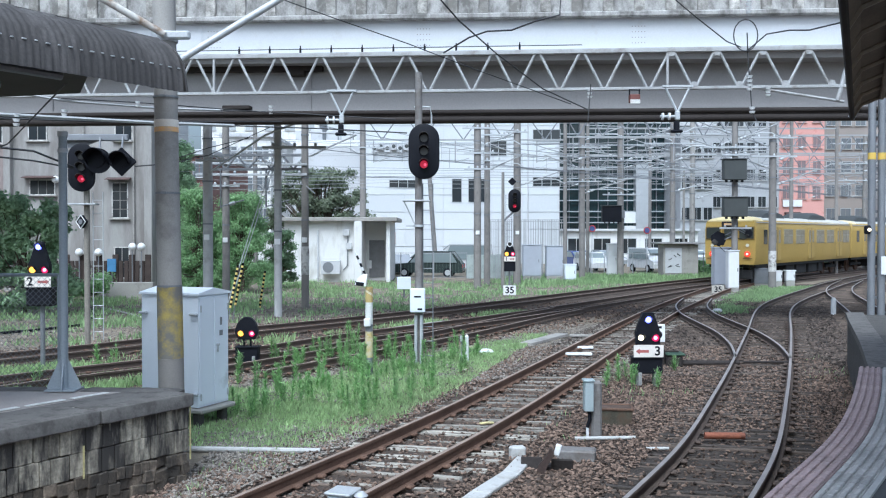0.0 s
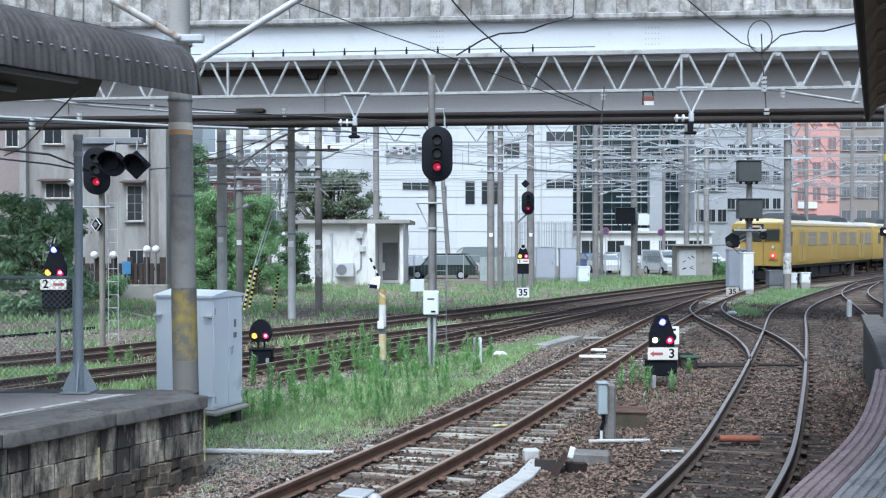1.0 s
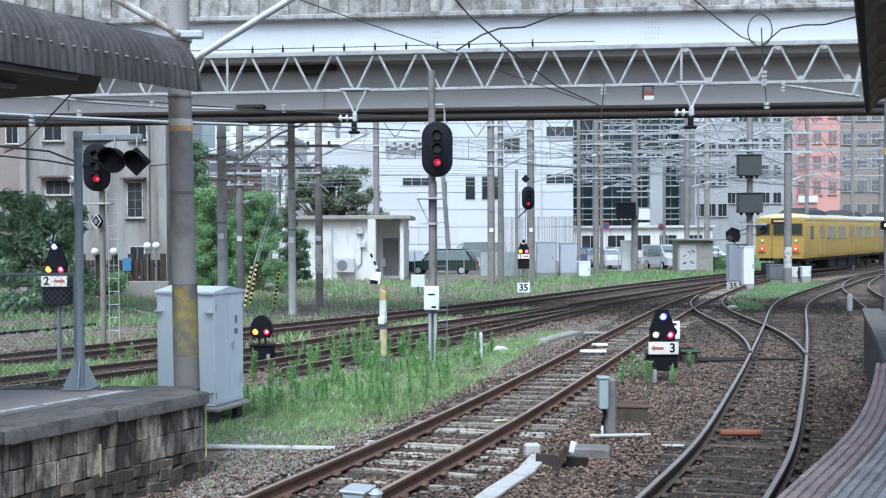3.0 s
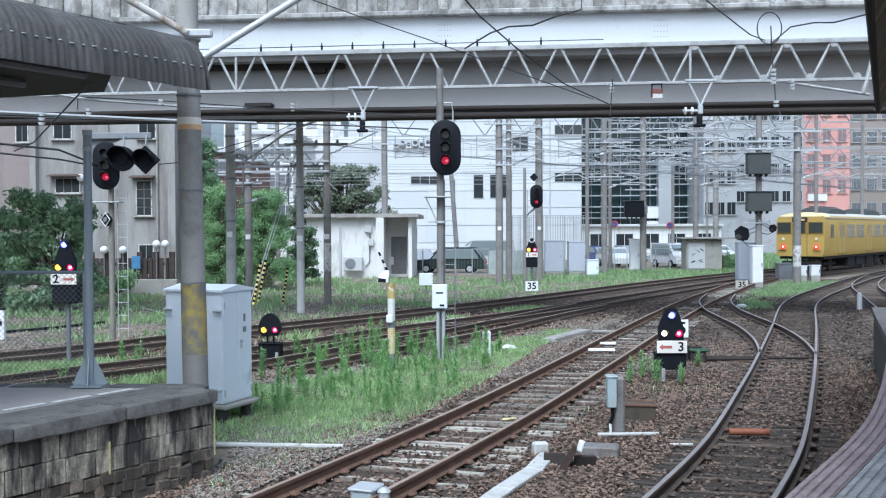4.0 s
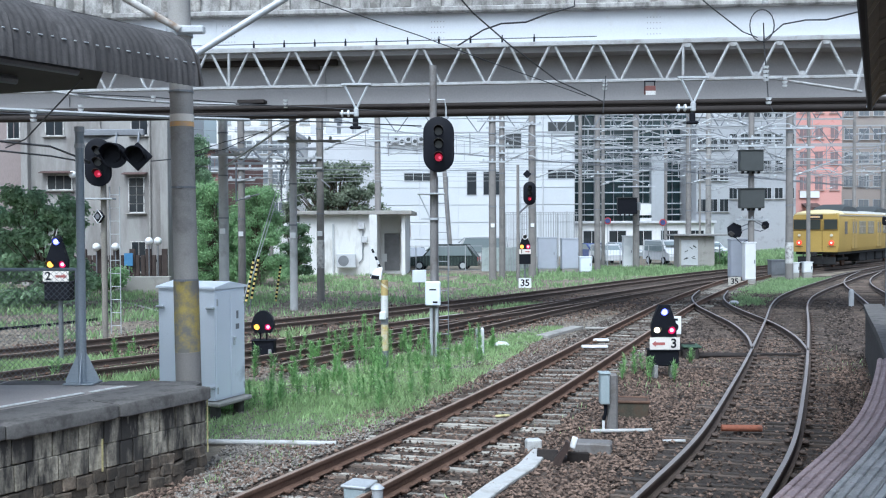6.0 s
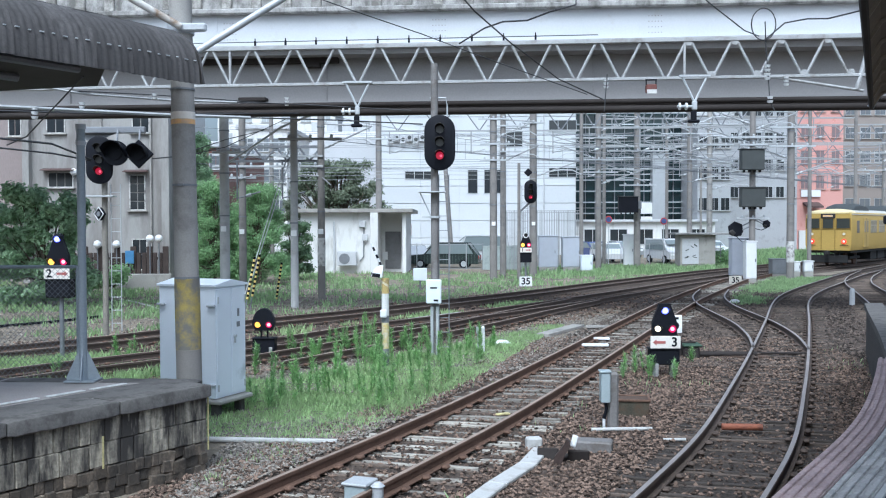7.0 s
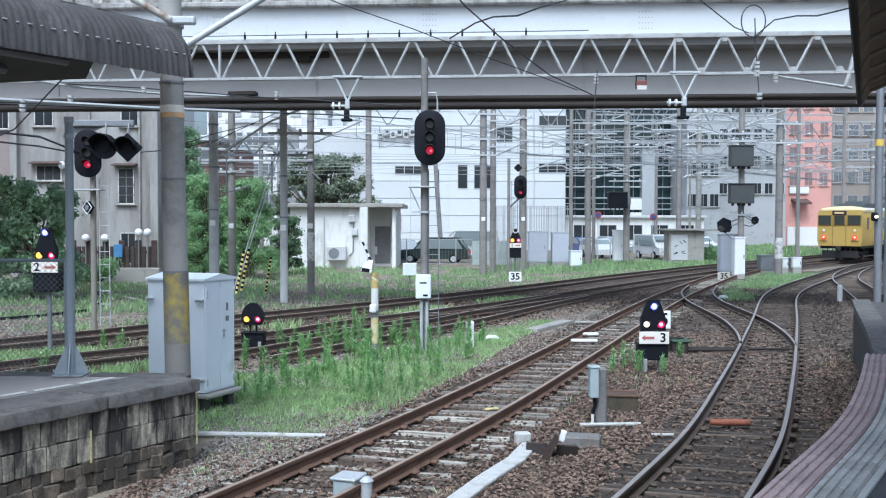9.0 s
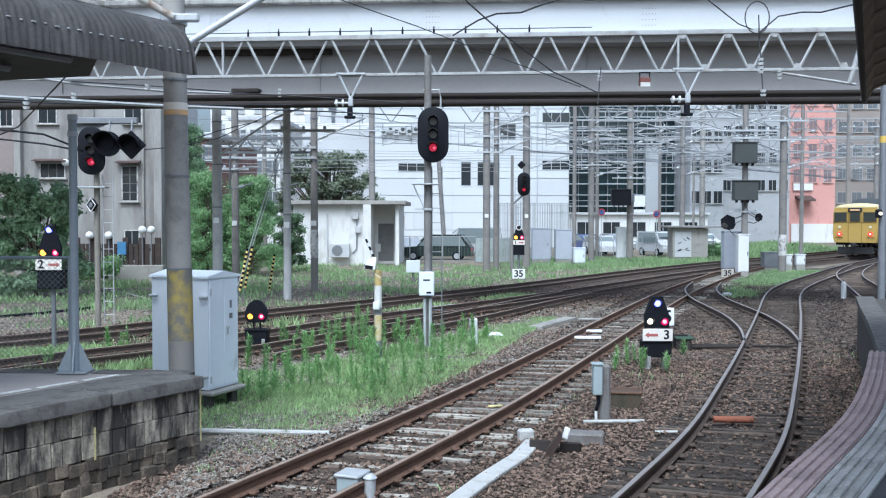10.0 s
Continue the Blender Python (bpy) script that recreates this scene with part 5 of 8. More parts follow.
def signal_back(x, y, z, r, label, reach, turn):
    """A head held out from a pole by two thin bars; its hood and terminal case break the outline."""
    t = thing("railway_signal", label, "signal", pose(x, y, z), group="signals seen from behind")
    for dz in (0.02, -r * 0.5):
        part("arm", Shape().rod((0, 0.02, dz), (reach, -0.3, dz + 0.35), 0.03, n=8), M_GALV_DARK, t)
    part("backboard", Shape().loft([ring_of(r, 6, -0.05), ring_of(r, 6, 0.05)]).moved(pose(0, -0.1, 0, ry=turn)), M_BLACK, t)
    part("housing", Shape().box((r * 0.3, 0.1, -0.1), (r * 1.3, 0.4, r * 0.9), Matrix.Rotation(radians(turn), 4, "Y"), ch=0.05), M_BLACK, t)
    part("case_lid", Shape().box((-r * 0.5, -0.2, -r * 0.45), (r * 0.7, 0.2, r * 0.6), Matrix.Rotation(radians(turn + 20), 4, "Y"), ch=0.04), M_HOOD, t)
    part("cable", Shape().tube([(r * 0.2, -0.1, -r), (reach * 0.4, -0.2, -r * 1.6), (reach, -0.3, -r * 1.1)], 0.02, 6), M_BLACK, t)


signal_back(13.97, 48.3, 2.43, 0.40, "black signal head held out from a pole", 0.72, 22)
signal_back(15.52, 48.3, 2.70, 0.2, "small black signal head held out from a pole", -0.72, -15)

for pts, r, m, lab in (([(-13.237, 26.35, -0.17), (-12.011, 27.87, -0.17), (-11.163, 29.58, -0.17), (-12.066, 32.8, -0.17), (-13.465, 36.25, -0.15)], 0.04, M_BLACK, "black cable lying along the yard gravel"),
                       ([(-13.077, 36.25, -0.15), (-12.129, 35.19, -0.17), (-10.055, 31.93, -0.17)], 0.03, M_TROUGH, "pale pipe lying on the yard gravel"),
                       ([(-2.05, 27.0, -0.13), (-0.9, 28.65, -0.12), (0.05, 30.0, -0.13)], 0.05, M_TROUGH, "pale cable duct beside the siding rail")):
    thing("ground_cable", lab, "cable", shape=Shape().tube(pts, r, 8), material=m, group="ground cables")

# ---- platform furniture ----
def steel_post():
    t = thing("steel_post", "grey steel post with gusseted base on the platform", "post", pose(-4.48, 11.2, 0.81))
    h = 3.86 - 0.81
    part("shaft", Shape().rod((0, 0, 0), (0, 0, h), 0.048, n=16), M_GALV_BLUE, t)
    part("base_plate", Shape().box((0, 0, 0.01), (0.36, 0.3, 0.02), ch=0.004), M_GALV_BLUE, t)
    for a in (0, 90, 180, 270):
        g = Shape().prism([(0.04, 0.02), (0.19, 0.02), (0.19, 0.05), (0.05, 0.36), (0.04, 0.36)], -0.006, 0.006, axis="y")
        part("gusset", g, M_GALV_BLUE, t, at=pose(0, 0, 0, rz=a + 12))
    part("clamp", Shape().rod((0, 0, h - 0.25), (0, 0, h - 0.2), 0.06, n=16), M_GALV, t)
    part("cap", Shape().rod((0, 0, h - 0.06), (0, 0, h), 0.058, n=16), M_GALV, t)
    return t


M_GALV_BLUE = mat("blue_grey_steel", (0.34, 0.38, 0.42), 0.5, metal=0.3, var=0.12, bump=0.06)
steel_post()


def chain_fence():
    t = thing("chain_link_fence", "chain-link fence with grey top rail", "fence")
    y = 12.4
    x0, x1, z0, z1 = -8.0, -5.019, 0.2, 2.119
    part("rail", Shape().rod((x0, y, z1), (x1, y, z1), 0.022, n=8), M_GALV_BLUE, t)
    part("rail", Shape().rod((x0, y, 0.62), (x1, y, 0.62), 0.018, n=8), M_GALV_BLUE, t)
    for i in range(3):
        x = x1 - i * 1.6
        part("post", Shape().rod((x, y, GROUND_Z), (x, y, z1), 0.026, n=8), M_GALV_BLUE, t)
    net = Shape()
    d = 0.075
    h = z1 - z0
    n = int((x1 - x0 + h) / d)
    for i in range(n):
        for sgn in (1, -1):
            a, b = x0 - h + i * d, x0 - h + i * d + h
            za, zb = (z0, z1) if sgn > 0 else (z1, z0)
            ca, cb = max(a, x0), min(b, x1)
            if cb <= ca:
                continue
            f = lambda u: za + (zb - za) * (u - a) / h
            net.rod((ca, y, f(ca)), (cb, y, f(cb)), 0.003, n=3, caps=False)
    tagged(part("mesh", net, M_GALV_DARK, t), kind="stuff")
    return t


chain_fence()


# ---- concrete poles ----
M_TAG = mat("bright_white_enamel", (0.92, 0.93, 0.94), 0.35, var=0.04, bump=0)


def pole(x, y, r, z1, label, material=M_POLE_DARK, z0=GROUND_Z, lean=0.0, plate=0.0, arms=(), white=0.0, sleeves=True):
    """Tapered concrete pole with steel sleeves, cross arms with insulators and a number plate left blank."""
    t = thing("utility_pole", label, "pole", pose(x, y, z0), group="line poles")
    h = z1 - z0
    part("shaft", Shape().rod((0, 0, 0), (lean, 0, h), r, r * 0.86, n=16), material, t)
    if plate:
        part("tag", Shape().box((lean * plate / h, -r - 0.005, plate), (0.2, 0.025, 0.2), ch=0.005), M_TAG, t, "small white tag")
    if white:
        part("painted_band", Shape().rod((0, 0, white), (0, 0, white + 1.1), r * 1.03, n=16), M_WHITE_WORN, t, "worn white paint band")
    if sleeves:
        for k in range(3):
            z = h * (0.35 + 0.17 * k)
            part("strap", Shape().rod((lean * z / h, 0, z), (lean * z / h, 0, z + 0.05), r * 1.04, n=16), M_GALV_DARK, t)
    for z, w, off in arms:
        a = part("cross_arm", Shape().box((off, -r, z - z0), (w, 0.09, 0.09), ch=0.01), M_GALV, t)
        for k in range(3):
            xx = off - w / 2 + w * (k + 0.5) / 3
            part("insulator", Shape().rod((xx, -r, z - z0 + 0.04), (xx, -r, z - z0 + 0.1), 0.05, n=8).rod((xx, -r, z - z0 + 0.1), (xx, -r, z - z0 + 0.16), 0.065, 0.03, n=8), M_GALV, a)
    return t


# Lightened copy of the pole concrete; its colour offsets the bridge's shade.
M_POLE_LIFTED = mat("brightened_pole_concrete", (0.52, 0.525, 0.53), 0.85, var=0.15, scale=2, fine=60, bump=0.2, dirt=(0.3, 0.29, 0.29), dirt_amount=0.25)
M_WHITE_WORN = mat("worn_white_paint", (0.66, 0.65, 0.63), 0.7, var=0.2, dirt=(0.22, 0.2, 0.19), dirt_amount=0.35, dirt_scale=4)
M_CREAM = mat("cream_band_paint", (0.86, 0.80, 0.72), 0.6, var=0.08)
M_ORANGE = mat("faded_orange_paint", (0.82, 0.50, 0.22), 0.6, var=0.12, dirt=(0.5, 0.45, 0.4), dirt_amount=0.3, dirt_scale=5)


M_STAINED = mat("rust_stained_white_paint", (0.66, 0.64, 0.60), 0.6, var=0.15, dirt=(0.3, 0.22, 0.16), dirt_amount=0.42, dirt_scale=5)


def front_pole():
    t = thing("utility_pole", "concrete pole with orange band and peeling yellow paint", "pole", pose(-3.428 + 0.03, 11.9, GROUND_Z))
    k = -GROUND_Z
    h = 9.5
    at_z = lambda z: -0.09 * z / 6
    part("shaft", Shape().rod((0, 0, 0), (at_z(h), 0, h), 0.155, 0.128, n=24), M_POLE, t)
    for z0, z1, m, r, lab in ((3.925, 3.985, M_ORANGE, 0.1455, "faded orange band"), (3.987, 4.078, M_CREAM, 0.1453, "cream band above the orange one"), (1.099, 1.991, M_OCHRE, 0.1535, "peeling yellow paint band"), (0.3, 1.096, M_POLE_DARK, 0.1545, "dark weathered foot")):
        part("band", Shape().rod((at_z(z0 + k), 0, z0 + k), (at_z(z1 + k), 0, z1 + k), r + 0.004, r + 0.002, n=24), m, t, lab)
    for z in (3.153, 1.991, 4.35):
        part("strap", Shape().rod((at_z(z + k), 0, z + k), (at_z(z + k), 0, z + k + 0.025), 0.154, n=24).box((at_z(z + k), -0.155, z + k + 0.012), (0.06, 0.03, 0.03)), M_GALV_DARK, t)
    x0 = -3.428 + 0.03
    zf = 5.108 + k
    part("clamp", Shape().rod((at_z(zf), 0, zf - 0.06), (at_z(zf), 0, zf + 0.06), 0.165, n=20).box((0.1, -0.14, zf), (0.35, 0.1, 0.1), ch=0.02), M_GALV, t)
    tube = [(-3.426 - x0, -0.2, zf), (-4.13 - x0, -0.6, 5.495 + k)]
    part("bracket_tube", Shape().rod(*tube, 0.045, n=12), M_STAINED, t, "stained white bracket tube")
    tube = [(-3.245 - x0, -0.2, 4.788 + k), (-2.578 - x0, 0, 5.25 + k), (-1.901 - x0, 0.2, 5.74 + k)]
    part("bracket_tube", Shape().rod(tube[0], tube[2], 0.045, n=12), M_GALV, t, "grey bracket tube")
    return t


front_pole()
pole(-5.736, 33, 0.14, 8.2, "concrete pole brightened against bridge shade, with white number tag", M_POLE_LIFTED, plate=2.395 + 0.22, arms=((5.655, 2.2, 0.6),))
pole(-5.374, 37, 0.15, 9.5, "brown-grey concrete pole with worn white paint", white=1.3, plate=2.43 + 0.22, arms=((4.963, 1.8, -0.8), (5.359, 1.8, -0.8)))
pole(-8.667, 35, 0.19, 9.0, "thick grey concrete pole among bushes", M_POLE_LIFTED, plate=2.546 + 0.22, arms=((5.358, 1.2, 0.2),))
pole(-8.914, 39, 0.16, 9.0, "dark concrete pole beside the bushes", plate=2.418 + 0.22, arms=((5.552, 3.2, 0.4), (5.088, 3.2, 0.4), (4.623, 1.2, 0)))
pole(-11.857, 60, 0.15, 10, "distant concrete pole with cross arms", arms=((7.9, 3, 0), (7.114, 3, 0)))
pole(-5.204, 62, 0.18, 11, "distant concrete pole behind the white hut", arms=((8.296, 2, 0.4),))
pole(1.815, 50, 0.20, 11, "concrete pole carrying a far gantry", plate=2.739 + 0.22, arms=((8.215, 1.6, 0), (6.906, 1.8, 0.2), (6.073, 1.4, 0)))
pole(2.461, 53, 0.17, 11, "dark concrete pole beside another", arms=((8.171, 2.2, 0.2), (6.751, 2, 0)))
pole(4.211, 54, 0.22, 11, "brownish concrete pole carrying a far gantry", plate=2.746 + 0.22, arms=((8.436, 1.3, 0),))
pole(-0.5, 70, 0.18, 7, "leaning wooden service pole in the parking lot", lean=-0.5, sleeves=False)
pole(8.786, 60, 0.2, 11, "distant concrete pole among wires", arms=((8.114, 3.5, 0), (6.757, 3.0, 0), (5.971, 2.4, 0)))
pole(11.588, 62, 0.22, 11, "distant concrete pole with dark transformer box", arms=((8.924, 4, 0), (7.448, 4, 0), (5.233, 2.4, 0)))
pole(15.95, 66, 0.2, 11, "distant concrete pole near the tower", arms=((8.936, 4, 0), (7.168, 3.4, 0)))
pole(18.375, 70, 0.22, 11, "distant grey pole near pale buildings", M_POLE, arms=((10.025, 4, 0), (8.483, 3.4, 0)))
pole(14.743, 48, 0.16, 10, "concrete pole with two dark transformer boxes", arms=((7.021, 3.2, 0), (6.65, 1.4, 0), (2.964, 1.6, 0)))
pole(17.351, 50, 0.20, 11, "brown-grey concrete pole with white painted foot", white=0.9, arms=((7.71, 2.4, 0), (6.727, 2.4, 0)))
pole(35.524, 80, 0.2, 11, "distant pole by the brown building", arms=((10.269, 6, 0), (8.602, 6, 0), (7.174, 5, 0)))


def dark_box(x, y, z, w, h, label, material=None):
    t = thing("transformer_box", label, "transformer", pose(x, y, z), group="pole-mounted boxes")
    part("box", Shape().box((0, 0, 0), (w, 0.5, h), ch=0.03), material or M_BOX, t)
    part("lid", Shape().box((0, 0, h / 2 + 0.02), (w + 0.1, 0.6, 0.05), ch=0.01), M_BOX, t)
    for k in range(4):
        part("foot", Shape().box((-w * 0.35 + k * w * 0.233, 0, -h / 2 - 0.05), (0.05, 0.3, 0.12)), M_BLACK, t)
    part("bracket", Shape().box((0.0 if w > 1.24 or z > 4 else 0.4, 0.55, 0), (0.12 if w > 1.24 or z > 4 else 1.0, 0.8, h * 0.5)), M_GALV_DARK, t)


M_BOX = mat("dark_grey_box_paint", (0.06, 0.066, 0.066), 0.6, var=0.15, bump=0.05)
dark_box(14.592, 47.6, 5.88, 1.133, 1.02, "dark grey box mounted high on a pole")
dark_box(14.62, 47.6, 4.01, 1.19, 0.963, "dark grey box mounted on a pole above trains")
dark_box(10.82, 61, 3.957, 1.235, 1.017, "dark box mounted low on a distant pole", M_BLACK)


def right_column():
    y = 22.0
    t = thing("gantry_column", "grey steel tube column with orange band at the platform end", "column", pose(10.044, y, GROUND_Z))
    for dx in (-0.115, 0.115):
        part("tube", Shape().rod((dx, 0, 0), (dx, 0, 6.6), 0.085, n=14), M_GALV_DARK, t)
        part("band", Shape().rod((dx, 0, 4.379 + 0.22), (dx, 0, 4.536 + 0.22), 0.09, n=14), M_YELLOW, t, "orange-yellow band")
    for i in range(12):
        part("tie", Shape().box((0, 0.06, 0.4 + i * 0.5), (0.2, 0.02, 0.06)), M_GALV_DARK, t)
    part("lamp_housing", Shape().box((-0.25, -0.1, 2.755 + 0.22), (0.14, 0.12, 0.2), ch=0.03), M_BLACK, t)
    part("lamp", disc(0.035, -0.19, -0.16, (-0.24, 0, 2.755 + 0.22), 12), M_WARM, t, "small lit lamp")
    part("sign_plate", Shape().box((0.16, -0.12, 1.93 + 0.22), (0.2, 0.02, 0.42), ch=0.005), M_WHITE, t)


right_column()


# ---- far gantries and wires ----
def far_gantry(x0, x1, y, z0, z1, n, label, steel=None, legs=True):
    steel = steel or M_GALV_MID
    t = thing("catenary_gantry", label, "gantry", group="far gantries")
    part("chord", Shape().box(((x0 + x1) / 2, y, z0), (x1 - x0, 0.1, 0.1)), steel, t)
    part("chord", Shape().box(((x0 + x1) / 2, y, z1), (x1 - x0, 0.1, 0.1)), steel, t)
    for x in (x0, x1) if legs else ():
        part("leg", Shape().rod((x, y, GROUND_Z), (x, y, z1 + 0.3), 0.13, 0.11, n=10), M_POLE_DARK, t)
    p = (x1 - x0) / n
    for k in range(n):
        a = x0 + k * p
        if k % 2 == 0:
            part("hanger", Shape().rod((a + p * 0.3, y - 0.1, z0), (a + p * 0.3, y - 0.1, z0 - 1.5), 0.035, n=6).rod((a + p * 0.3, y - 0.1, z0 - 1.45), (a + p * 0.3 + 0.9, y - 0.1, z0 - 1.2), 0.03, n=6), steel, t)
            part("insulator", Shape().rod((a + p * 0.3 + 0.35, y - 0.1, z0 - 1.36), (a + p * 0.3 + 0.55, y - 0.1, z0 - 1.3), 0.07, n=8), M_GALV, t)
            part("steady_arm", Shape().tube([(a + p * 0.3 + 0.1, y - 0.1, z0 - 0.7), (a + p * 0.3 + 0.8, y - 0.1, z0 - 0.55), (a + p * 0.3 + 1.5, y - 0.1, z0 - 0.6), (a + p * 0.3 + 1.9, y - 0.1, z0 - 0.95)], 0.03, 6), M_GALV_MID, t)
        part("diagonal", Shape().rod((a, y, z1), (a + p / 2, y, z0), 0.04, n=5).rod((a + p / 2, y, z0), (a + p, y, z1), 0.04, n=5), M_GALV_DARK, t)
    return t


far_gantry(-5.31, 7.97, 62, 8.81, 10.66, 5, "far lattice gantry under the bridge")
far_gantry(7.457, 21.267, 58, 8.588, 9.9, 9, "far lattice gantry over the running lines")
far_gantry(15.686, 36.686, 72, 8.779, 10.15, 11, "distant lattice gantry before the tower")
far_gantry(10.8, 42.8, 84, 8.4, 9.65, 16, "distant lattice gantry over the station throat")
far_gantry(10.057, 27.343, 66, 9.996, 11.254, 10, "far lattice gantry behind the boxes")
far_gantry(24.089, 51.798, 95, 7.739, 8.701, 14, "very distant lattice gantry over the line")
far_gantry(-8.9, -5.374, 37, 5.18, 5.73, 4, "low lattice gantry above the bushes", M_GALV_DARK, legs=False)


def wire(points, label="overhead wire", r=0.012, sag=0.0, material=M_WIRE, drop=0.0):
    s = Shape()
    pts = []
    for a, b in zip(points, points[1:]):
        a, b = Vector(a), Vector(b)
        n = 8 if sag else 1
        for i in range(n):
            k = i / n
            pts.append(a.lerp(b, k) - Vector((0, 0, 4 * sag * k * (1 - k))))
    pts.append(Vector(points[-1]))
    s.tube(pts, r, 5)
    for p in pts[1:-1] if drop else ():
        s.rod(p, p - Vector((0, 0, drop)), r * 0.8, n=4)
    return thing("overhead_wire", label, "wire", shape=s, material=material, group="overhead wires")


NEAR = "dark overhead wire passing before the bridge"
wire([(-3.364, 18.0, 7.204), (-2.138, 19.0, 6.948), (-0.762, 20.0, 6.662), (0.575, 21.0, 6.337), (3.027, 22.5, 5.73)], NEAR, 0.012)
wire([(-0.142, 17.0, 6.951), (0.3, 18.0, 6.689), (1.119, 20.0, 6.448), (2.305, 22.0, 6.015), (3.581, 23.5, 5.727)], NEAR, 0.016)
wire([(0.012, 20.0, 6.46), (0.534, 19.5, 6.678), (0.882, 19.0, 6.699), (1.332, 18.5, 6.614), (1.725, 18.0, 6.668), (2.207, 18.0, 6.796), (2.229, 18.0, 7.204)], NEAR, 0.018)
wire([(7.524, 23.45, 7.145), (6.405, 20.0, 6.519), (6.798, 20.0, 6.852), (7.092, 19.5, 6.829), (7.306, 19.0, 6.721), (7.671, 18.0, 6.689)], "dark looping jumper wire before the bridge", 0.016)
wire([(4.479, 19.0, 7.457), (5.31, 20.0, 7.21), (6.263, 21.0, 6.9), (6.575, 21.0, 6.775)], NEAR, 0.014)
loop_pts = [(6.516 + 0.26 * math.sin(a), 20.5, 6.933 + 0.34 * math.cos(a)) for a in [2 * math.pi * i / 20 for i in range(21)]]
wire(loop_pts, "coiled loop of jumper wire", 0.014)
wire([(7.51, 23.45, 7.159), (6.547, 20.5, 6.982), (6.553, 20.5, 6.616), (6.663, 20.5, 5.274), (6.76, 20.5, 5.09)], "vertical dropper wire with insulators", 0.014)
wire([(3.573, 23.0, 6.278), (3.505, 23.0, 5.388)], "short vertical dropper wire", 0.014)
wire([(-12.057, 24.0, 6.436), (-9.881, 25.0, 6.147), (-7.877, 26.0, 6.101), (-6.2, 26.5, 6.103)], "pale steel feeder tube under the bridge", 0.034, material=M_GALV_MID)
wire([(-6.2, 26.5, 6.103), (-4.564, 27.0, 6.105), (-1.375, 27.5, 5.973)], NEAR, 0.016)
wire([(-9.043, 18.0, 4.954), (-6.06, 20.0, 4.995), (-4.6, 20.95, 5.04)], "pale steel feeder tube under the bridge", 0.038, material=M_GALV_MID)
wire([(-4.6, 20.95, 5.04), (-2.933, 22.0, 5.099), (-0.914, 24.0, 5.207)], NEAR, 0.016)
wire([(-10.048, 20.0, 5.114), (-7.91, 22.0, 5.256), (-4.395, 26.0, 5.73)], NEAR, 0.02)
wire([(-8.826, 22.0, 5.793), (-7.771, 24.0, 5.979), (-4.886, 27.0, 6.105)], NEAR, 0.014)
wire([(-6.7, 14.0, 3.858), (-5.951, 13.0, 3.888), (-4.361, 11.0, 4.392)], "thin stay wire rising under the canopy", 0.01)
wire([(-10.048, 20.0, 4.555), (-9.05, 21.0, 4.487), (-8.759, 22.5, 4.244)], "thick dark cable along the house", 0.025)
wire([(-10.048, 20.0, 4.352), (-9.05, 21.0, 4.275), (-8.759, 22.5, 4.217)], "thick dark cable along the house", 0.02)
wire([(-7.448, 23.0, 4.293), (-7.202, 25.0, 4.51), (-7.393, 30.0, 5.15), (-5.971, 33.0, 6.382)], "thin cable crossing between poles", 0.014)
wire([(-6.914, 24.0, 4.507), (-7.393, 30.0, 5.382), (-6.757, 33.0, 5.989)], "thin cable crossing between poles", 0.014)
wire([(-8.729, 35.0, 4.838), (-6.168, 33.0, 6.088), (-4.267, 32.0, 6.65)], "pale steel bracket rod from the pole", 0.04, material=M_GALV)
wire([(-5.775, 33.0, 5.695), (-7.049, 31.0, 0.343)], "stay wire anchored beside the pole", 0.016, material=M_GALV)
wire([(-5.736, 33.0, 5.4), (-6.975, 31.5, 0.681)], "stay wire anchored beside the pole", 0.016, material=M_GALV)
# Distant wires take lighter steel, which paints the haze into their colour.
for i in range(6):
    y = 50 + (i % 4) * 4
    wire([(-22 + i, y + 2, 5.4 + 0.45 * i), (-4 + i, y + 1, 5.2 + 0.45 * i), (12, y + 3, 5.6 + 0.4 * i)], "grey distant overhead wire sagging between poles", 0.012, 0.2, material=M_GALV_MID)
    wire([(-18 + i, y, 6.2 + 0.42 * i), (2 + i, y + 2, 5.9 + 0.42 * i), (30, y + 6, 6.6 + 0.4 * i)], "distant overhead wire under the bridge", 0.012, 0.25, material=M_GALV_DARK)
for i in range(10):
    y = 44 + i * 5
    x = 9 + i * 3.2
    wire([(x - 14, y - 12, 5.6 + 0.12 * i), (x, y, 5.4 + 0.1 * i), (x + 16, y + 22, 5.6 + 0.1 * i)], "contact wire following the curved tracks", 0.011, 0.1, material=M_GALV_DARK)
    wire([(x - 14, y - 12, 6.5 + 0.1 * i), (x, y, 6.3 + 0.1 * i), (x + 16, y + 22, 6.6 + 0.1 * i)], "carrier wire following the curved tracks", 0.011, 0.5, material=M_GALV_MID, drop=0.75)
    if i % 2:
        wire([(x - 9, y + 2, 7.2 + 0.1 * i), (x + 3, y + 5, 6.2 + 0.1 * i), (x + 14, y + 8, 7.4 + 0.1 * i)], "cross-span wire between poles", 0.015, 0.0, material=M_GALV_DARK)


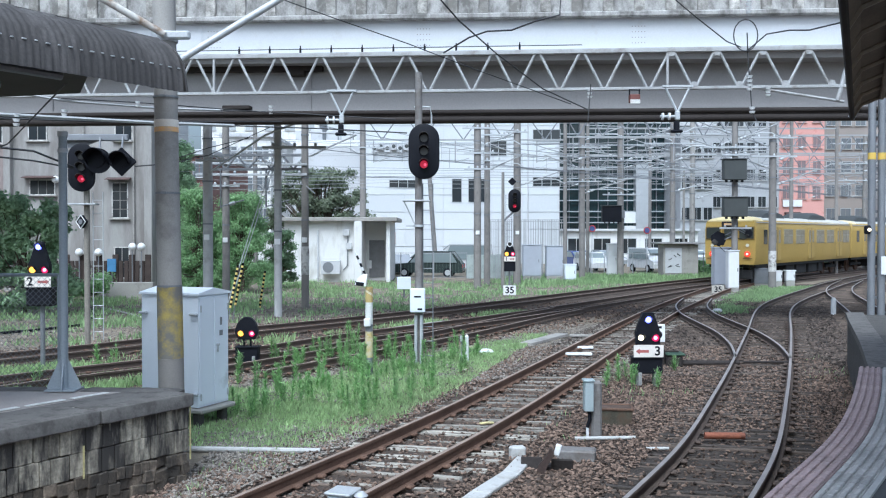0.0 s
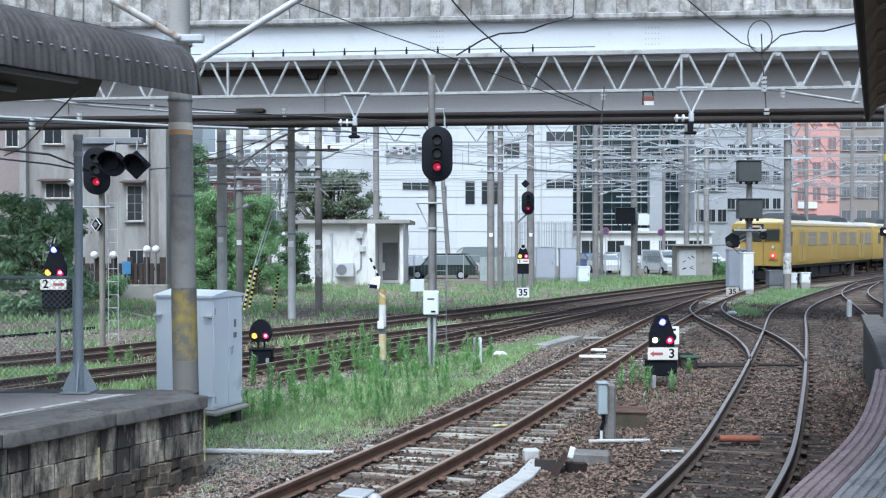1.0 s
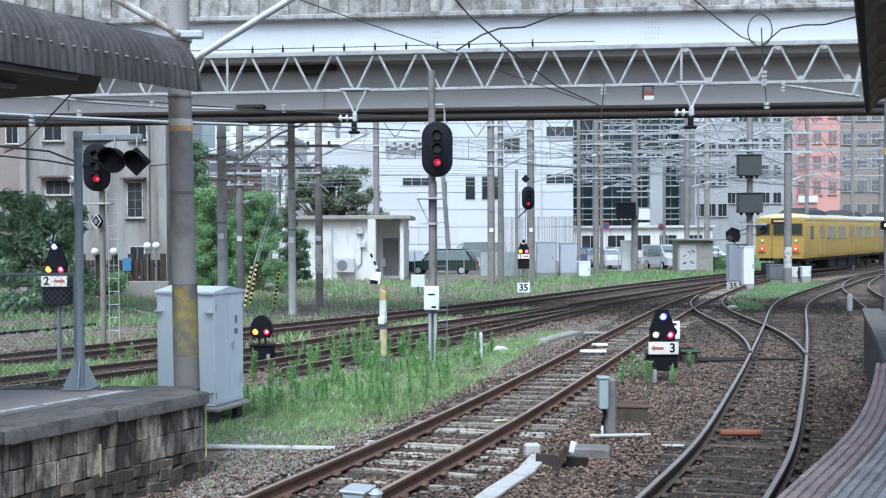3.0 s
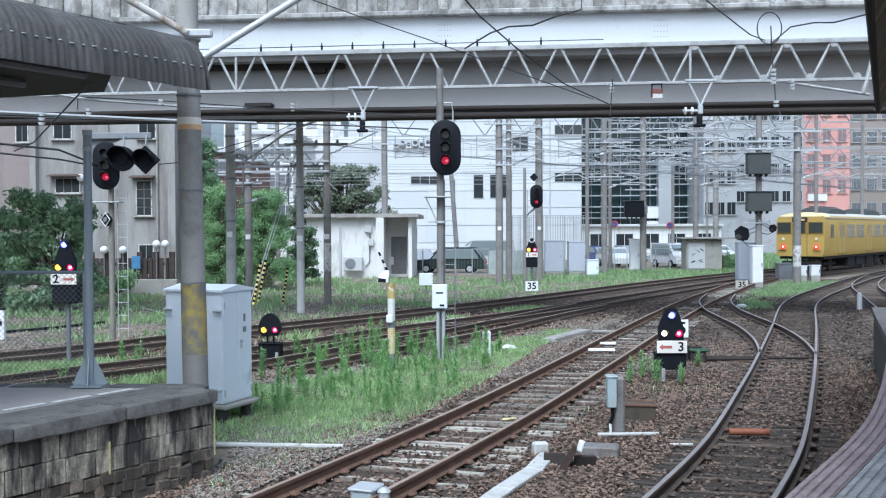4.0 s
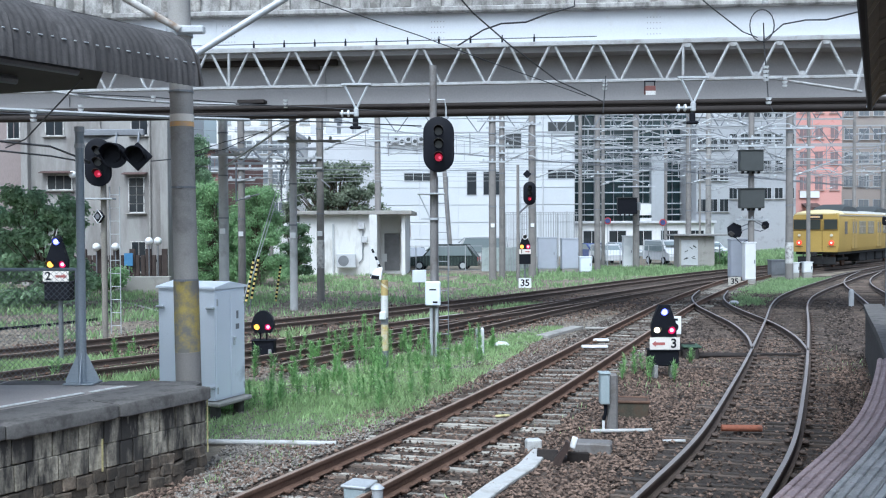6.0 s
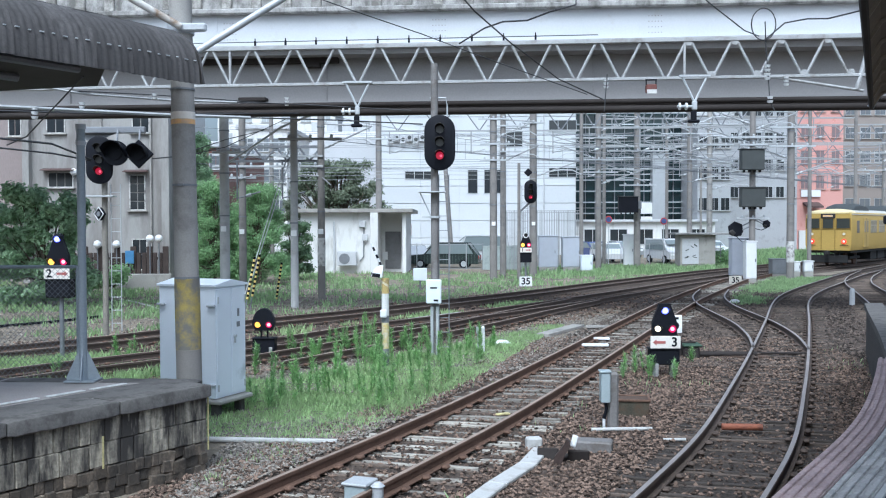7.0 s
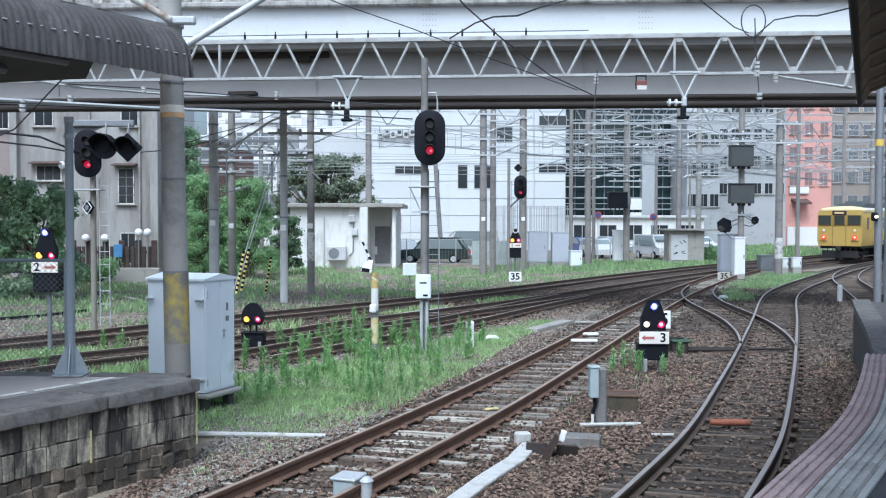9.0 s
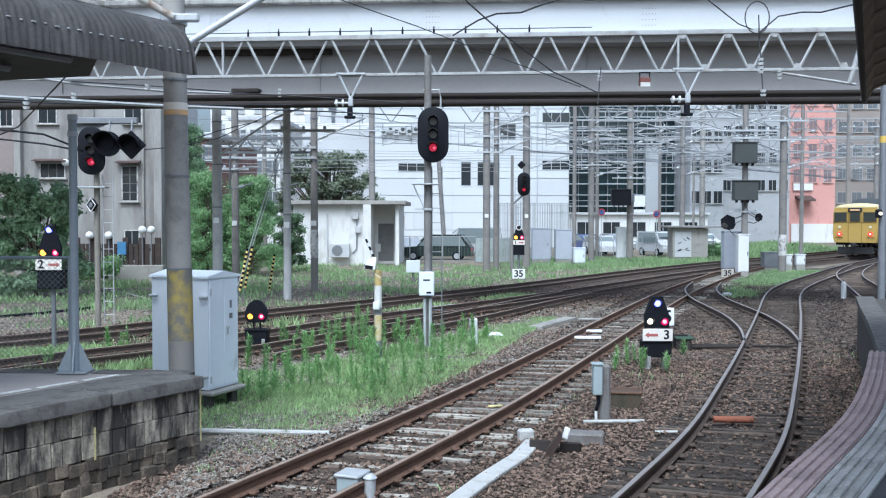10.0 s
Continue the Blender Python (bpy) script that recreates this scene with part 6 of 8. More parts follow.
def cantilever(x, y, z, reach, label):
    """Tubular arm holding the contact wire, with a white insulator and curved steady arm."""
    t = thing("cantilever_arm", label, "cantilever", pose(x, y, z), group="cantilever arms")
    part("tube", Shape().rod((0, 0, 0), (reach, 0, 0.9), 0.035, n=8), M_GALV_MID, t)
    part("tube", Shape().rod((0, 0, 1.0), (reach, 0, 0.9), 0.03, n=8), M_GALV_MID, t)
    part("steady_arm", Shape().tube([(reach * 0.35, 0, 0.3), (reach * 0.6, 0, 0.42), (reach * 0.85, 0, 0.4), (reach * 1.05, 0, 0.15)], 0.028, 6), M_GALV, t)
    for k in (0.12, 0.2):
        part("insulator", Shape().rod((reach * k, 0, 0.9 * k), (reach * (k + 0.05), 0, 0.9 * (k + 0.05)), 0.065, n=10), M_GALV, t)
    return t


for x, y, z, r, in ((17.351, 50.0, 6.073, -2.6), (17.351, 50.0, 5.18, 2.4), (14.743, 48.0, 7.65, -2.4), (14.743, 48.0, 7.364, 2.2), (15.95, 66.0, 5.596, 3.2), (11.588, 62.0, 7.632, -3), (11.588, 62.0, 6.894, 3), (18.375, 70.0, 6.192, 3.4),
                     (4.211, 54.0, 5.382, 2.6), (8.786, 60.0, 8.543, 2.6), (35.524, 80.0, 5.745, 3.5), (17.814, 58.0, 9.555, 3.2), (15.95, 66.0, 9.525, 3.2), (15.95, 66.0, 7.561, -3.2), (17.351, 50.0, 8.602, 2.6), (35.524, 80.0, 8.126, -3.4), (8.786, 60.0, 6.757, -2.4), (18.375, 70.0, 9.525, -3), (-5.374, 37.0, 5.623, 2.0), (1.815, 50.0, 7.204, 2.2),
                     (8.786, 60.0, 7.4, -3), (8.786, 60.0, 5.2, 2.8), (11.588, 62.0, 5.9, -2.6), (11.588, 62.0, 8.6, 3.2), (15.95, 66.0, 6.6, 3.0), (15.95, 66.0, 8.4, -3), (18.375, 70.0, 7.4, -3.2), (18.375, 70.0, 5.2, 3.2), (14.743, 48.0, 6.7, -2.6), (17.351, 50.0, 7.2, -2.6), (35.524, 80.0, 6.8, -3.4), (24.089, 95.0, 6.2, 3.5), (4.211, 54.0, 7.2, -2.4), (2.461, 53.0, 6.2, 2.0)):
    cantilever(x, y, z, r, "steel cantilever arm holding a contact wire")


def hanging_insulator(x, y, z, label):
    t = thing("hanging_insulator", label, "insulator", pose(x, y, z), group="hanging insulators")
    part("bracket", Shape().rod((-0.3, 0, 0), (0, 0, -0.62), 0.03, n=6).rod((0.3, 0, 0), (0, 0, -0.62), 0.03, n=6).box((0, 0, 0.02), (0.75, 0.1, 0.05)).box((0, 0, -0.7), (0.12, 0.1, 0.22), ch=0.02), M_GALV, t)
    part("rod", Shape().rod((-0.42, 0, -0.72), (0, 0, -0.72), 0.03, n=8), M_GALV, t)
    for k in range(2):
        part("insulator", Shape().rod((-0.38 + k * 0.16, 0, -0.72), (-0.34 + k * 0.16, 0, -0.72), 0.09, n=12), M_WHITE, t)
    part("clamp", Shape().box((-0.02, 0, -0.95), (0.14, 0.1, 0.25), ch=0.03).box((-0.02, 0, -1.08), (0.3, 0.12, 0.08), ch=0.03), M_BLACK, t)


hanging_insulator(-2.578, 24.2, 6.28, "galvanised bracket with white insulator under the truss")
hanging_insulator(5.742, 23.3, 6.256, "galvanised bracket with insulator under the truss beam")
for x, y, z, n in ((6.577, 20.5, 7.714, 4), (6.601, 20.5, 6.067, 4), (6.663, 20.5, 5.396, 2), (3.661, 23.75, 6.283, 3), (7.988, 23.38, 6.268, 3), (-8.761, 22.0, 5.531, 3), (-4.886, 27.0, 6.298, 3), (-7.7, 24.0, 6.007, 2), (-8.30, 18.5, 4.985, 3)):
    s = Shape()
    for k in range(n):
        s.rod((0, 0, -k * 0.09), (0, 0, -k * 0.09 - 0.05), 0.07, 0.05, n=10)
    thing("insulator", "white ribbed insulator on an overhead wire", "insulator", pose(x, y, z), s, M_WHITE, group="line insulators")
t = thing("hanging_lamp", "dull red box lamp hung from the truss", "lamp", pose(4.748, 23.6, 6.232))
part("hanger", Shape().rod((-0.12, 0, 0), (-0.12, 0, -0.25), 0.015, n=6).rod((0.12, 0, 0), (0.12, 0, -0.25), 0.015, n=6).box((0, 0, 0), (0.28, 0.05, 0.03)), M_BLACK, t)
part("box", Shape().box((0, 0, -0.22), (0.26, 0.2, 0.2), ch=0.02), mat("dull_red_lamp_paint", (0.16, 0.06, 0.05), 0.6), t)
part("label_plate", Shape().box((0, -0.105, -0.3), (0.24, 0.01, 0.1)), M_WHITE_WORN, t)


# ---- buildings ----
def window(parent, x, z, w, h, y=0.0, frame_mat=None, bars=(1, 1), sill=True, glass_mat=None):
    """A window set into the wall's face at y: frame, panes and sill."""
    fm = frame_mat or M_GALV
    win = part("window", Shape().box((0, 0, h / 2), (w + 0.1, 0.05, 0.05)).box((0, 0, -h / 2), (w + 0.1, 0.05, 0.05)).box((-w / 2, 0, 0), (0.05, 0.05, h)).box((w / 2, 0, 0), (0.05, 0.05, h)), fm, parent, at=pose(x, y - 0.03, z))
    for i in range(bars[0]):
        for j in range(bars[1]):
            pw, ph = w / bars[0], h / bars[1]
            part("pane", Shape().box((-w / 2 + pw * (i + 0.5), 0.01, -h / 2 + ph * (j + 0.5)), (pw - 0.05, 0.02, ph - 0.05)), glass_mat or M_GLASS, win)
    if sill:
        part("sill", Shape().box((0, -0.06, -h / 2 - 0.06), (w + 0.25, 0.18, 0.06), ch=0.01), M_CONC, win)
    return win


M_STUCCO = mat("grey_stucco", (0.37, 0.36, 0.345), 0.9, var=0.12, scale=0.5, fine=18, bump=0.2, dirt=(0.22, 0.205, 0.195), dirt_amount=0.48, dirt_scale=0.5, stretch=(1.5, 1.5, 0.3))
M_STUCCO_PINK = mat("pinkish_stucco", (0.31, 0.26, 0.25), 0.9, var=0.15, scale=0.5, fine=18, bump=0.2, dirt=(0.2, 0.175, 0.17), dirt_amount=0.3, dirt_scale=0.5, stretch=(1.5, 1.5, 0.3))
M_RENDER = mat("white_render", (0.74, 0.74, 0.73), 0.85, var=0.06, scale=0.8, fine=20, bump=0.1, dirt=(0.5, 0.49, 0.46), dirt_amount=0.22, dirt_scale=0.8, stretch=(1.5, 1.5, 0.4))
M_PANEL = mat("white_wall_panel", (0.61, 0.635, 0.66), 0.55, var=0.05, scale=0.3, fine=8, bump=0.03, random_tint=0.04)
M_PANEL_GREY = mat("grey_wall_panel", (0.42, 0.44, 0.46), 0.55, var=0.06, random_tint=0.05)
M_TEAL = glass("teal_curtain_glass", (0.02, 0.045, 0.05), 0.12)
# Salmon paled; the distance haze is mixed into this colour.
M_SALMON = mat("salmon_render", (0.64, 0.345, 0.305), 0.85, var=0.08, scale=0.3, fine=10, dirt=(0.5, 0.2, 0.16), dirt_amount=0.15)
M_BROWN_WALL = mat("brown_grey_render", (0.31, 0.275, 0.25), 0.85, var=0.1, scale=0.3, fine=10)
M_PALE = mat("pale_grey_render", (0.55, 0.56, 0.58), 0.8, var=0.08, scale=0.3, fine=10, dirt=(0.4, 0.4, 0.4), dirt_amount=0.15)
M_MIDGREY = mat("mid_grey_render", (0.40, 0.41, 0.43), 0.8, var=0.1, scale=0.3, fine=10, dirt=(0.25, 0.25, 0.25), dirt_amount=0.2)
M_DARK_WOOD = mat("dark_fence_wood", (0.055, 0.04, 0.035), 0.8, var=0.3)
M_BRICK_RED = mat("red_brown_brick", (0.23, 0.13, 0.11), 0.85, var=0.3, scale=2, fine=20)
M_TILE_ROOF = mat("brown_roof_tile", (0.10, 0.065, 0.06), 0.8, var=0.25)


def stucco_house():
    y = 48.0
    h = thing("house", "old grey stucco house with stained walls and small windows", "house", pose(0, y, GROUND_Z))
    x0, xm, x1 = -29.829, -21.886, -14.629
    k = 0.22
    top = 10.5
    part("wall", Shape().box(((x0 + xm) / 2, 2.05, top / 2), (xm - x0, 3.5, top)), M_STUCCO_PINK, h, "pinkish stained wall")
    part("wall", Shape().box(((xm + x1) / 2, 1.75, top / 2), (x1 - xm, 3.5, top)), M_STUCCO, h)
    part("pilaster", Shape().box((xm, -0.1, top / 2), (0.35, 0.5, top), ch=0.02), M_STUCCO, h)
    part("pilaster", Shape().box((x1 - 0.2, -0.08, top / 2), (0.4, 0.4, top), ch=0.02), M_STUCCO, h)
    part("roof", Shape().box(((x0 + x1) / 2, 1.8, top + 0.15), (x1 - x0 + 0.8, 4.4, 0.3), ch=0.05), M_CONC_DARK, h)
    for wx, wz, w, hh, b in ((-16.314, 4.364 + k, 0.771, 1.771, (2, 4)), (-16.114, 7.821 + k, 0.857, 0.857, (2, 1)), (-20.457, 7.821 + k, 0.914, 0.857, (2, 1)),
                             (-16.229, 1.221 + k, 0.743, 1.543, (2, 2)), (-22.686, 7.764 + k, 0.629, 0.971, (2, 1)), (-20.229, 5.021 + k, 1.257, 0.743, (3, 1))):
        window(h, wx, wz, w, hh, 0.0 if wx > xm else 0.3, M_WHITE_WORN, b)
    for wx, wz, w in ((-16.343, 5.421 + k, 1.2), (-20.286, 5.507 + k, 1.7)):
        part("awning", Shape().prism([(0.05, 0.14), (-0.55, 0.0), (-0.55, -0.04), (0.05, 0.04)], wx - w / 2, wx + w / 2, axis="x").moved(pose(0, 0.1, wz)), M_TILE_ROOF, h)
    part("drainpipe", Shape().rod((-15.6, -0.1, 0), (-15.6, -0.1, top), 0.05, n=8), M_POLE, h)
    part("drainpipe", Shape().rod((-18.114, -0.1, 0), (-18.114, -0.1, top), 0.04, n=8), M_POLE, h)
    return h


stucco_house()


def dark_fence():
    y = 45.5
    f = thing("wooden_fence", "dark brown wooden fence with stout posts", "fence")
    x0, x1 = -19.608, -14.138
    n = 22
    for i in range(n):
        x = x0 + (x1 - x0) * i / (n - 1)
        tall = i % 3 == 0
        part("post" if tall else "board", Shape().box((x, y, GROUND_Z + (0.95 if tall else 0.8)), (0.28 if tall else 0.2, 0.1, 1.9 if tall else 1.6), ch=0.02), M_DARK_WOOD, f)
    part("rail", Shape().box(((x0 + x1) / 2, y + 0.08, 1.1), (x1 - x0, 0.06, 0.12)), M_DARK_WOOD, f)
    w = thing("low_wall", "low pale concrete wall at the yard edge", "wall", kind="structure")
    part("core", Shape().box((-14.05, 42, GROUND_Z + 0.35), (2.5, 0.3, 0.8), ch=0.02), M_CONC, w)
    s = thing("notice_board", "small blue notice board on the fence", "sign", pose(-15.82, 45.3, 1.17))
    part("board", Shape().box((0, 0, 0), (0.42, 0.04, 0.62), ch=0.01), mat("blue_board", (0.08, 0.22, 0.42), 0.5), s)
    part("post", Shape().rod((0, 0.05, -1.45), (0, 0.05, 0.3), 0.03, n=8), M_GALV_DARK, s)
    for x, y_, z in ((-14.83, 45.3, 2.057), (-14.399, 45.3, 2.057), (-17.365, 45.3, 1.787), (-16.448, 45.3, 1.787), (-19.498, 47.82, 5.411), (-18.659, 45.3, 1.976)):
        g = thing("globe_lamp", "white globe lamp on a dark stem", "lamp", pose(x, y_, z), group="globe lamps")
        rings = [[(0.19 * math.sin(b) * math.cos(a), 0.19 * math.sin(b) * math.sin(a), 0.19 * math.cos(b)) for a in [2 * math.pi * i / 14 for i in range(14)]] for b in [0.05 + (math.pi - 0.1) * j / 8 for j in range(9)]]
        part("globe", Shape().loft(rings), M_WHITE, g)
        part("stem", Shape().rod((0, 0, -0.19), (0, 0, -z + GROUND_Z if z < 3 else -0.3), 0.03, n=8), M_GALV_DARK, g)


dark_fence()


def hut():
    y = 57.0
    h = thing("hut", "white rendered trackside hut with flat roof and door recess", "hut", pose(0, y, GROUND_Z))
    top = 3.43 + 0.22
    xa, xb, xc, xd = -9.534, -5.293, -4.818, -3.393
    part("wall", Shape().box(((xa + xb) / 2, 3, top / 2), (xb - xa, 6, top)), M_RENDER, h)
    part("pilaster", Shape().box(((xb + xc) / 2, 2.7, top / 2), (xc - xb, 6.6, top), ch=0.02), M_RENDER, h)
    part("wall", Shape().box(((xc + xd) / 2, 4.0, top / 2), (xd - xc, 4, top)), M_RENDER, h, "recessed wall in shade")
    part("wing_wall", Shape().box((xd + 0.1, 3, top / 2), (0.22, 6, top)), M_RENDER, h)
    part("roof", Shape().box(((xa + xd) / 2 + 0.2, 3, top + 0.12), (xd - xa + 0.9, 7, 0.24), ch=0.03), M_CONC, h)
    part("door", Shape().box(((xc + xd) / 2, 1.98, 1.35), (0.95, 0.05, 2.3), ch=0.01), mat("grey_door_paint", (0.2, 0.2, 0.21), 0.6), h, "grey steel door")
    ac = part("air_conditioner", Shape().box((0, 0, 0), (1.15, 0.4, 0.85), ch=0.04), M_PALE, h, "outdoor air conditioner unit", at=pose(-6.684, -0.35, 0.682 + 0.22))
    part("grille", Shape().loft([ring_of(0.32, 20, -0.22), ring_of(0.32, 20, -0.2)]).moved(pose(-0.15, 0, 0)), M_GALV_DARK, ac)
    part("conduit", Shape().rod((-7.498, -0.08, 0.2), (-7.498, -0.08, 2.887 + 0.22), 0.06, n=8), M_PALE, h)
    part("conduit", Shape().tube([(-5.971, -0.08, 0.513 + 0.22), (-5.734, -0.08, 0.784 + 0.22), (-5.7, -0.08, 2.82 + 0.22)], 0.04, 6), M_GALV_DARK, h)
    part("meter_box", Shape().box((-5.802, -0.12, 2.752 + 0.22), (0.4, 0.22, 0.4), ch=0.03), M_PALE, h)
    part("meter_box", Shape().box((-5.632, -0.12, 1.938 + 0.22), (0.35, 0.2, 0.4), ch=0.03), M_PALE, h)
    part("notice", Shape().box((-4.58, 1.9, 0.784 + 0.22), (0.3, 0.02, 0.5)), M_WHITE, h)
    return h


hut()


def panel_building():
    """White panelled office block; its wall panels are pieces over a dark joint layer."""
    y = 92.0
    b = thing("office_building", "white panel-clad office building with few dark windows", "building", pose(0, y, GROUND_Z))
    x0, x1 = -7.448, 11.281
    top = 26.0
    part("core", Shape().box(((x0 + x1) / 2, 10.2, top / 2), (x1 - x0 - 0.1, 20, top)), M_PALE, b)
    cols, ph = 5, 1.67
    pw = (x1 - x0) / cols
    me = Shape().box((0, 0, 0), (pw - 0.012, 0.2, ph - 0.05), ch=0.008).mesh("wall_panel", [M_PANEL])
    for j in range(int(top / ph)):
        for i in range(cols):
            piece("wall_panel", me, b, pose(x0 + pw * (i + 0.5), 0.1, ph * (j + 0.5)))
    for x, z, w, h, bars in ((-3.86, 7.74, 2.68, 0.77, (3, 1)), (1.34, 7.11, 0.93, 2.25, (1, 1)), (3.50, 7.11, 2.08, 2.25, (2, 1)), (10.02, 7.96, 2.63, 0.88, (3, 1)), (10.02, 12.45, 2.63, 1.10, (3, 1)), (5.37, 11.19, 1.53, 1.42, (2, 1))):
        window(b, x, z, w, h, 0.0, M_PANEL_GREY, bars, sill=False)
    part("downpipe", Shape().rod((8.214, -0.08, 0), (8.214, -0.08, top), 0.07, n=8), M_PALE, b)
    c = thing("office_building", "low white building with rooftop equipment", "building", pose(0, 98, GROUND_Z))
    part("wall", Shape().box((-11.317, 5, 12.158 / 2), (8.75, 10, 12.158)), M_PALE, c)
    part("parapet", Shape().box((-11.317, 0.1, 12.275), (8.867, 0.3, 0.6)), M_WHITE, c)
    for i in range(5):
        part("rooftop_unit", Shape().box((-14.817 + i * 1.6, 2, 12.567 + 0.6), (1.2, 1, 1.1 + 0.3 * (i % 2)), ch=0.05), M_PALE, c)
    for i in range(6):
        u = thing("air_conditioner", "pale air conditioner unit on a wall rack", "air conditioner", pose(-6.608 + i * 0.62, 91.76, 10.938 + (0.2 if i % 2 else 0)), group="wall air conditioners")
        part("case", Shape().box((0, 0, 0), (0.52, 0.5, 0.75), ch=0.03), M_PALE, u)
        part("grille", disc(0.19, -0.27, -0.24, (0, 0, 0), 12), M_BOX, u)


panel_building()


def glass_tower():
    y = 105.0
    b = thing("tower_block", "dark teal glass tower with white balcony slabs", "building", pose(0, y, GROUND_Z))
    x0, x1 = 12.875, 25.75
    top = 34
    part("core", Shape().box(((x0 + x1) / 2, 8.3, top / 2), (x1 - x0, 16, top)), M_TEAL, b, "dark teal curtain glass")
    step = 1.219
    slab = Shape().box((0, 0, 0), (x1 - x0 + 0.1, 0.5, 0.12), ch=0.02).mesh("balcony_slab", [M_GALV])
    rail = Shape().box((0, 0, 0), (x1 - x0, 0.05, 0.06)).mesh("handrail", [M_GALV])
    for j in range(int(top / step)):
        piece("balcony_slab", slab, b, pose((x0 + x1) / 2, -0.2, 0.5 + j * step))
        if j % 3 == 0:
            piece("handrail", rail, b, pose((x0 + x1) / 2, -0.4, 1.1 + j * step))
    mull = Shape().box((0, 0, top / 2), (0.08, 0.2, top)).mesh("mullion", [M_GALV_DARK])
    for i in range(13):
        piece("mullion", mull, b, pose(x0 + (x1 - x0) * i / 12, 0.1, 0))
    part("stair_core", Shape().box((21.852, -0.3, 10.698 / 2), (1.486, 1.6, 10.698)), M_PANEL_GREY, b)
    part("white_wall", Shape().box((25.938, 1, top / 2), (0.867, 3, top)), M_PANEL, b)
    for j in range(4):
        part("white_panel", Shape().box((20.676 + (j % 2) * 5.4, -0.9, 3.2 + (j // 2) * 1.5), (1.6, 0.1, 1.2)), M_WHITE, b)
    base = thing("shop_building", "low white building at the foot of the tower", "building", pose(0, 96, GROUND_Z))
    part("wall", Shape().box((18.629, 2, 1.6), (14.286, 4, 3.2)), M_RENDER, base)
    part("roof", Shape().box((18.629, 1.9, 3.3), (14.629, 4.6, 0.25), ch=0.03), M_PALE, base)
    for i in range(5):
        window(base, 13.486 + i * 2.6, 1.7, 1.7, 1.5, 0.0, M_GALV, (2, 1), sill=False)


glass_tower()


# Paled panes for far buildings; distance haze is put into the glass colour.
M_FAR_GLASS = glass("hazed_window_glass", (0.15, 0.165, 0.18), 0.25)
M_FAR_PINK = glass("hazed_pink_window_glass", (0.22, 0.165, 0.17), 0.3)
M_FAR_PALE = glass("hazed_pale_window_glass", (0.42, 0.45, 0.47), 0.2)


def flats(x0, x1, y, top, wall, label, cols, rows, z0, dz, ww, wh, arch=False, mats=None, frame_mat=None, pane_mat=None):
    b = thing("apartment_block", label, "building", pose(0, y, GROUND_Z))
    part("wall", Shape().box(((x0 + x1) / 2, 6, top / 2), (x1 - x0, 12, top)), wall, b)
    part("roof", Shape().box(((x0 + x1) / 2, 6, top + 0.2), (x1 - x0 + 0.5, 12.5, 0.4), ch=0.05), M_PALE, b)
    for j in range(rows):
        for i in range(cols):
            x = x0 + (x1 - x0) * (i + 0.5) / cols
            window(b, x, z0 + dz * j, ww, wh, 0.0, frame_mat or M_GALV, (2, 1), glass_mat=pane_mat or M_FAR_GLASS)
            if arch:
                part("arch_trim", Shape().prism([(ww / 2 * 1.2 * math.cos(a), wh / 2 + ww / 2 * 0.9 * math.sin(a)) for a in [math.pi * k / 8 for k in range(9)]], -0.08, 0.02, axis="y").moved(pose(x, 0, z0 + dz * j)), mats or wall, b)
    return b


o = flats(39.60, 44.93, 112, 23, M_SALMON, "salmon-orange apartment block with arched windows", 3, 5, 7.8, 3.0, 0.95, 1.5, True, M_SALMON, M_SALMON, M_FAR_PINK)
part("entrance_canopy", Shape().prism([(0, 0), (-1.6, -0.5), (-1.6, -0.7), (0, -0.3)], 40.267, 42.133, axis="x").moved(pose(0, 0, 5.317 + 0.2)), M_TILE_ROOF, o)
part("base_wall", Shape().box((42.4, -0.1, 1.1), (5.2, 0.3, 2.2)), M_RENDER, o, "white ground floor wall")
part("shop_sign", Shape().box((41.126, -0.2, 6.517), (2.267, 0.12, 0.8)), M_WHITE, o, "white sign board")
flats(48.95, 56.35, 122, 24, M_BROWN_WALL, "brown-grey apartment block with balconies", 4, 6, 5.5, 3.0, 1.3, 1.4)
flats(54.50, 71.36, 118, 15, M_PALE, "pale grey apartment block beyond the tracks", 6, 4, 4.5, 3.0, 1.4, 1.3)
flats(24.50, 27.88, 98, 14, M_MIDGREY, "grey narrow building behind poles", 3, 3, 5.0, 3.2, 0.9, 1.3, pane_mat=M_GLASS)
flats(29.91, 37.48, 106, 19, M_MIDGREY, "grey building with rows of windows", 6, 4, 6.5, 3.0, 0.9, 1.2, pane_mat=M_GLASS)
flats(-16.6, -15.2, 62, 8.0, M_BRICK_RED, "red-brown brick house behind bushes", 1, 2, 4.5, 2.6, 0.8, 1.0)
flats(-18.52, -14.48, 80, 11, M_RENDER, "white house behind the poles", 3, 3, 4.5, 2.6, 1.0, 1.1)
flats(-57.67, -38.92, 70, 10, M_STUCCO, "grey house farther along the yard", 6, 3, 3.5, 2.8, 1.2, 1.2)
flats(66.52, 99.26, 110, 16, M_BROWN_WALL, "brown apartment block along the line", 10, 4, 4.5, 3.0, 1.3, 1.3)


# Added white blocks; they fill gaps between buildings with overcast-sky brightness.
for i, (x, w, h) in enumerate(((-95, 30, 24), (-62, 26, 30), (-34, 22, 26), (-8, 24, 34), (18, 24, 30), (44, 22, 36), (68, 22, 30), (92, 24, 34), (118, 26, 26))):
    flats(x - w / 2, x + w / 2, 165 + 6 * (i % 3), h, M_PANEL if i % 2 else M_RENDER, "added white block standing in for bright overcast sky", 6, 6, 5.0, 3.6, 1.8, 1.6, pane_mat=M_FAR_PALE)


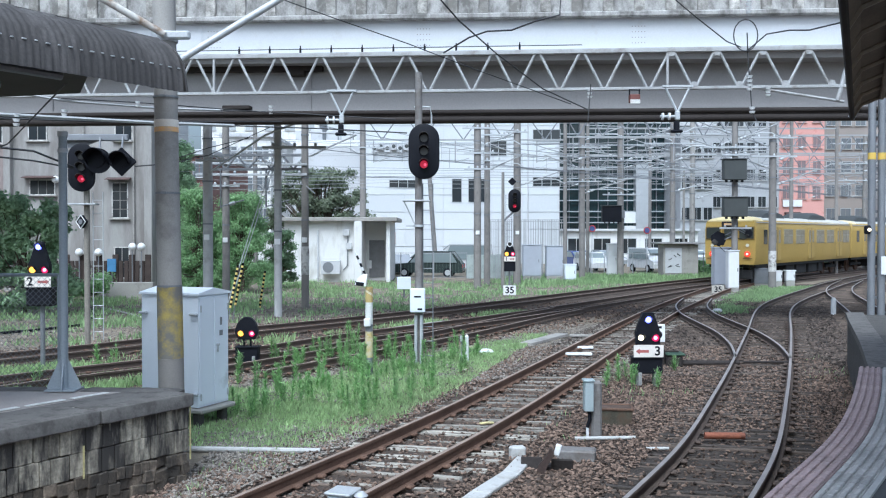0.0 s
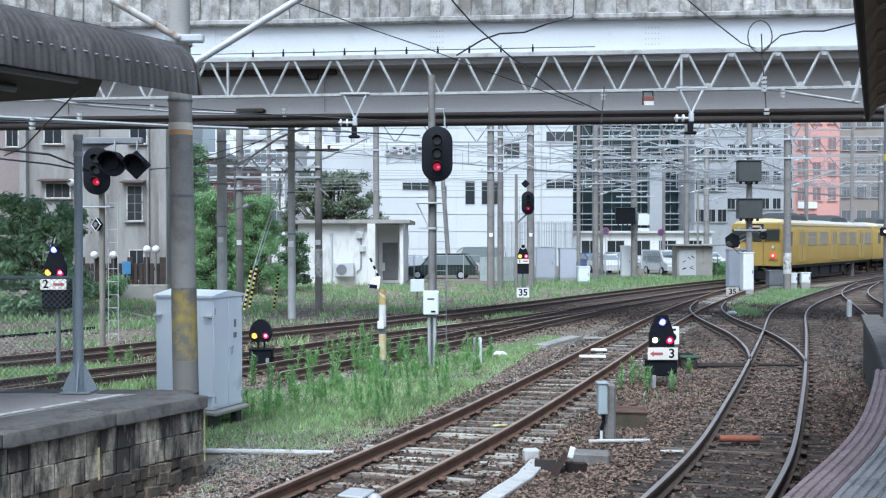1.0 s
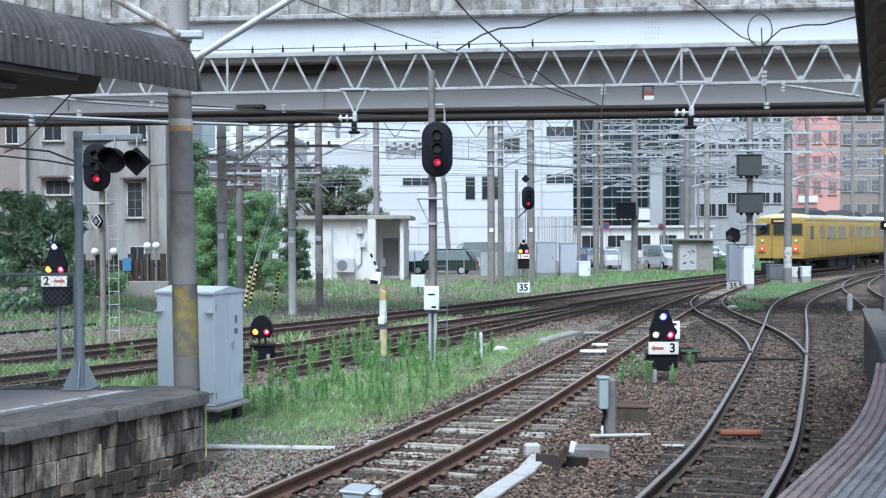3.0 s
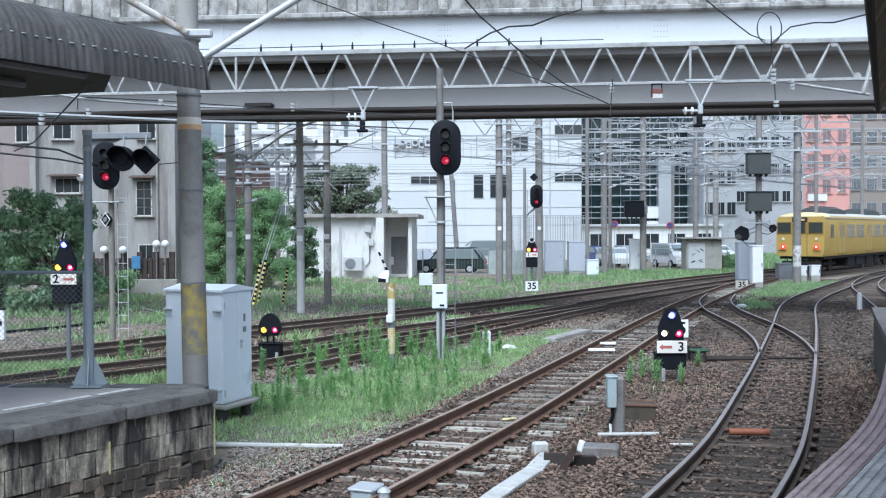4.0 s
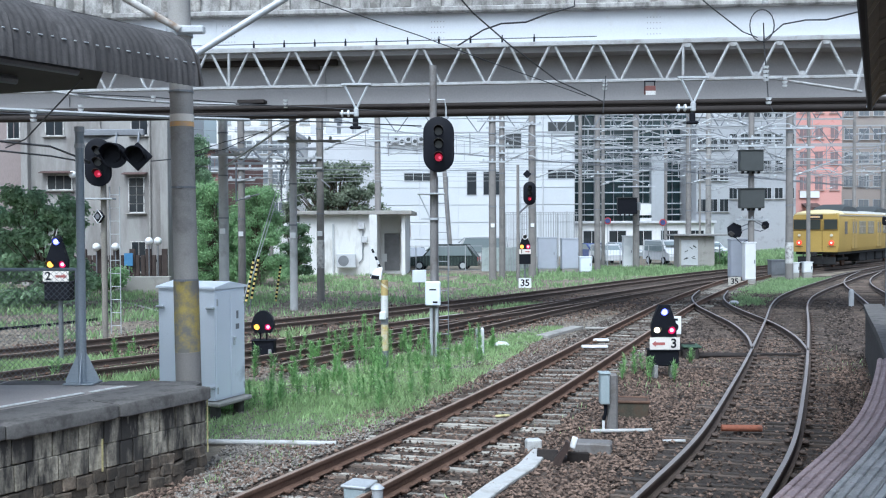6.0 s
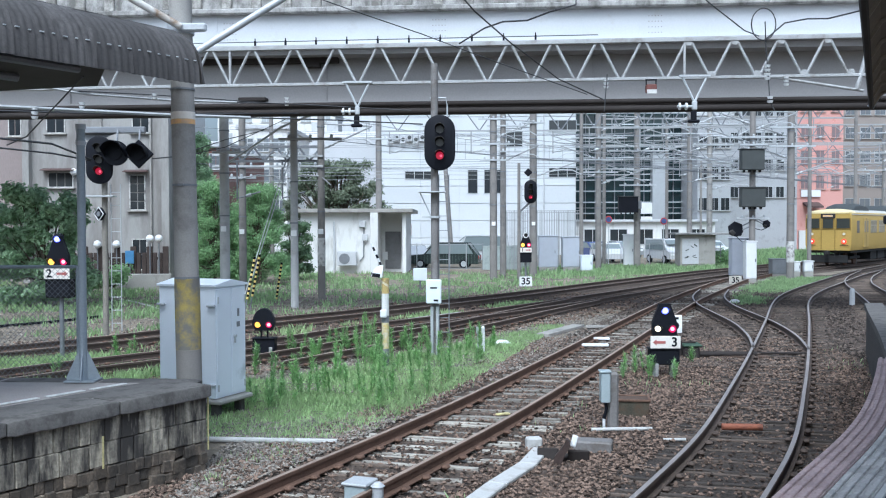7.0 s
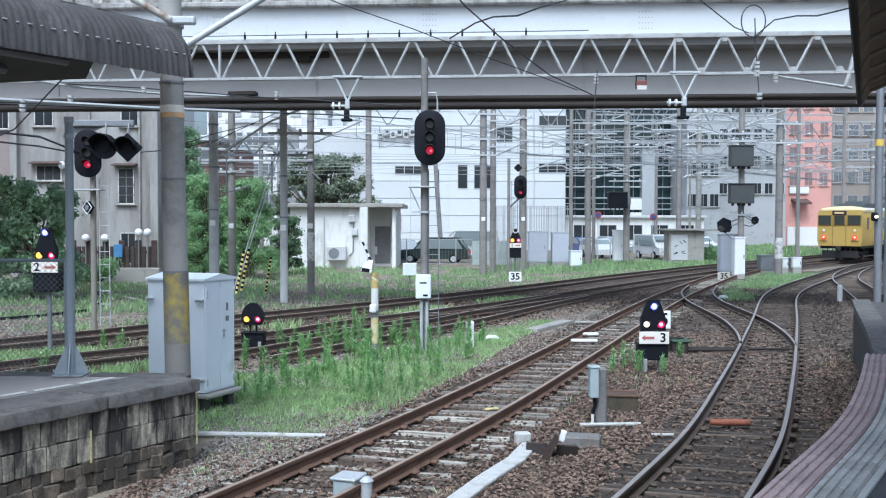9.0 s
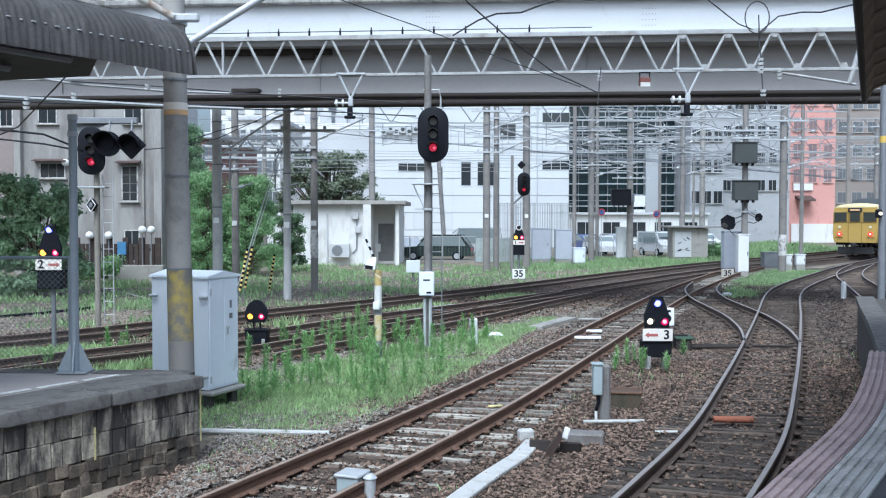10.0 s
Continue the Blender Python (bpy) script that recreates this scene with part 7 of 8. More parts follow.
# ---- parked cars and yard fences ----
# Pale tint paints the reflected sky into the car windows.
M_CAR_GLASS = glass("sky_tinted_car_glass", (0.22, 0.26, 0.27), 0.05)


def parked_car(x, y, turn, paint, label, l=4.2, h=1.5, van=False):
    c = thing("car", label, "car", pose(x, y, GROUND_Z, rz=turn), group="parked cars")
    w = 1.7
    if van:
        prof = [(-l / 2, 0.35), (l / 2, 0.35), (l / 2, 0.85), (l / 2 - 0.5, 1.0), (l / 2 - 1.1, h), (-l / 2 + 0.15, h), (-l / 2, 0.9)]
        cab = [(-l / 2 + 0.3, 1.02), (l / 2 - 0.72, 1.02), (l / 2 - 1.15, h - 0.1), (-l / 2 + 0.35, h - 0.1)]
    else:
        prof = [(-l / 2, 0.3), (l / 2, 0.3), (l / 2, 0.7), (l / 2 - 0.2, 0.85), (l / 2 - 1.2, 0.95), (l / 2 - 1.9, h), (-l / 2 + 0.7, h), (-l / 2 + 0.1, 0.95), (-l / 2, 0.85)]
        cab = [(-l / 2 + 0.35, 0.98), (l / 2 - 1.35, 0.98), (l / 2 - 1.95, h - 0.08), (-l / 2 + 0.75, h - 0.08)]
    body = Shape().loft([[(a, -w / 2 + 0.06, b) for a, b in prof], [(a, -w / 2, b - 0.03 if b > 1.2 else b) for a, b in prof], [(a, w / 2, b - 0.03 if b > 1.2 else b) for a, b in prof], [(a, w / 2 - 0.06, b) for a, b in prof]])
    body_ob = part("body", body, paint, c)
    for sgn in (-1, 1):
        part("side_window", Shape().prism(cab, sgn * (w / 2 + 0.004) - 0.01, sgn * (w / 2 + 0.004) + 0.01, axis="y"), M_CAR_GLASS, c)
    part("windscreen", Shape().box((l / 2 - (0.8 if van else 1.55), 0, h - 0.28), (0.05, w * 0.85, 0.5), Matrix.Rotation(radians(-50), 4, "Y")), M_CAR_GLASS, c)
    for a in (-l * 0.3, l * 0.3):
        for sgn in (-1, 1):
            tyre = part("wheel", Shape().rod((a, sgn * (w / 2 - 0.18), 0.31), (a, sgn * (w / 2 + 0.01), 0.31), 0.31, n=20), M_BLACK, c)
            part("hubcap", Shape().rod((a, sgn * (w / 2 + 0.005), 0.31), (a, sgn * (w / 2 + 0.025), 0.31), 0.19, n=16), M_GALV, tyre)
    for sgn in (-1, 1):
        part("headlight", Shape().box((l / 2, sgn * 0.6, 0.68), (0.05, 0.3, 0.14), ch=0.02), M_WHITE, c)
        part("tail_light", Shape().box((-l / 2, sgn * 0.65, 0.75), (0.05, 0.2, 0.25), ch=0.02), M_RED_PAINT, c)
    return c


def paint(name, c):
    return mat(name, c, 0.25, metal=0.2, var=0.04, bump=0.0)


P_DARK, P_WHITE, P_SILVER, P_BLUE = paint("dark_green_car_paint", (0.045, 0.06, 0.058)), paint("white_car_paint", (0.75, 0.76, 0.78)), paint("silver_car_paint", (0.4, 0.42, 0.45)), paint("blue_car_paint", (0.1, 0.13, 0.3))
parked_car(-1.029, 64.3, 172, P_DARK, "dark green hatchback parked behind the yard fence", 4.9, 1.72)
parked_car(-3.45, 69, 100, P_SILVER, "silver car parked beside the white hut", 4.1, 1.45)
parked_car(1.606, 71, 175, P_WHITE, "white van parked in the lot", 4.3, 2.15, True)
parked_car(11.629, 74, -80, P_WHITE, "white car parked facing the tracks", 4.2, 1.5)
parked_car(15.686, 72, -75, P_WHITE, "white van parked facing the tracks", 4.2, 1.85, True)
parked_car(11.476, 80, -70, P_BLUE, "blue car parked near the cabinets", 4.0, 1.5)
parked_car(14.55, 84, -70, P_SILVER, "silver car in the far parking row", 4.0, 1.5)
parked_car(22.3, 84, -60, P_WHITE, "white car in the far parking row", 4.0, 1.5)


def panel_fence(x0, x1, y, h, label, material, n, z0=GROUND_Z, thin=0.02, gap=0.2):
    f = thing("fence", label, "fence", group="yard fences")
    for i in range(n + 1):
        x = x0 + (x1 - x0) * i / n
        part("post", Shape().box((x, y, z0 + h / 2), (0.055, 0.055, h)), M_GALV_MID, f)
    for z in (0.08, h - 0.05):
        part("rail", Shape().box(((x0 + x1) / 2, y, z0 + z), (x1 - x0, 0.035, 0.035)), M_GALV_MID, f)
    k = int((x1 - x0) / gap)
    me = Shape().box((0, 0, h / 2), (thin, 0.012, h - 0.1)).mesh("bar", [material])
    for i in range(k):
        piece("bar", me, f, pose(x0 + (i + 0.5) * (x1 - x0) / k, y + 0.03, z0))
    return f


M_SHEET = mat("grey_green_sheet", (0.38, 0.43, 0.42), 0.7, var=0.15, dirt=(0.25, 0.27, 0.25), dirt_amount=0.35, dirt_scale=1.5)
M_GREEN_NET = mat("green_mesh_fence", (0.20, 0.28, 0.25), 0.7, var=0.1)
panel_fence(-3.838, 1.55, 62, 1.7, "thin wire fence along the parking lot", M_GREEN_NET, 5, thin=0.006)
screen = thing("fence", "grey-green sheet fence at the parking lot edge", "fence", group="yard fences")
for i in range(9):
    part("panel", Shape().prism([(0, 0), (0.1, 0.03), (0.2, 0), (0.3, 0.03), (0.38, 0), (0.38, 0.06), (0, 0.06)], 0, 1.55 + 0.03 * (i % 2)), M_SHEET, screen, at=pose(1.54 + i * 0.385, 61.6, GROUND_Z))
for i in range(4):
    part("post", Shape().box((0, 0, 0.85), (0.06, 0.06, 1.7)), M_GALV_DARK, screen, at=pose(1.54 + i * 1.15, 61.72, GROUND_Z))
panel_fence(9.271, 18.111, 66, 1.6, "grey-green wire fence before parked cars", M_GREEN_NET, 9, thin=0.008)
panel_fence(2.687, 7.843, 61, 3.63 + 0.22, "tall grey steel bar fence behind cabinets", M_GALV_MID, 6, thin=0.03, gap=0.15)
panel_fence(3.175, 7.786, 63.5, 3.55 + 0.22, "second steel bar fence of a caged yard", M_GALV_MID, 4, thin=0.03, gap=0.16)
nb = thing("notice_board", "small pinkish notice board on a thin post by the hut", "sign", pose(-3.4, 62.6, 2.4))
part("board", Shape().box((0, 0, 0), (0.55, 0.04, 0.8), ch=0.01), mat("faded_pink_board", (0.78, 0.66, 0.62), 0.6), nb)
for z in (-0.22, -0.02, 0.2):
    part("writing_bar", Shape().box((0.03 * (z > 0), -0.024, z), (0.34, 0.008, 0.08)), M_SALMON, nb)
part("post", Shape().rod((0, 0.04, 0.3), (0, 0.04, GROUND_Z - 2.4), 0.03, n=8), M_GALV_DARK, nb)
shed = thing("shed", "small grey corrugated trackside shed with graffiti panel", "shed", pose(16.038, 64, GROUND_Z))
part("wall", Shape().box((0, 0.8, 1.1), (2.362, 1.6, 2.2), ch=0.02), M_CONC, shed)
part("roof", Shape().box((0.3, 0.8, 2.28), (3.81, 2.4, 0.12), ch=0.02), M_CONC_DARK, shed)
part("panel", Shape().box((-0.5, -0.03, 1.1), (1.1, 0.04, 1.7)), M_PALE, shed)
bars_g = Shape()
rg = random.Random(4)
for i in range(9):
    bars_g.box((-0.9 + rg.random() * 0.8, -0.06, 0.6 + rg.random() * 1.1), (0.25, 0.01, 0.05), Matrix.Rotation(rg.uniform(-1, 1), 4, "Y"))
tagged(part("graffiti", bars_g, M_BOX, shed), kind="stuff")
for x, y, hz, c, lab in ((15.042, 70, 3.16, M_RED_PAINT, "round red and white road sign"), (11.0, 70, 3.29, M_RED_PAINT, "round road sign near parked cars")):
    s = thing("road_sign", lab, "sign", pose(x, y, GROUND_Z), group="road signs")
    part("post", Shape().rod((0, 0.04, 0), (0, 0.04, hz), 0.035, n=8), M_GALV, s)
    part("disc", disc(0.26, -0.02, 0.0, (0, 0, hz), 20), c, s)
    part("centre", disc(0.19, -0.03, -0.018, (0, 0, hz), 20), P_BLUE, s)

# striped guards round the stay wires
M_GUARD = mat("bright_yellow_guard", (0.85, 0.66, 0.22), 0.6, var=0.1)
for x, y, z, ln, dx in ((-6.957, 31.0, 0.251, 1.384, 0.258), (-6.878, 31.4, 0.314, 1.384, 0.258), (-6.964, 36.0, -0.136, 1.393, 0.214)):
    g = thing("stay_guard", "black and yellow striped guard on a stay wire", "guard", pose(x, y, z), group="stay guards")
    low = -(z - GROUND_Z) / ln
    part("anchor_rod", Shape().rod((dx * low, 0, ln * low - 0.02), (0, 0, 0), 0.018, n=6), M_GALV_DARK, g)
    for i in range(18):
        a, b = i / 18, (i + 1) / 18
        part("stripe", Shape().rod((dx * a, 0, ln * a), (dx * b, 0, ln * b), 0.04, n=8), M_BLACK if i % 2 else M_GUARD, g)


# ---- trees and bushes ----
def leaf_cloud(blobs, count, size, seed, droop=0.0):
    """Many small bent leaves scattered through overlapping clumps, thicker at the skin."""
    rnd = np.random.RandomState(seed)
    vol = np.array([b[3] * b[4] for b in blobs])
    pick = rnd.choice(len(blobs), count, p=vol / vol.sum())
    bl = np.array(blobs)[pick]
    d = rnd.normal(size=(count, 3))
    d /= np.linalg.norm(d, axis=1)[:, None]
    r = np.abs(rnd.normal(0.75, 0.3, count))
    c = bl[:, :3] + d * r[:, None] * bl[:, [3, 3, 4]]
    n = d + rnd.normal(size=(count, 3)) * 0.6 + np.array([0, -0.2, 0.5])
    n /= np.linalg.norm(n, axis=1)[:, None]
    u = np.cross(n, rnd.normal(size=(count, 3)))
    u /= np.linalg.norm(u, axis=1)[:, None]
    v = np.cross(n, u)
    s = size * rnd.uniform(0.6, 1.4, count)[:, None]
    verts = np.stack([c - u * s, c + v * s * 0.45 + n * s * 0.1, c + u * s - np.array([0, 0, droop]) * s, c - v * s * 0.45 + n * s * 0.1], 1).reshape(-1, 3)
    sh = Shape()
    sh.v = [tuple(p) for p in verts]
    sh.f = [(4 * i, 4 * i + 1, 4 * i + 2, 4 * i + 3) for i in range(count)]
    sh.s = [0] * count
    return sh


def tree(name, x, y, trunk_h, r, blobs, count, size, label, material, seed):
    t = thing(name, label, "tree" if name == "tree" else "bush", pose(x, y, GROUND_Z))
    s = Shape().rod((0, 0, 0), (0.1, 0, trunk_h), r, r * 0.7, n=10)
    for b in blobs:
        s.rod((0.1, 0, trunk_h * 0.8), (b[0] * 0.8, b[1] * 0.8, max(b[2] - b[4] * 0.3, trunk_h * 0.85)), r * 0.5, r * 0.15, n=6)
    part("trunk", s, M_BARK, t)
    tagged(part("crown", leaf_cloud(blobs, count, size, seed), material, t), kind="stuff")
    return t


def clumps(seed, n, w, d, z0, z1, r0, r1, taper=0.5):
    rnd = random.Random(seed)
    out = []
    for i in range(n):
        z = rnd.uniform(z0, z1)
        k = 1 - taper * (z - z0) / (z1 - z0)
        r = rnd.uniform(r0, r1)
        out.append((rnd.uniform(-w, w) * k, rnd.uniform(-d, d) * k, z, r, r * rnd.uniform(0.6, 0.9)))
    return out


tree("tree", -15.017, 34, 1.2, 0.08, clumps(1, 52, 1.6, 1.0, 0.4, 4.1, 0.24, 0.46, 0.25), 19000, 0.10, "broad-leaved green tree before the house", M_LEAF_MID, 1)
tree("tree", -17.871, 36, 1.2, 0.08, clumps(12, 48, 1.5, 1.0, 0.3, 3.6, 0.24, 0.46, 0.25), 16000, 0.10, "broad-leaved green tree beside the fence", M_LEAF_MID, 12)
tree("bush", -11.938, 46, 1.0, 0.1, clumps(2, 60, 1.0, 0.9, 0.4, 4.9, 0.28, 0.5, 0.45), 34000, 0.048, "tall light green bush behind the pole", M_LEAF, 2)
tree("bush", -9.748, 46, 1.0, 0.1, clumps(3, 80, 1.35, 0.9, 0.4, 4.7, 0.28, 0.5, 0.45), 46000, 0.048, "tall light green bush between two poles", M_LEAF, 3)
tree("bush", -11.314, 48, 1.0, 0.1, clumps(13, 50, 1.1, 0.9, 0.4, 4.0, 0.28, 0.5, 0.4), 22000, 0.05, "dense green bush in a hedge row", M_LEAF, 13)
tree("bush", -8.69, 50, 0.8, 0.1, clumps(4, 40, 0.8, 0.7, 0.5, 3.0, 0.25, 0.4, 0.3), 7000, 0.09, "dark round clipped tree beside the hut", M_LEAF_DARK, 4)
M_LEAF_GREY = leafy("grey_green_leaf", (0.2, 0.235, 0.165), (0.2, 0.26, 0.15), scale=1, fine=5)
tree("tree", -8.8, 68, 2.6, 0.18, clumps(5, 140, 4.4, 1.8, 2.3, 7.3, 0.28, 0.6, 0.45), 24000, 0.115, "spreading grey-green tree behind the hut", M_LEAF_GREY, 5)
tree("tree", -14.15, 52, 3.0, 0.15, clumps(6, 60, 0.4, 0.5, 1.0, 7.9, 0.3, 0.45, 0.15), 15000, 0.085, "tall narrow ivy-clad tree beside the house", M_LEAF_MID, 6)
for i, (x, y) in enumerate(((17.914, 66), (18.705, 64), (-20.221, 38), (-15.107, 41))):
    tree("bush", x, y, 0.3, 0.04, clumps(20 + i, 8, 0.9, 0.5, 0.2, 1.0, 0.3, 0.5, 0.3), 1600, 0.08, "low green shrub at the yard edge", M_LEAF, 20 + i)


# ---- weeds, grass and loose stones ----
LINE_PTS = np.array([(p.x, p.y, i) for i, k in enumerate(("main", "loop", "crossover", "yard_near", "yard_far", "side", "branch")) for p in TRACK[k][0]])


def track_gap(x, y, only=None):
    """Distance to the nearest track centreline, for arrays of points."""
    pts = LINE_PTS if only is None else LINE_PTS[np.isin(LINE_PTS[:, 2], only)]
    out = np.full(len(x), 1e9)
    for px, py, _ in pts:
        np.minimum(out, (x - px) ** 2 + (y - py) ** 2, out)
    return np.sqrt(out)


def patchy(x, y, scale, seed):
    return np.array([noise.noise(Vector((a * scale, b * scale, seed))) for a, b in zip(x, y)])


def blades(x, y, h, seed, width=0.012):
    rnd = np.random.RandomState(seed)
    n = len(x)
    a = rnd.uniform(0, 2 * np.pi, n)
    lean = rnd.uniform(0.1, 0.6, n) * h
    w = width * rnd.uniform(0.6, 1.5, n)
    bx, by = np.cos(a), np.sin(a)
    c = rnd.uniform(0, 2 * np.pi, n)
    z = np.full(n, GROUND_Z - 0.02)
    v = np.stack([np.stack([x - bx * w, y - by * w, z], 1), np.stack([x + bx * w, y + by * w, z], 1),
                  np.stack([x + bx * w * 0.6 + np.cos(c) * lean * 0.4, y + by * w * 0.6 + np.sin(c) * lean * 0.4, z + h * 0.6], 1),
                  np.stack([x + np.cos(c) * lean, y + np.sin(c) * lean, z + h], 1)], 1).reshape(-1, 3)
    s = Shape()
    s.v = [tuple(p) for p in v]
    s.f = [(4 * i, 4 * i + 1, 4 * i + 2, 4 * i + 3) for i in range(n)]
    s.s = [0] * n
    return s


def grass_zone(label, x0, x1, y0, y1, count, h0, h1, seed, cover=0.0, gap=1.35, scale=0.45, inside=None, width=0.012, material=None):
    rnd = np.random.RandomState(seed)
    x, y = rnd.uniform(x0, x1, count), rnd.uniform(y0, y1, count)
    if inside is not None:
        k = inside(x, y)
        x, y = x[k], y[k]
    p = patchy(x, y, scale, seed) + 0.5 * patchy(x, y, scale * 4, seed + 3)
    k = (p + rnd.uniform(-0.25, 0.25, len(x)) > -cover) & (track_gap(x, y) > gap + rnd.uniform(-0.25, 0.3, len(x)))
    x, y = x[k], y[k]
    h = rnd.uniform(h0, h1, len(x)) * (0.6 + 0.8 * np.clip(p[k] + 0.4, 0, 1))
    thing("grass", label, "grass", shape=blades(x, y, h, seed, width), material=material or M_GRASS, kind="stuff")


LOOP_X = lambda y: np.interp(y, [p.y for p in TRACK["loop"][0]], [p.x for p in TRACK["loop"][0]])
YARD_X = lambda y: np.interp(y, [p.y for p in TRACK["yard_near"][0]], [p.x for p in TRACK["yard_near"][0]])
FAR_X = lambda y: np.interp(y, [p.y for p in TRACK["yard_far"][0]], [p.x for p in TRACK["yard_far"][0]])
MAIN_X = lambda y: np.interp(y, [p.y for p in TRACK["main"][0]], [p.x for p in TRACK["main"][0]])
grass_zone("bright green grass between platform and track", -6.5, 3.0, 12.6, 27, 230000, 0.03, 0.13, 31, cover=0.62, scale=0.75, inside=lambda x, y: (x < LOOP_X(y) - 1.2 - 0.09 * np.clip(y - 14, 0, 12)) & (x > YARD_X(y) + 0.3))
grass_zone("bright grass beyond the platform end", -15, -5.2, 11.8, 20.5, 60000, 0.06, 0.22, 37, cover=0.45, gap=0.75, inside=lambda x, y: (x < YARD_X(y) + 2.0) & (x > FAR_X(y) - 0.4))
grass_zone("tufts of grass on the gravel by the old platform", -2.9, 0.4, 9.6, 13.2, 5000, 0.03, 0.12, 40, cover=-0.2, gap=1.25, scale=1.1, width=0.007)
grass_zone("sparse grass along the rusty siding", -17, -4, 14, 34, 40000, 0.05, 0.2, 32, cover=0.12, gap=0.9, inside=lambda x, y: x > FAR_X(y) - 0.6)
grass_zone("patch of grass between two yard tracks", -3.5, 5, 27, 37, 26000, 0.05, 0.16, 38, cover=-0.02, gap=1.0, inside=lambda x, y: (x < YARD_X(y) - 0.8) & (x > FAR_X(y) + 0.8), width=0.018)
grass_zone("grass strip before the hut and bushes", -24, 12, 24, 58, 95000, 0.05, 0.26, 33, cover=-0.10, inside=lambda x, y: (x < FAR_X(y) - 1.6) & (x > -0.5 * y), width=0.025, material=M_GRASS_DEEP)
grass_zone("grass along the yard fence", 4, 26, 54, 66, 30000, 0.08, 0.34, 34, cover=0.2, inside=lambda x, y: x < FAR_X(y) - 2.0, width=0.03, material=M_GRASS_DEEP)
grass_zone("tall grass before the salmon building", 17, 44, 67, 100, 46000, 0.15, 0.6, 39, cover=0.3, inside=lambda x, y: (x < FAR_X(y) - 1.6) & (x > 0.24 * y), width=0.05, material=M_GRASS_DEEP)
grass_zone("green grass island between the tracks", 9.5, 20, 34, 52, 56000, 0.05, 0.18, 35, cover=0.4, gap=0.95, inside=lambda x, y: (x < MAIN_X(y) - 0.9) & (x > LOOP_X(y) + 0.9), width=0.02, material=M_GRASS_DEEP)
grass_zone("thin weeds between stones", -2, 9, 13, 24, 7000, 0.03, 0.14, 36, cover=-0.3, gap=1.0, width=0.006)


def weeds():
    """Tall feathery weeds: a stem with rings of narrow leaves, a tuft at the tip."""
    rnd = random.Random(9)
    s = Shape()
    spots = []
    while len(spots) < 190:
        y = rnd.uniform(14.5, 22.5)
        x = rnd.uniform(-4.8, 1.6)
        if noise.noise(Vector((x * 0.9, y * 0.9, 7.0))) < rnd.uniform(-0.35, 0.35):
            continue
        if -4.7 < x < -3.4 and 17.6 < y < 20.5:
            continue
        if x < LOOP_X(y) - 1.7 - max(0, y - 17) * 0.15 and x > YARD_X(y) + 0.9:
            spots.append((x, y, rnd.choice((rnd.uniform(0.15, 0.4), rnd.uniform(0.25, 0.5), rnd.uniform(0.4, 0.9)))))
    for x, y, h in ((3.26, 18.19, 0.6), (3.529, 18.76, 0.5), (3.976, 17.53, 0.55), (3.59, 17.53, 0.5), (3.037, 17.53, 0.4), (4.873, 19.68, 0.35), (-3.534, 15.07, 0.4), (-3.638, 14.84, 0.35), (-3.799, 17.53, 0.7), (-7.251, 19.68, 0.8), (-7.841, 18.19, 0.4), (-6.984, 20.09, 0.5)):
        for k in range(2):
            spots.append((x + rnd.uniform(-0.12, 0.12), y + rnd.uniform(-0.15, 0.15), h * rnd.uniform(0.6, 1.1)))
    for x, y, h in spots:
        lx, ly = rnd.uniform(-0.12, 0.12) * h, rnd.uniform(-0.12, 0.12) * h
        s.rod((x, y, GROUND_Z - 0.02), (x + lx, y + ly, GROUND_Z + h), 0.006, 0.003, n=3, caps=False)
        for j in range(int(170 * h) + 24):
            f = rnd.uniform(0.12, 1.0) ** 0.8
            a = rnd.uniform(0, 6.283)
            ln = 0.125 * (1.15 - 0.55 * f) * rnd.uniform(0.7, 1.2)
            bx, by, bz = x + lx * f, y + ly * f, GROUND_Z + h * f
            dx, dy = math.cos(a), math.sin(a)
            w = 0.009
            s.add([(bx - dy * w, by + dx * w, bz), (bx + dy * w, by - dx * w, bz), (bx + dx * ln, by + dy * ln, bz + ln * rnd.uniform(0.0, 1.1))], [(0, 1, 2)])
    thing("weeds", "tall feathery green weeds growing beside the track", "weeds", shape=s, material=M_WEED, kind="stuff")


M_WEED = leafy("weed_leaf", (0.31, 0.48, 0.21), (0.40, 0.64, 0.26), scale=1, fine=6)
weeds()


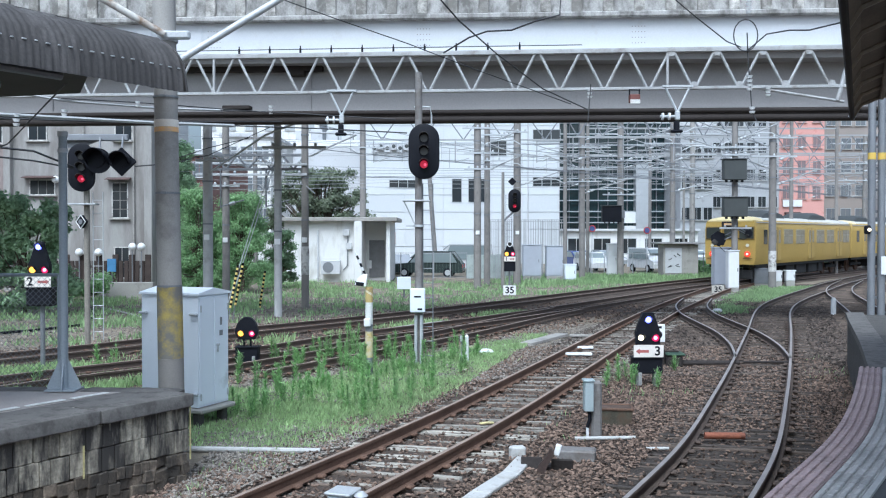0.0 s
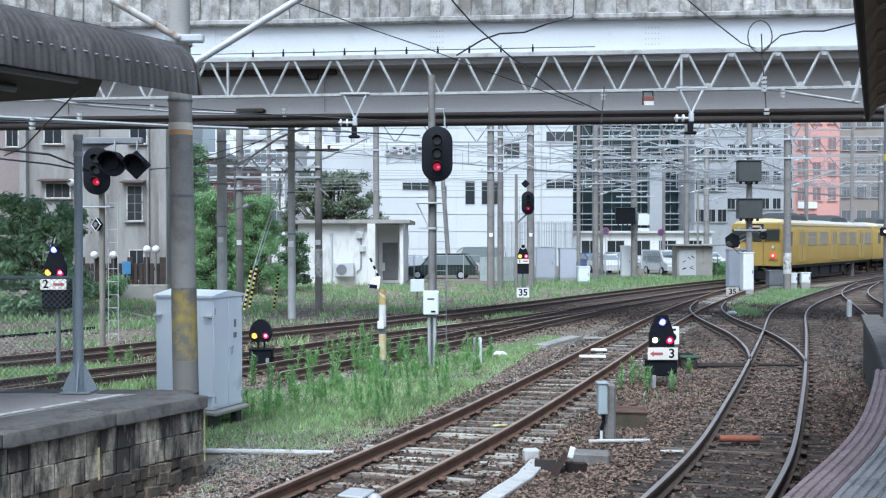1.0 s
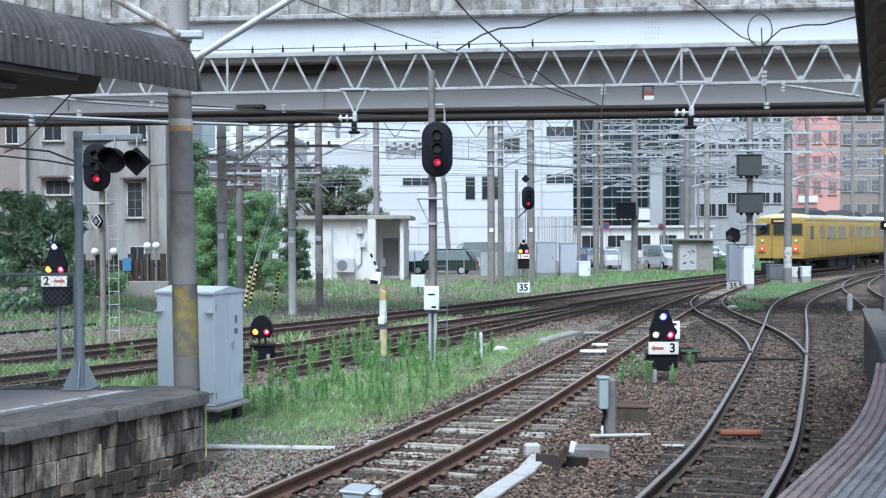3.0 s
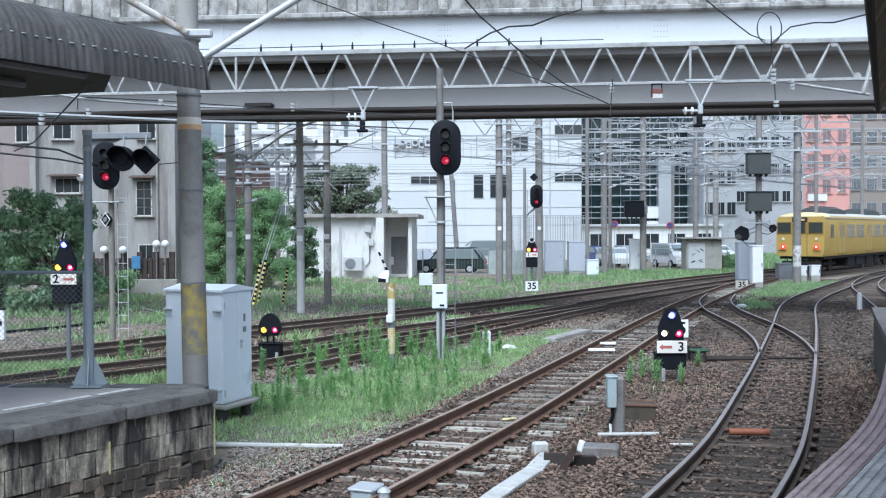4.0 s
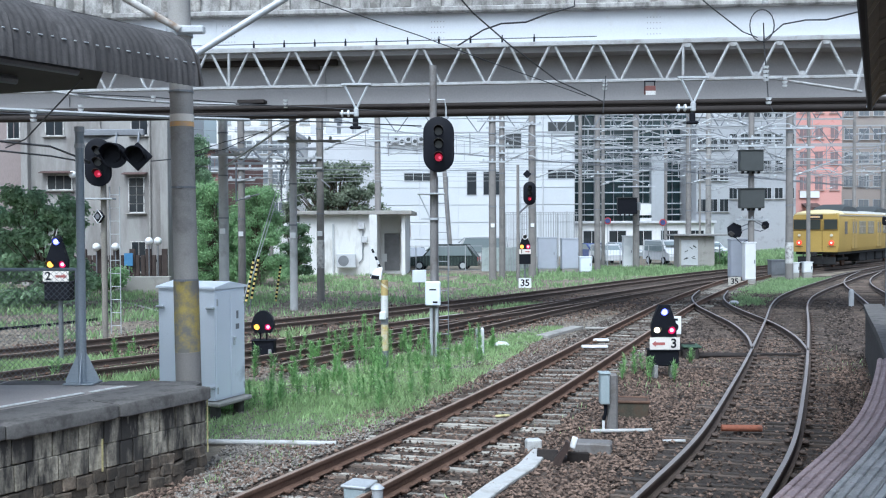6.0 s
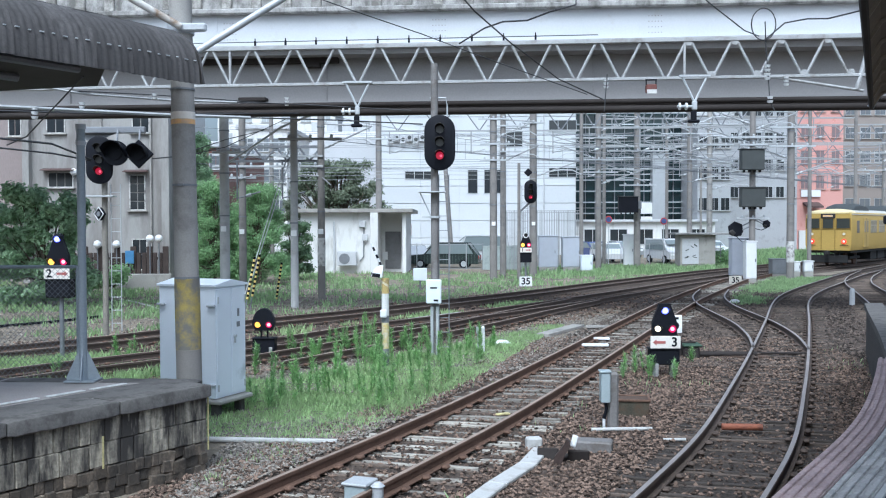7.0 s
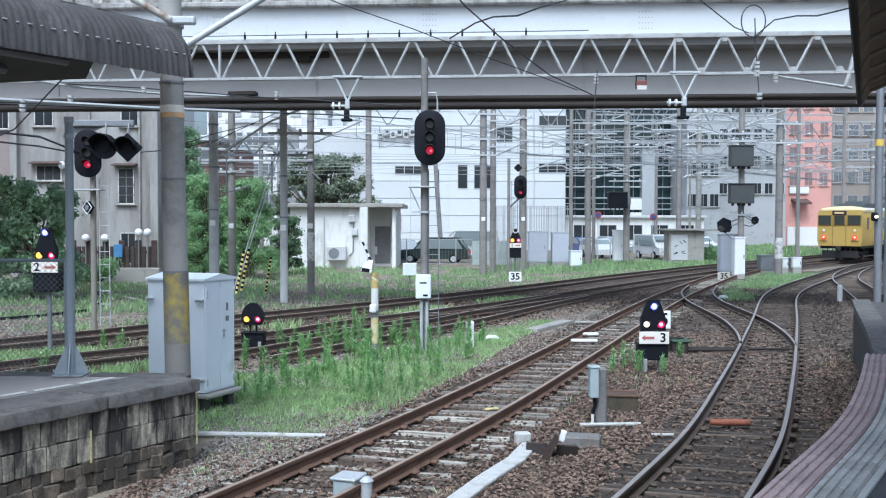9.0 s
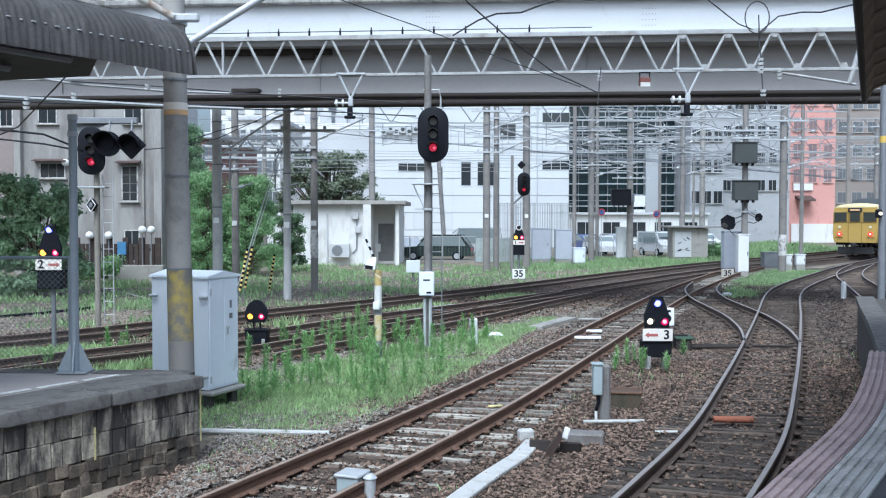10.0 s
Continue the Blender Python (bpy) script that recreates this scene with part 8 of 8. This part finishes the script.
def loose_stones(label, count, x0, x1, y0, y1, size, seed, keep, material):
    rnd = np.random.RandomState(seed)
    y = y0 + (y1 - y0) * rnd.uniform(0, 1, count) ** 1.5
    x = rnd.uniform(x0, x1, count)
    k = keep(x, y)
    x, y = x[k], y[k]
    n = len(x)
    gap = track_gap(x, y, (0, 1))
    z = np.where(gap < 1.4, -0.195, GROUND_Z + 0.005) + rnd.uniform(-0.005, 0.03, n)
    base = np.array([(1, 0, 0), (0, 1, 0), (-1, 0, 0), (0, -1, 0), (0, 0, 1), (0, 0, -1)], float)
    fac = np.array([(0, 1, 4), (1, 2, 4), (2, 3, 4), (3, 0, 4), (1, 0, 5), (2, 1, 5), (3, 2, 5), (0, 3, 5)])
    v = base[None] * rnd.uniform(0.55, 1.25, (n, 6, 1)) + rnd.uniform(-0.25, 0.25, (n, 6, 3))
    a = rnd.uniform(0, 6.283, n)
    c, s_ = np.cos(a)[:, None], np.sin(a)[:, None]
    v = np.stack([v[..., 0] * c - v[..., 1] * s_, v[..., 0] * s_ + v[..., 1] * c, v[..., 2] * 0.7], -1)
    v *= (size * rnd.uniform(0.55, 1.3, n))[:, None, None]
    v += np.stack([x, y, z], 1)[:, None]
    sh = Shape()
    sh.v = [tuple(p) for p in v.reshape(-1, 3)]
    sh.f = [tuple(f) for f in (fac[None] + 6 * np.arange(n)[:, None, None]).reshape(-1, 3)]
    sh.s = [0] * len(sh.f)
    ob = thing("ballast_stones", label, "ballast", shape=sh, material=material, kind="stuff")
    ob.data.polygons.foreach_set("use_smooth", [False] * len(sh.f))


loose_stones("loose brown ballast stones between the tracks", 100000, -3.5, 8.5, 8.3, 24, 0.029, 51, lambda x, y: (track_gap(x, y, (0, 1)) < 2.6) & (x < MAIN_X(y) + 1.75) & (x > LOOP_X(y) - 2.2) & ((track_gap(x, y, (1,)) > 1.15) | (np.sin(x * 91.7 + y * 57.3) > 0.62)) & ((track_gap(x, y, (0,)) > 1.0) | (np.sin(x * 91.7 + y * 57.3) > np.where(y < 13.5, 0.86, -0.1))), M_STONE)
loose_stones("loose grey gravel beside the old platform wall", 22000, -3.1, 0.5, 9.0, 14, 0.023, 52, lambda x, y: (x < LOOP_X(y) - 1.2) & (x > -3.05), M_STONE_GREY)
loose_stones("pale gravel between patches of grass", 16000, -5, 2.5, 12.5, 24, 0.022, 53, lambda x, y: (x < LOOP_X(y) - 1.2) & (x > YARD_X(y) + 1.2), M_STONE_GREY)
loose_stones("dark brown ballast stones farther along the tracks", 36000, 0, 17, 19, 42, 0.045, 54, lambda x, y: (x > LOOP_X(y) - 1.4) & (x < MAIN_X(y) + 2.6) & ((track_gap(x, y) > 1.0) | (np.sin(x * 91.7 + y * 57.3) > 0.3)), M_STONE_DARK)
loose_stones("grey gravel beside the rusty track", 14000, -2, 6, 18.5, 30, 0.03, 57, lambda x, y: (x < LOOP_X(y) - 0.95) & (x > LOOP_X(y) - 3.4) & (x > YARD_X(y) + 1.0), M_STONE_GREY)
loose_stones("brown gravel along the yard tracks", 26000, -14, 8, 17, 40, 0.05, 55, lambda x, y: (track_gap(x, y, (3, 4)) < 2.6) & (x < LOOP_X(y) - 1.5), M_STONE)
loose_stones("grey-brown gravel of the yard beyond the siding", 22000, -22, 3, 22, 46, 0.036, 56, lambda x, y: (x < FAR_X(y) - 1.6) & (x > -0.5 * y - 1), M_STONE_GREY)


# ---- train ----
M_TRAIN = mat("yellow_train_paint", (0.47, 0.325, 0.085), 0.45, var=0.14, scale=0.6, fine=15, bump=0.02, dirt=(0.42, 0.28, 0.06), dirt_amount=0.15)

M_TRAIN_ROOF = mat("grey_train_roof", (0.55, 0.54, 0.5), 0.7, var=0.15)
M_UNDER = mat("black_underframe", (0.02, 0.02, 0.021), 0.8, var=0.3)


def bogie(parent, y):
    b = part("bogie", Shape().box((-0.85, y, 0.5), (0.12, 2.6, 0.2), ch=0.04).box((0.85, y, 0.5), (0.12, 2.6, 0.2), ch=0.04).box((0, y, 0.6), (1.8, 0.4, 0.25), ch=0.04), M_UNDER, parent)
    for d in (-1.05, 1.05):
        for x in (-0.56, 0.56):
            part("wheel", Shape().rod((x - 0.06, y + d, 0.43), (x + 0.06, y + d, 0.43), 0.43, n=24), M_RAIL_SIDE, b)


def carriage(label, cab):
    c = thing("railway_carriage", label, "train")
    w, z0, z1, ln = 2.9, 1.0, 3.25, 19.6
    # body section with tumblehome and a rounded roof
    half = [(1.36, z0), (1.45, 1.35), (1.45, 2.9), (1.40, z1), (1.30, 3.42)]
    sec = half + [(-x, z) for x, z in half[::-1]]
    roof = [(1.36, 3.36), (1.22, 3.5), (0.9, 3.6), (0.45, 3.65), (0, 3.66), (-0.45, 3.65), (-0.9, 3.6), (-1.22, 3.5), (-1.36, 3.36)]
    y0 = 0.1
    body = Shape().loft([[(x * 0.97, y0 - 0.05, z) for x, z in sec], [(x, y0 + 0.1, z) for x, z in sec], [(x, y0 + ln, z) for x, z in sec]])
    part("body", body, M_TRAIN, c)
    front_roof = part("roof", Shape().loft([[(x * 0.97, y0 + 1.4, z) for x, z in roof], [(x, y0 + ln, z) for x, z in roof]]), M_TRAIN_ROOF, c)
    part("roof_dome", Shape().loft([[(x * 0.95, y0 - 0.06, min(z, 3.44)) for x, z in roof], [(x * 0.99, y0 + 0.25, z - 0.03 if z > 3.5 else z) for x, z in roof], [(x * 1.0, y0 + 1.4, z + 0.01) for x, z in roof]]), M_TRAIN_DOME, c, "pale yellow roof end")
    for yy in (4.4, 13.2):
        part("roof_cooler", Shape().loft([[(x, yy + d, 3.58 + z * k) for x, z in ((-0.95, 0), (-0.9, 0.3), (-0.55, 0.46), (0.55, 0.46), (0.9, 0.3), (0.95, 0))] for d, k in ((-1.9, 0.15), (-1.3, 0.85), (-0.6, 1.0), (0.9, 1.0), (1.7, 0.8), (2.1, 0.15))]), M_BOX, c, "dark humped roof cooling unit")
    part("solebar", Shape().box((0, 10, 0.92), (2.6, 19.2, 0.18), ch=0.02), M_UNDER, c)
    for yy, l2 in ((7.0, 1.6), (9.2, 2.0), (11.6, 1.8), (13.4, 0.9)):
        part("equipment_box", Shape().box((0.55, yy, 0.55), (1.2, l2, 0.6), ch=0.05).box((-0.55, yy, 0.5), (1.2, l2 * 0.8, 0.6), ch=0.05), M_UNDER, c)
    bogie(c, 3.0)
    bogie(c, 16.9)
    for sgn in (-1, 1):
        x = sgn * 1.452
        for yd in (3.6, 10.2, 16.7):
            d = part("door", Shape().box((x, yd - 0.33, 2.12), (0.03, 0.64, 1.9), ch=0.01).box((x, yd + 0.33, 2.12), (0.03, 0.64, 1.9), ch=0.01), M_TRAIN, c, "double sliding door")
            for k in (-0.33, 0.33):
                part("pane", Shape().box((x + sgn * 0.012, yd + k, 2.52), (0.02, 0.36, 0.75), ch=0.008), M_SIDE_GLASS, d)
            part("door_seam", Shape().box((x + sgn * 0.012, yd, 2.12), (0.01, 0.025, 1.9)), M_UNDER, d)
        for yw in (5.6, 7.9, 12.2, 14.5, 18.4):
            win = part("window", Shape().box((x, yw, 2.52), (0.03, 1.72, 0.86), ch=0.01), M_WINDOW_TRIM, c)
            for k in (-0.42, 0.42):
                part("pane", Shape().box((x + sgn * 0.008, yw + k, 2.36), (0.03, 0.76, 0.44)), M_SIDE_GLASS, win)
                part("pane", Shape().box((x + sgn * 0.008, yw + k, 2.76), (0.03, 0.76, 0.26)), M_SIDE_GLASS, win)
        win = part("cab_window", Shape().box((x, 1.55, 2.5), (0.03, 0.6, 0.8), ch=0.01), M_TRAIN_GLASS, c)
        part("rain_gutter", Shape().box((sgn * 1.41, 10, 3.3), (0.05, 19.5, 0.05)), M_TRAIN_ROOF, c)
    if cab:
        yf = y0 - 0.07
        for xx, ww in ((-0.93, 0.78), (0, 0.62), (0.93, 0.78)):
            win = part("front_window", Shape().box((xx, yf, 2.72), (ww + 0.1, 0.05, 0.72), ch=0.015), M_TRAIN_TRIM, c)
            part("pane", Shape().box((xx, yf - 0.02, 2.72), (ww, 0.04, 0.62), ch=0.01), M_TRAIN_GLASS, win)
        box = part("destination_sign", Shape().box((0, yf - 0.02, 3.2), (0.9, 0.1, 0.3), ch=0.03), M_BROWN_STEEL, c, "dark destination sign box")
        part("writing_bar", Shape().box((0, yf - 0.072, 3.2), (0.6, 0.01, 0.11)), M_ORANGE, box)
        for sgn in (-1, 1):
            lamp = part("tail_light", disc(0.155, yf - 0.06, yf, (sgn * 0.98, 0, 1.58)), M_TAIL_RING, c, "lit red tail light")
            part("lens", disc(0.06, yf - 0.075, yf - 0.058, (sgn * 0.98, 0, 1.58)), M_TAIL, lamp)
            part("headlight", disc(0.085, yf - 0.05, yf, (sgn * 0.98, 0, 2.05)), M_PALE_LAMP, c, "small round headlight")
            part("handrail", Shape().rod((sgn * 0.75, yf - 0.05, 1.33), (sgn * 1.25, yf - 0.05, 1.33), 0.02, n=6), M_UNDER, c)
            part("corner_seam", Shape().box((sgn * 0.42, yf - 0.0, 2.0), (0.03, 0.03, 1.9)), M_TRAIN_TRIM, c)
        part("coupler", Shape().box((0, yf - 0.25, 0.85), (0.3, 0.5, 0.3), ch=0.06), M_UNDER, c)
        part("pilot", Shape().box((0, yf + 0.3, 0.45), (2.3, 0.15, 0.5), ch=0.04), M_UNDER, c, "dark pilot plate below the coupler")
        for xx in (-0.7, -0.4, 0.45, 0.75):
            part("hose", Shape().tube([(xx, yf, 1.0), (xx, yf - 0.12, 0.8), (xx * 0.95, yf - 0.05, 0.55)], 0.03, 6), M_UNDER, c)
    else:
        part("gangway", Shape().box((0, -0.15, 2.2), (1.0, 0.5, 2.1), ch=0.03), M_UNDER, c)
    return c


M_TRAIN_DOME = mat("pale_yellow_roof_end", (0.78, 0.66, 0.36), 0.5, var=0.08)
M_TRAIN_GLASS = glass("train_window_glass", (0.05, 0.055, 0.05), 0.06)
M_TRAIN_TRIM = mat("dark_yellow_trim", (0.25, 0.16, 0.03), 0.6)
M_TAIL = glow("tail_light_core", (1.0, 0.5, 0.4), 2.2)
M_TAIL_RING = glow("tail_light_red", (1.0, 0.06, 0.03), 0.9)
# Tint of yellowish blinds with the pane's reflection painted in.
M_SIDE_GLASS = glass("blind_and_reflection_carriage_glass", (0.27, 0.245, 0.17), 0.08)
M_WINDOW_TRIM = mat("dull_aluminium_trim", (0.36, 0.33, 0.25), 0.5, metal=0.3)
M_PALE_LAMP = mat("pale_lamp_glass", (0.75, 0.72, 0.6), 0.2, var=0.05, bump=0)
cars = [carriage("yellow commuter train carriage with cab and lit red tail lights", True), carriage("yellow commuter train carriage with grey roof", False)]


def motions():
    """The train draws away along the curve at a walking pace."""
    first, second = [], []
    for i in range(21):
        t = i / 2
        y = 52.0 + 1.5 * t - 0.028 * t * t
        x = (0.2750 + 0.0124 * t) * (y + 0.85) + 1.17
        a = 37 - 0.1 * t
        first.append((t, pose(x, y, 0, rz=-a)))
        d = Vector((math.sin(radians(a)), math.cos(radians(a)), 0)) * 20
        second.append((t, pose(x + d.x, y + d.y, 0, rz=-a - 2)))
    walk(cars[0], first)
    walk(cars[1], second)


motions()
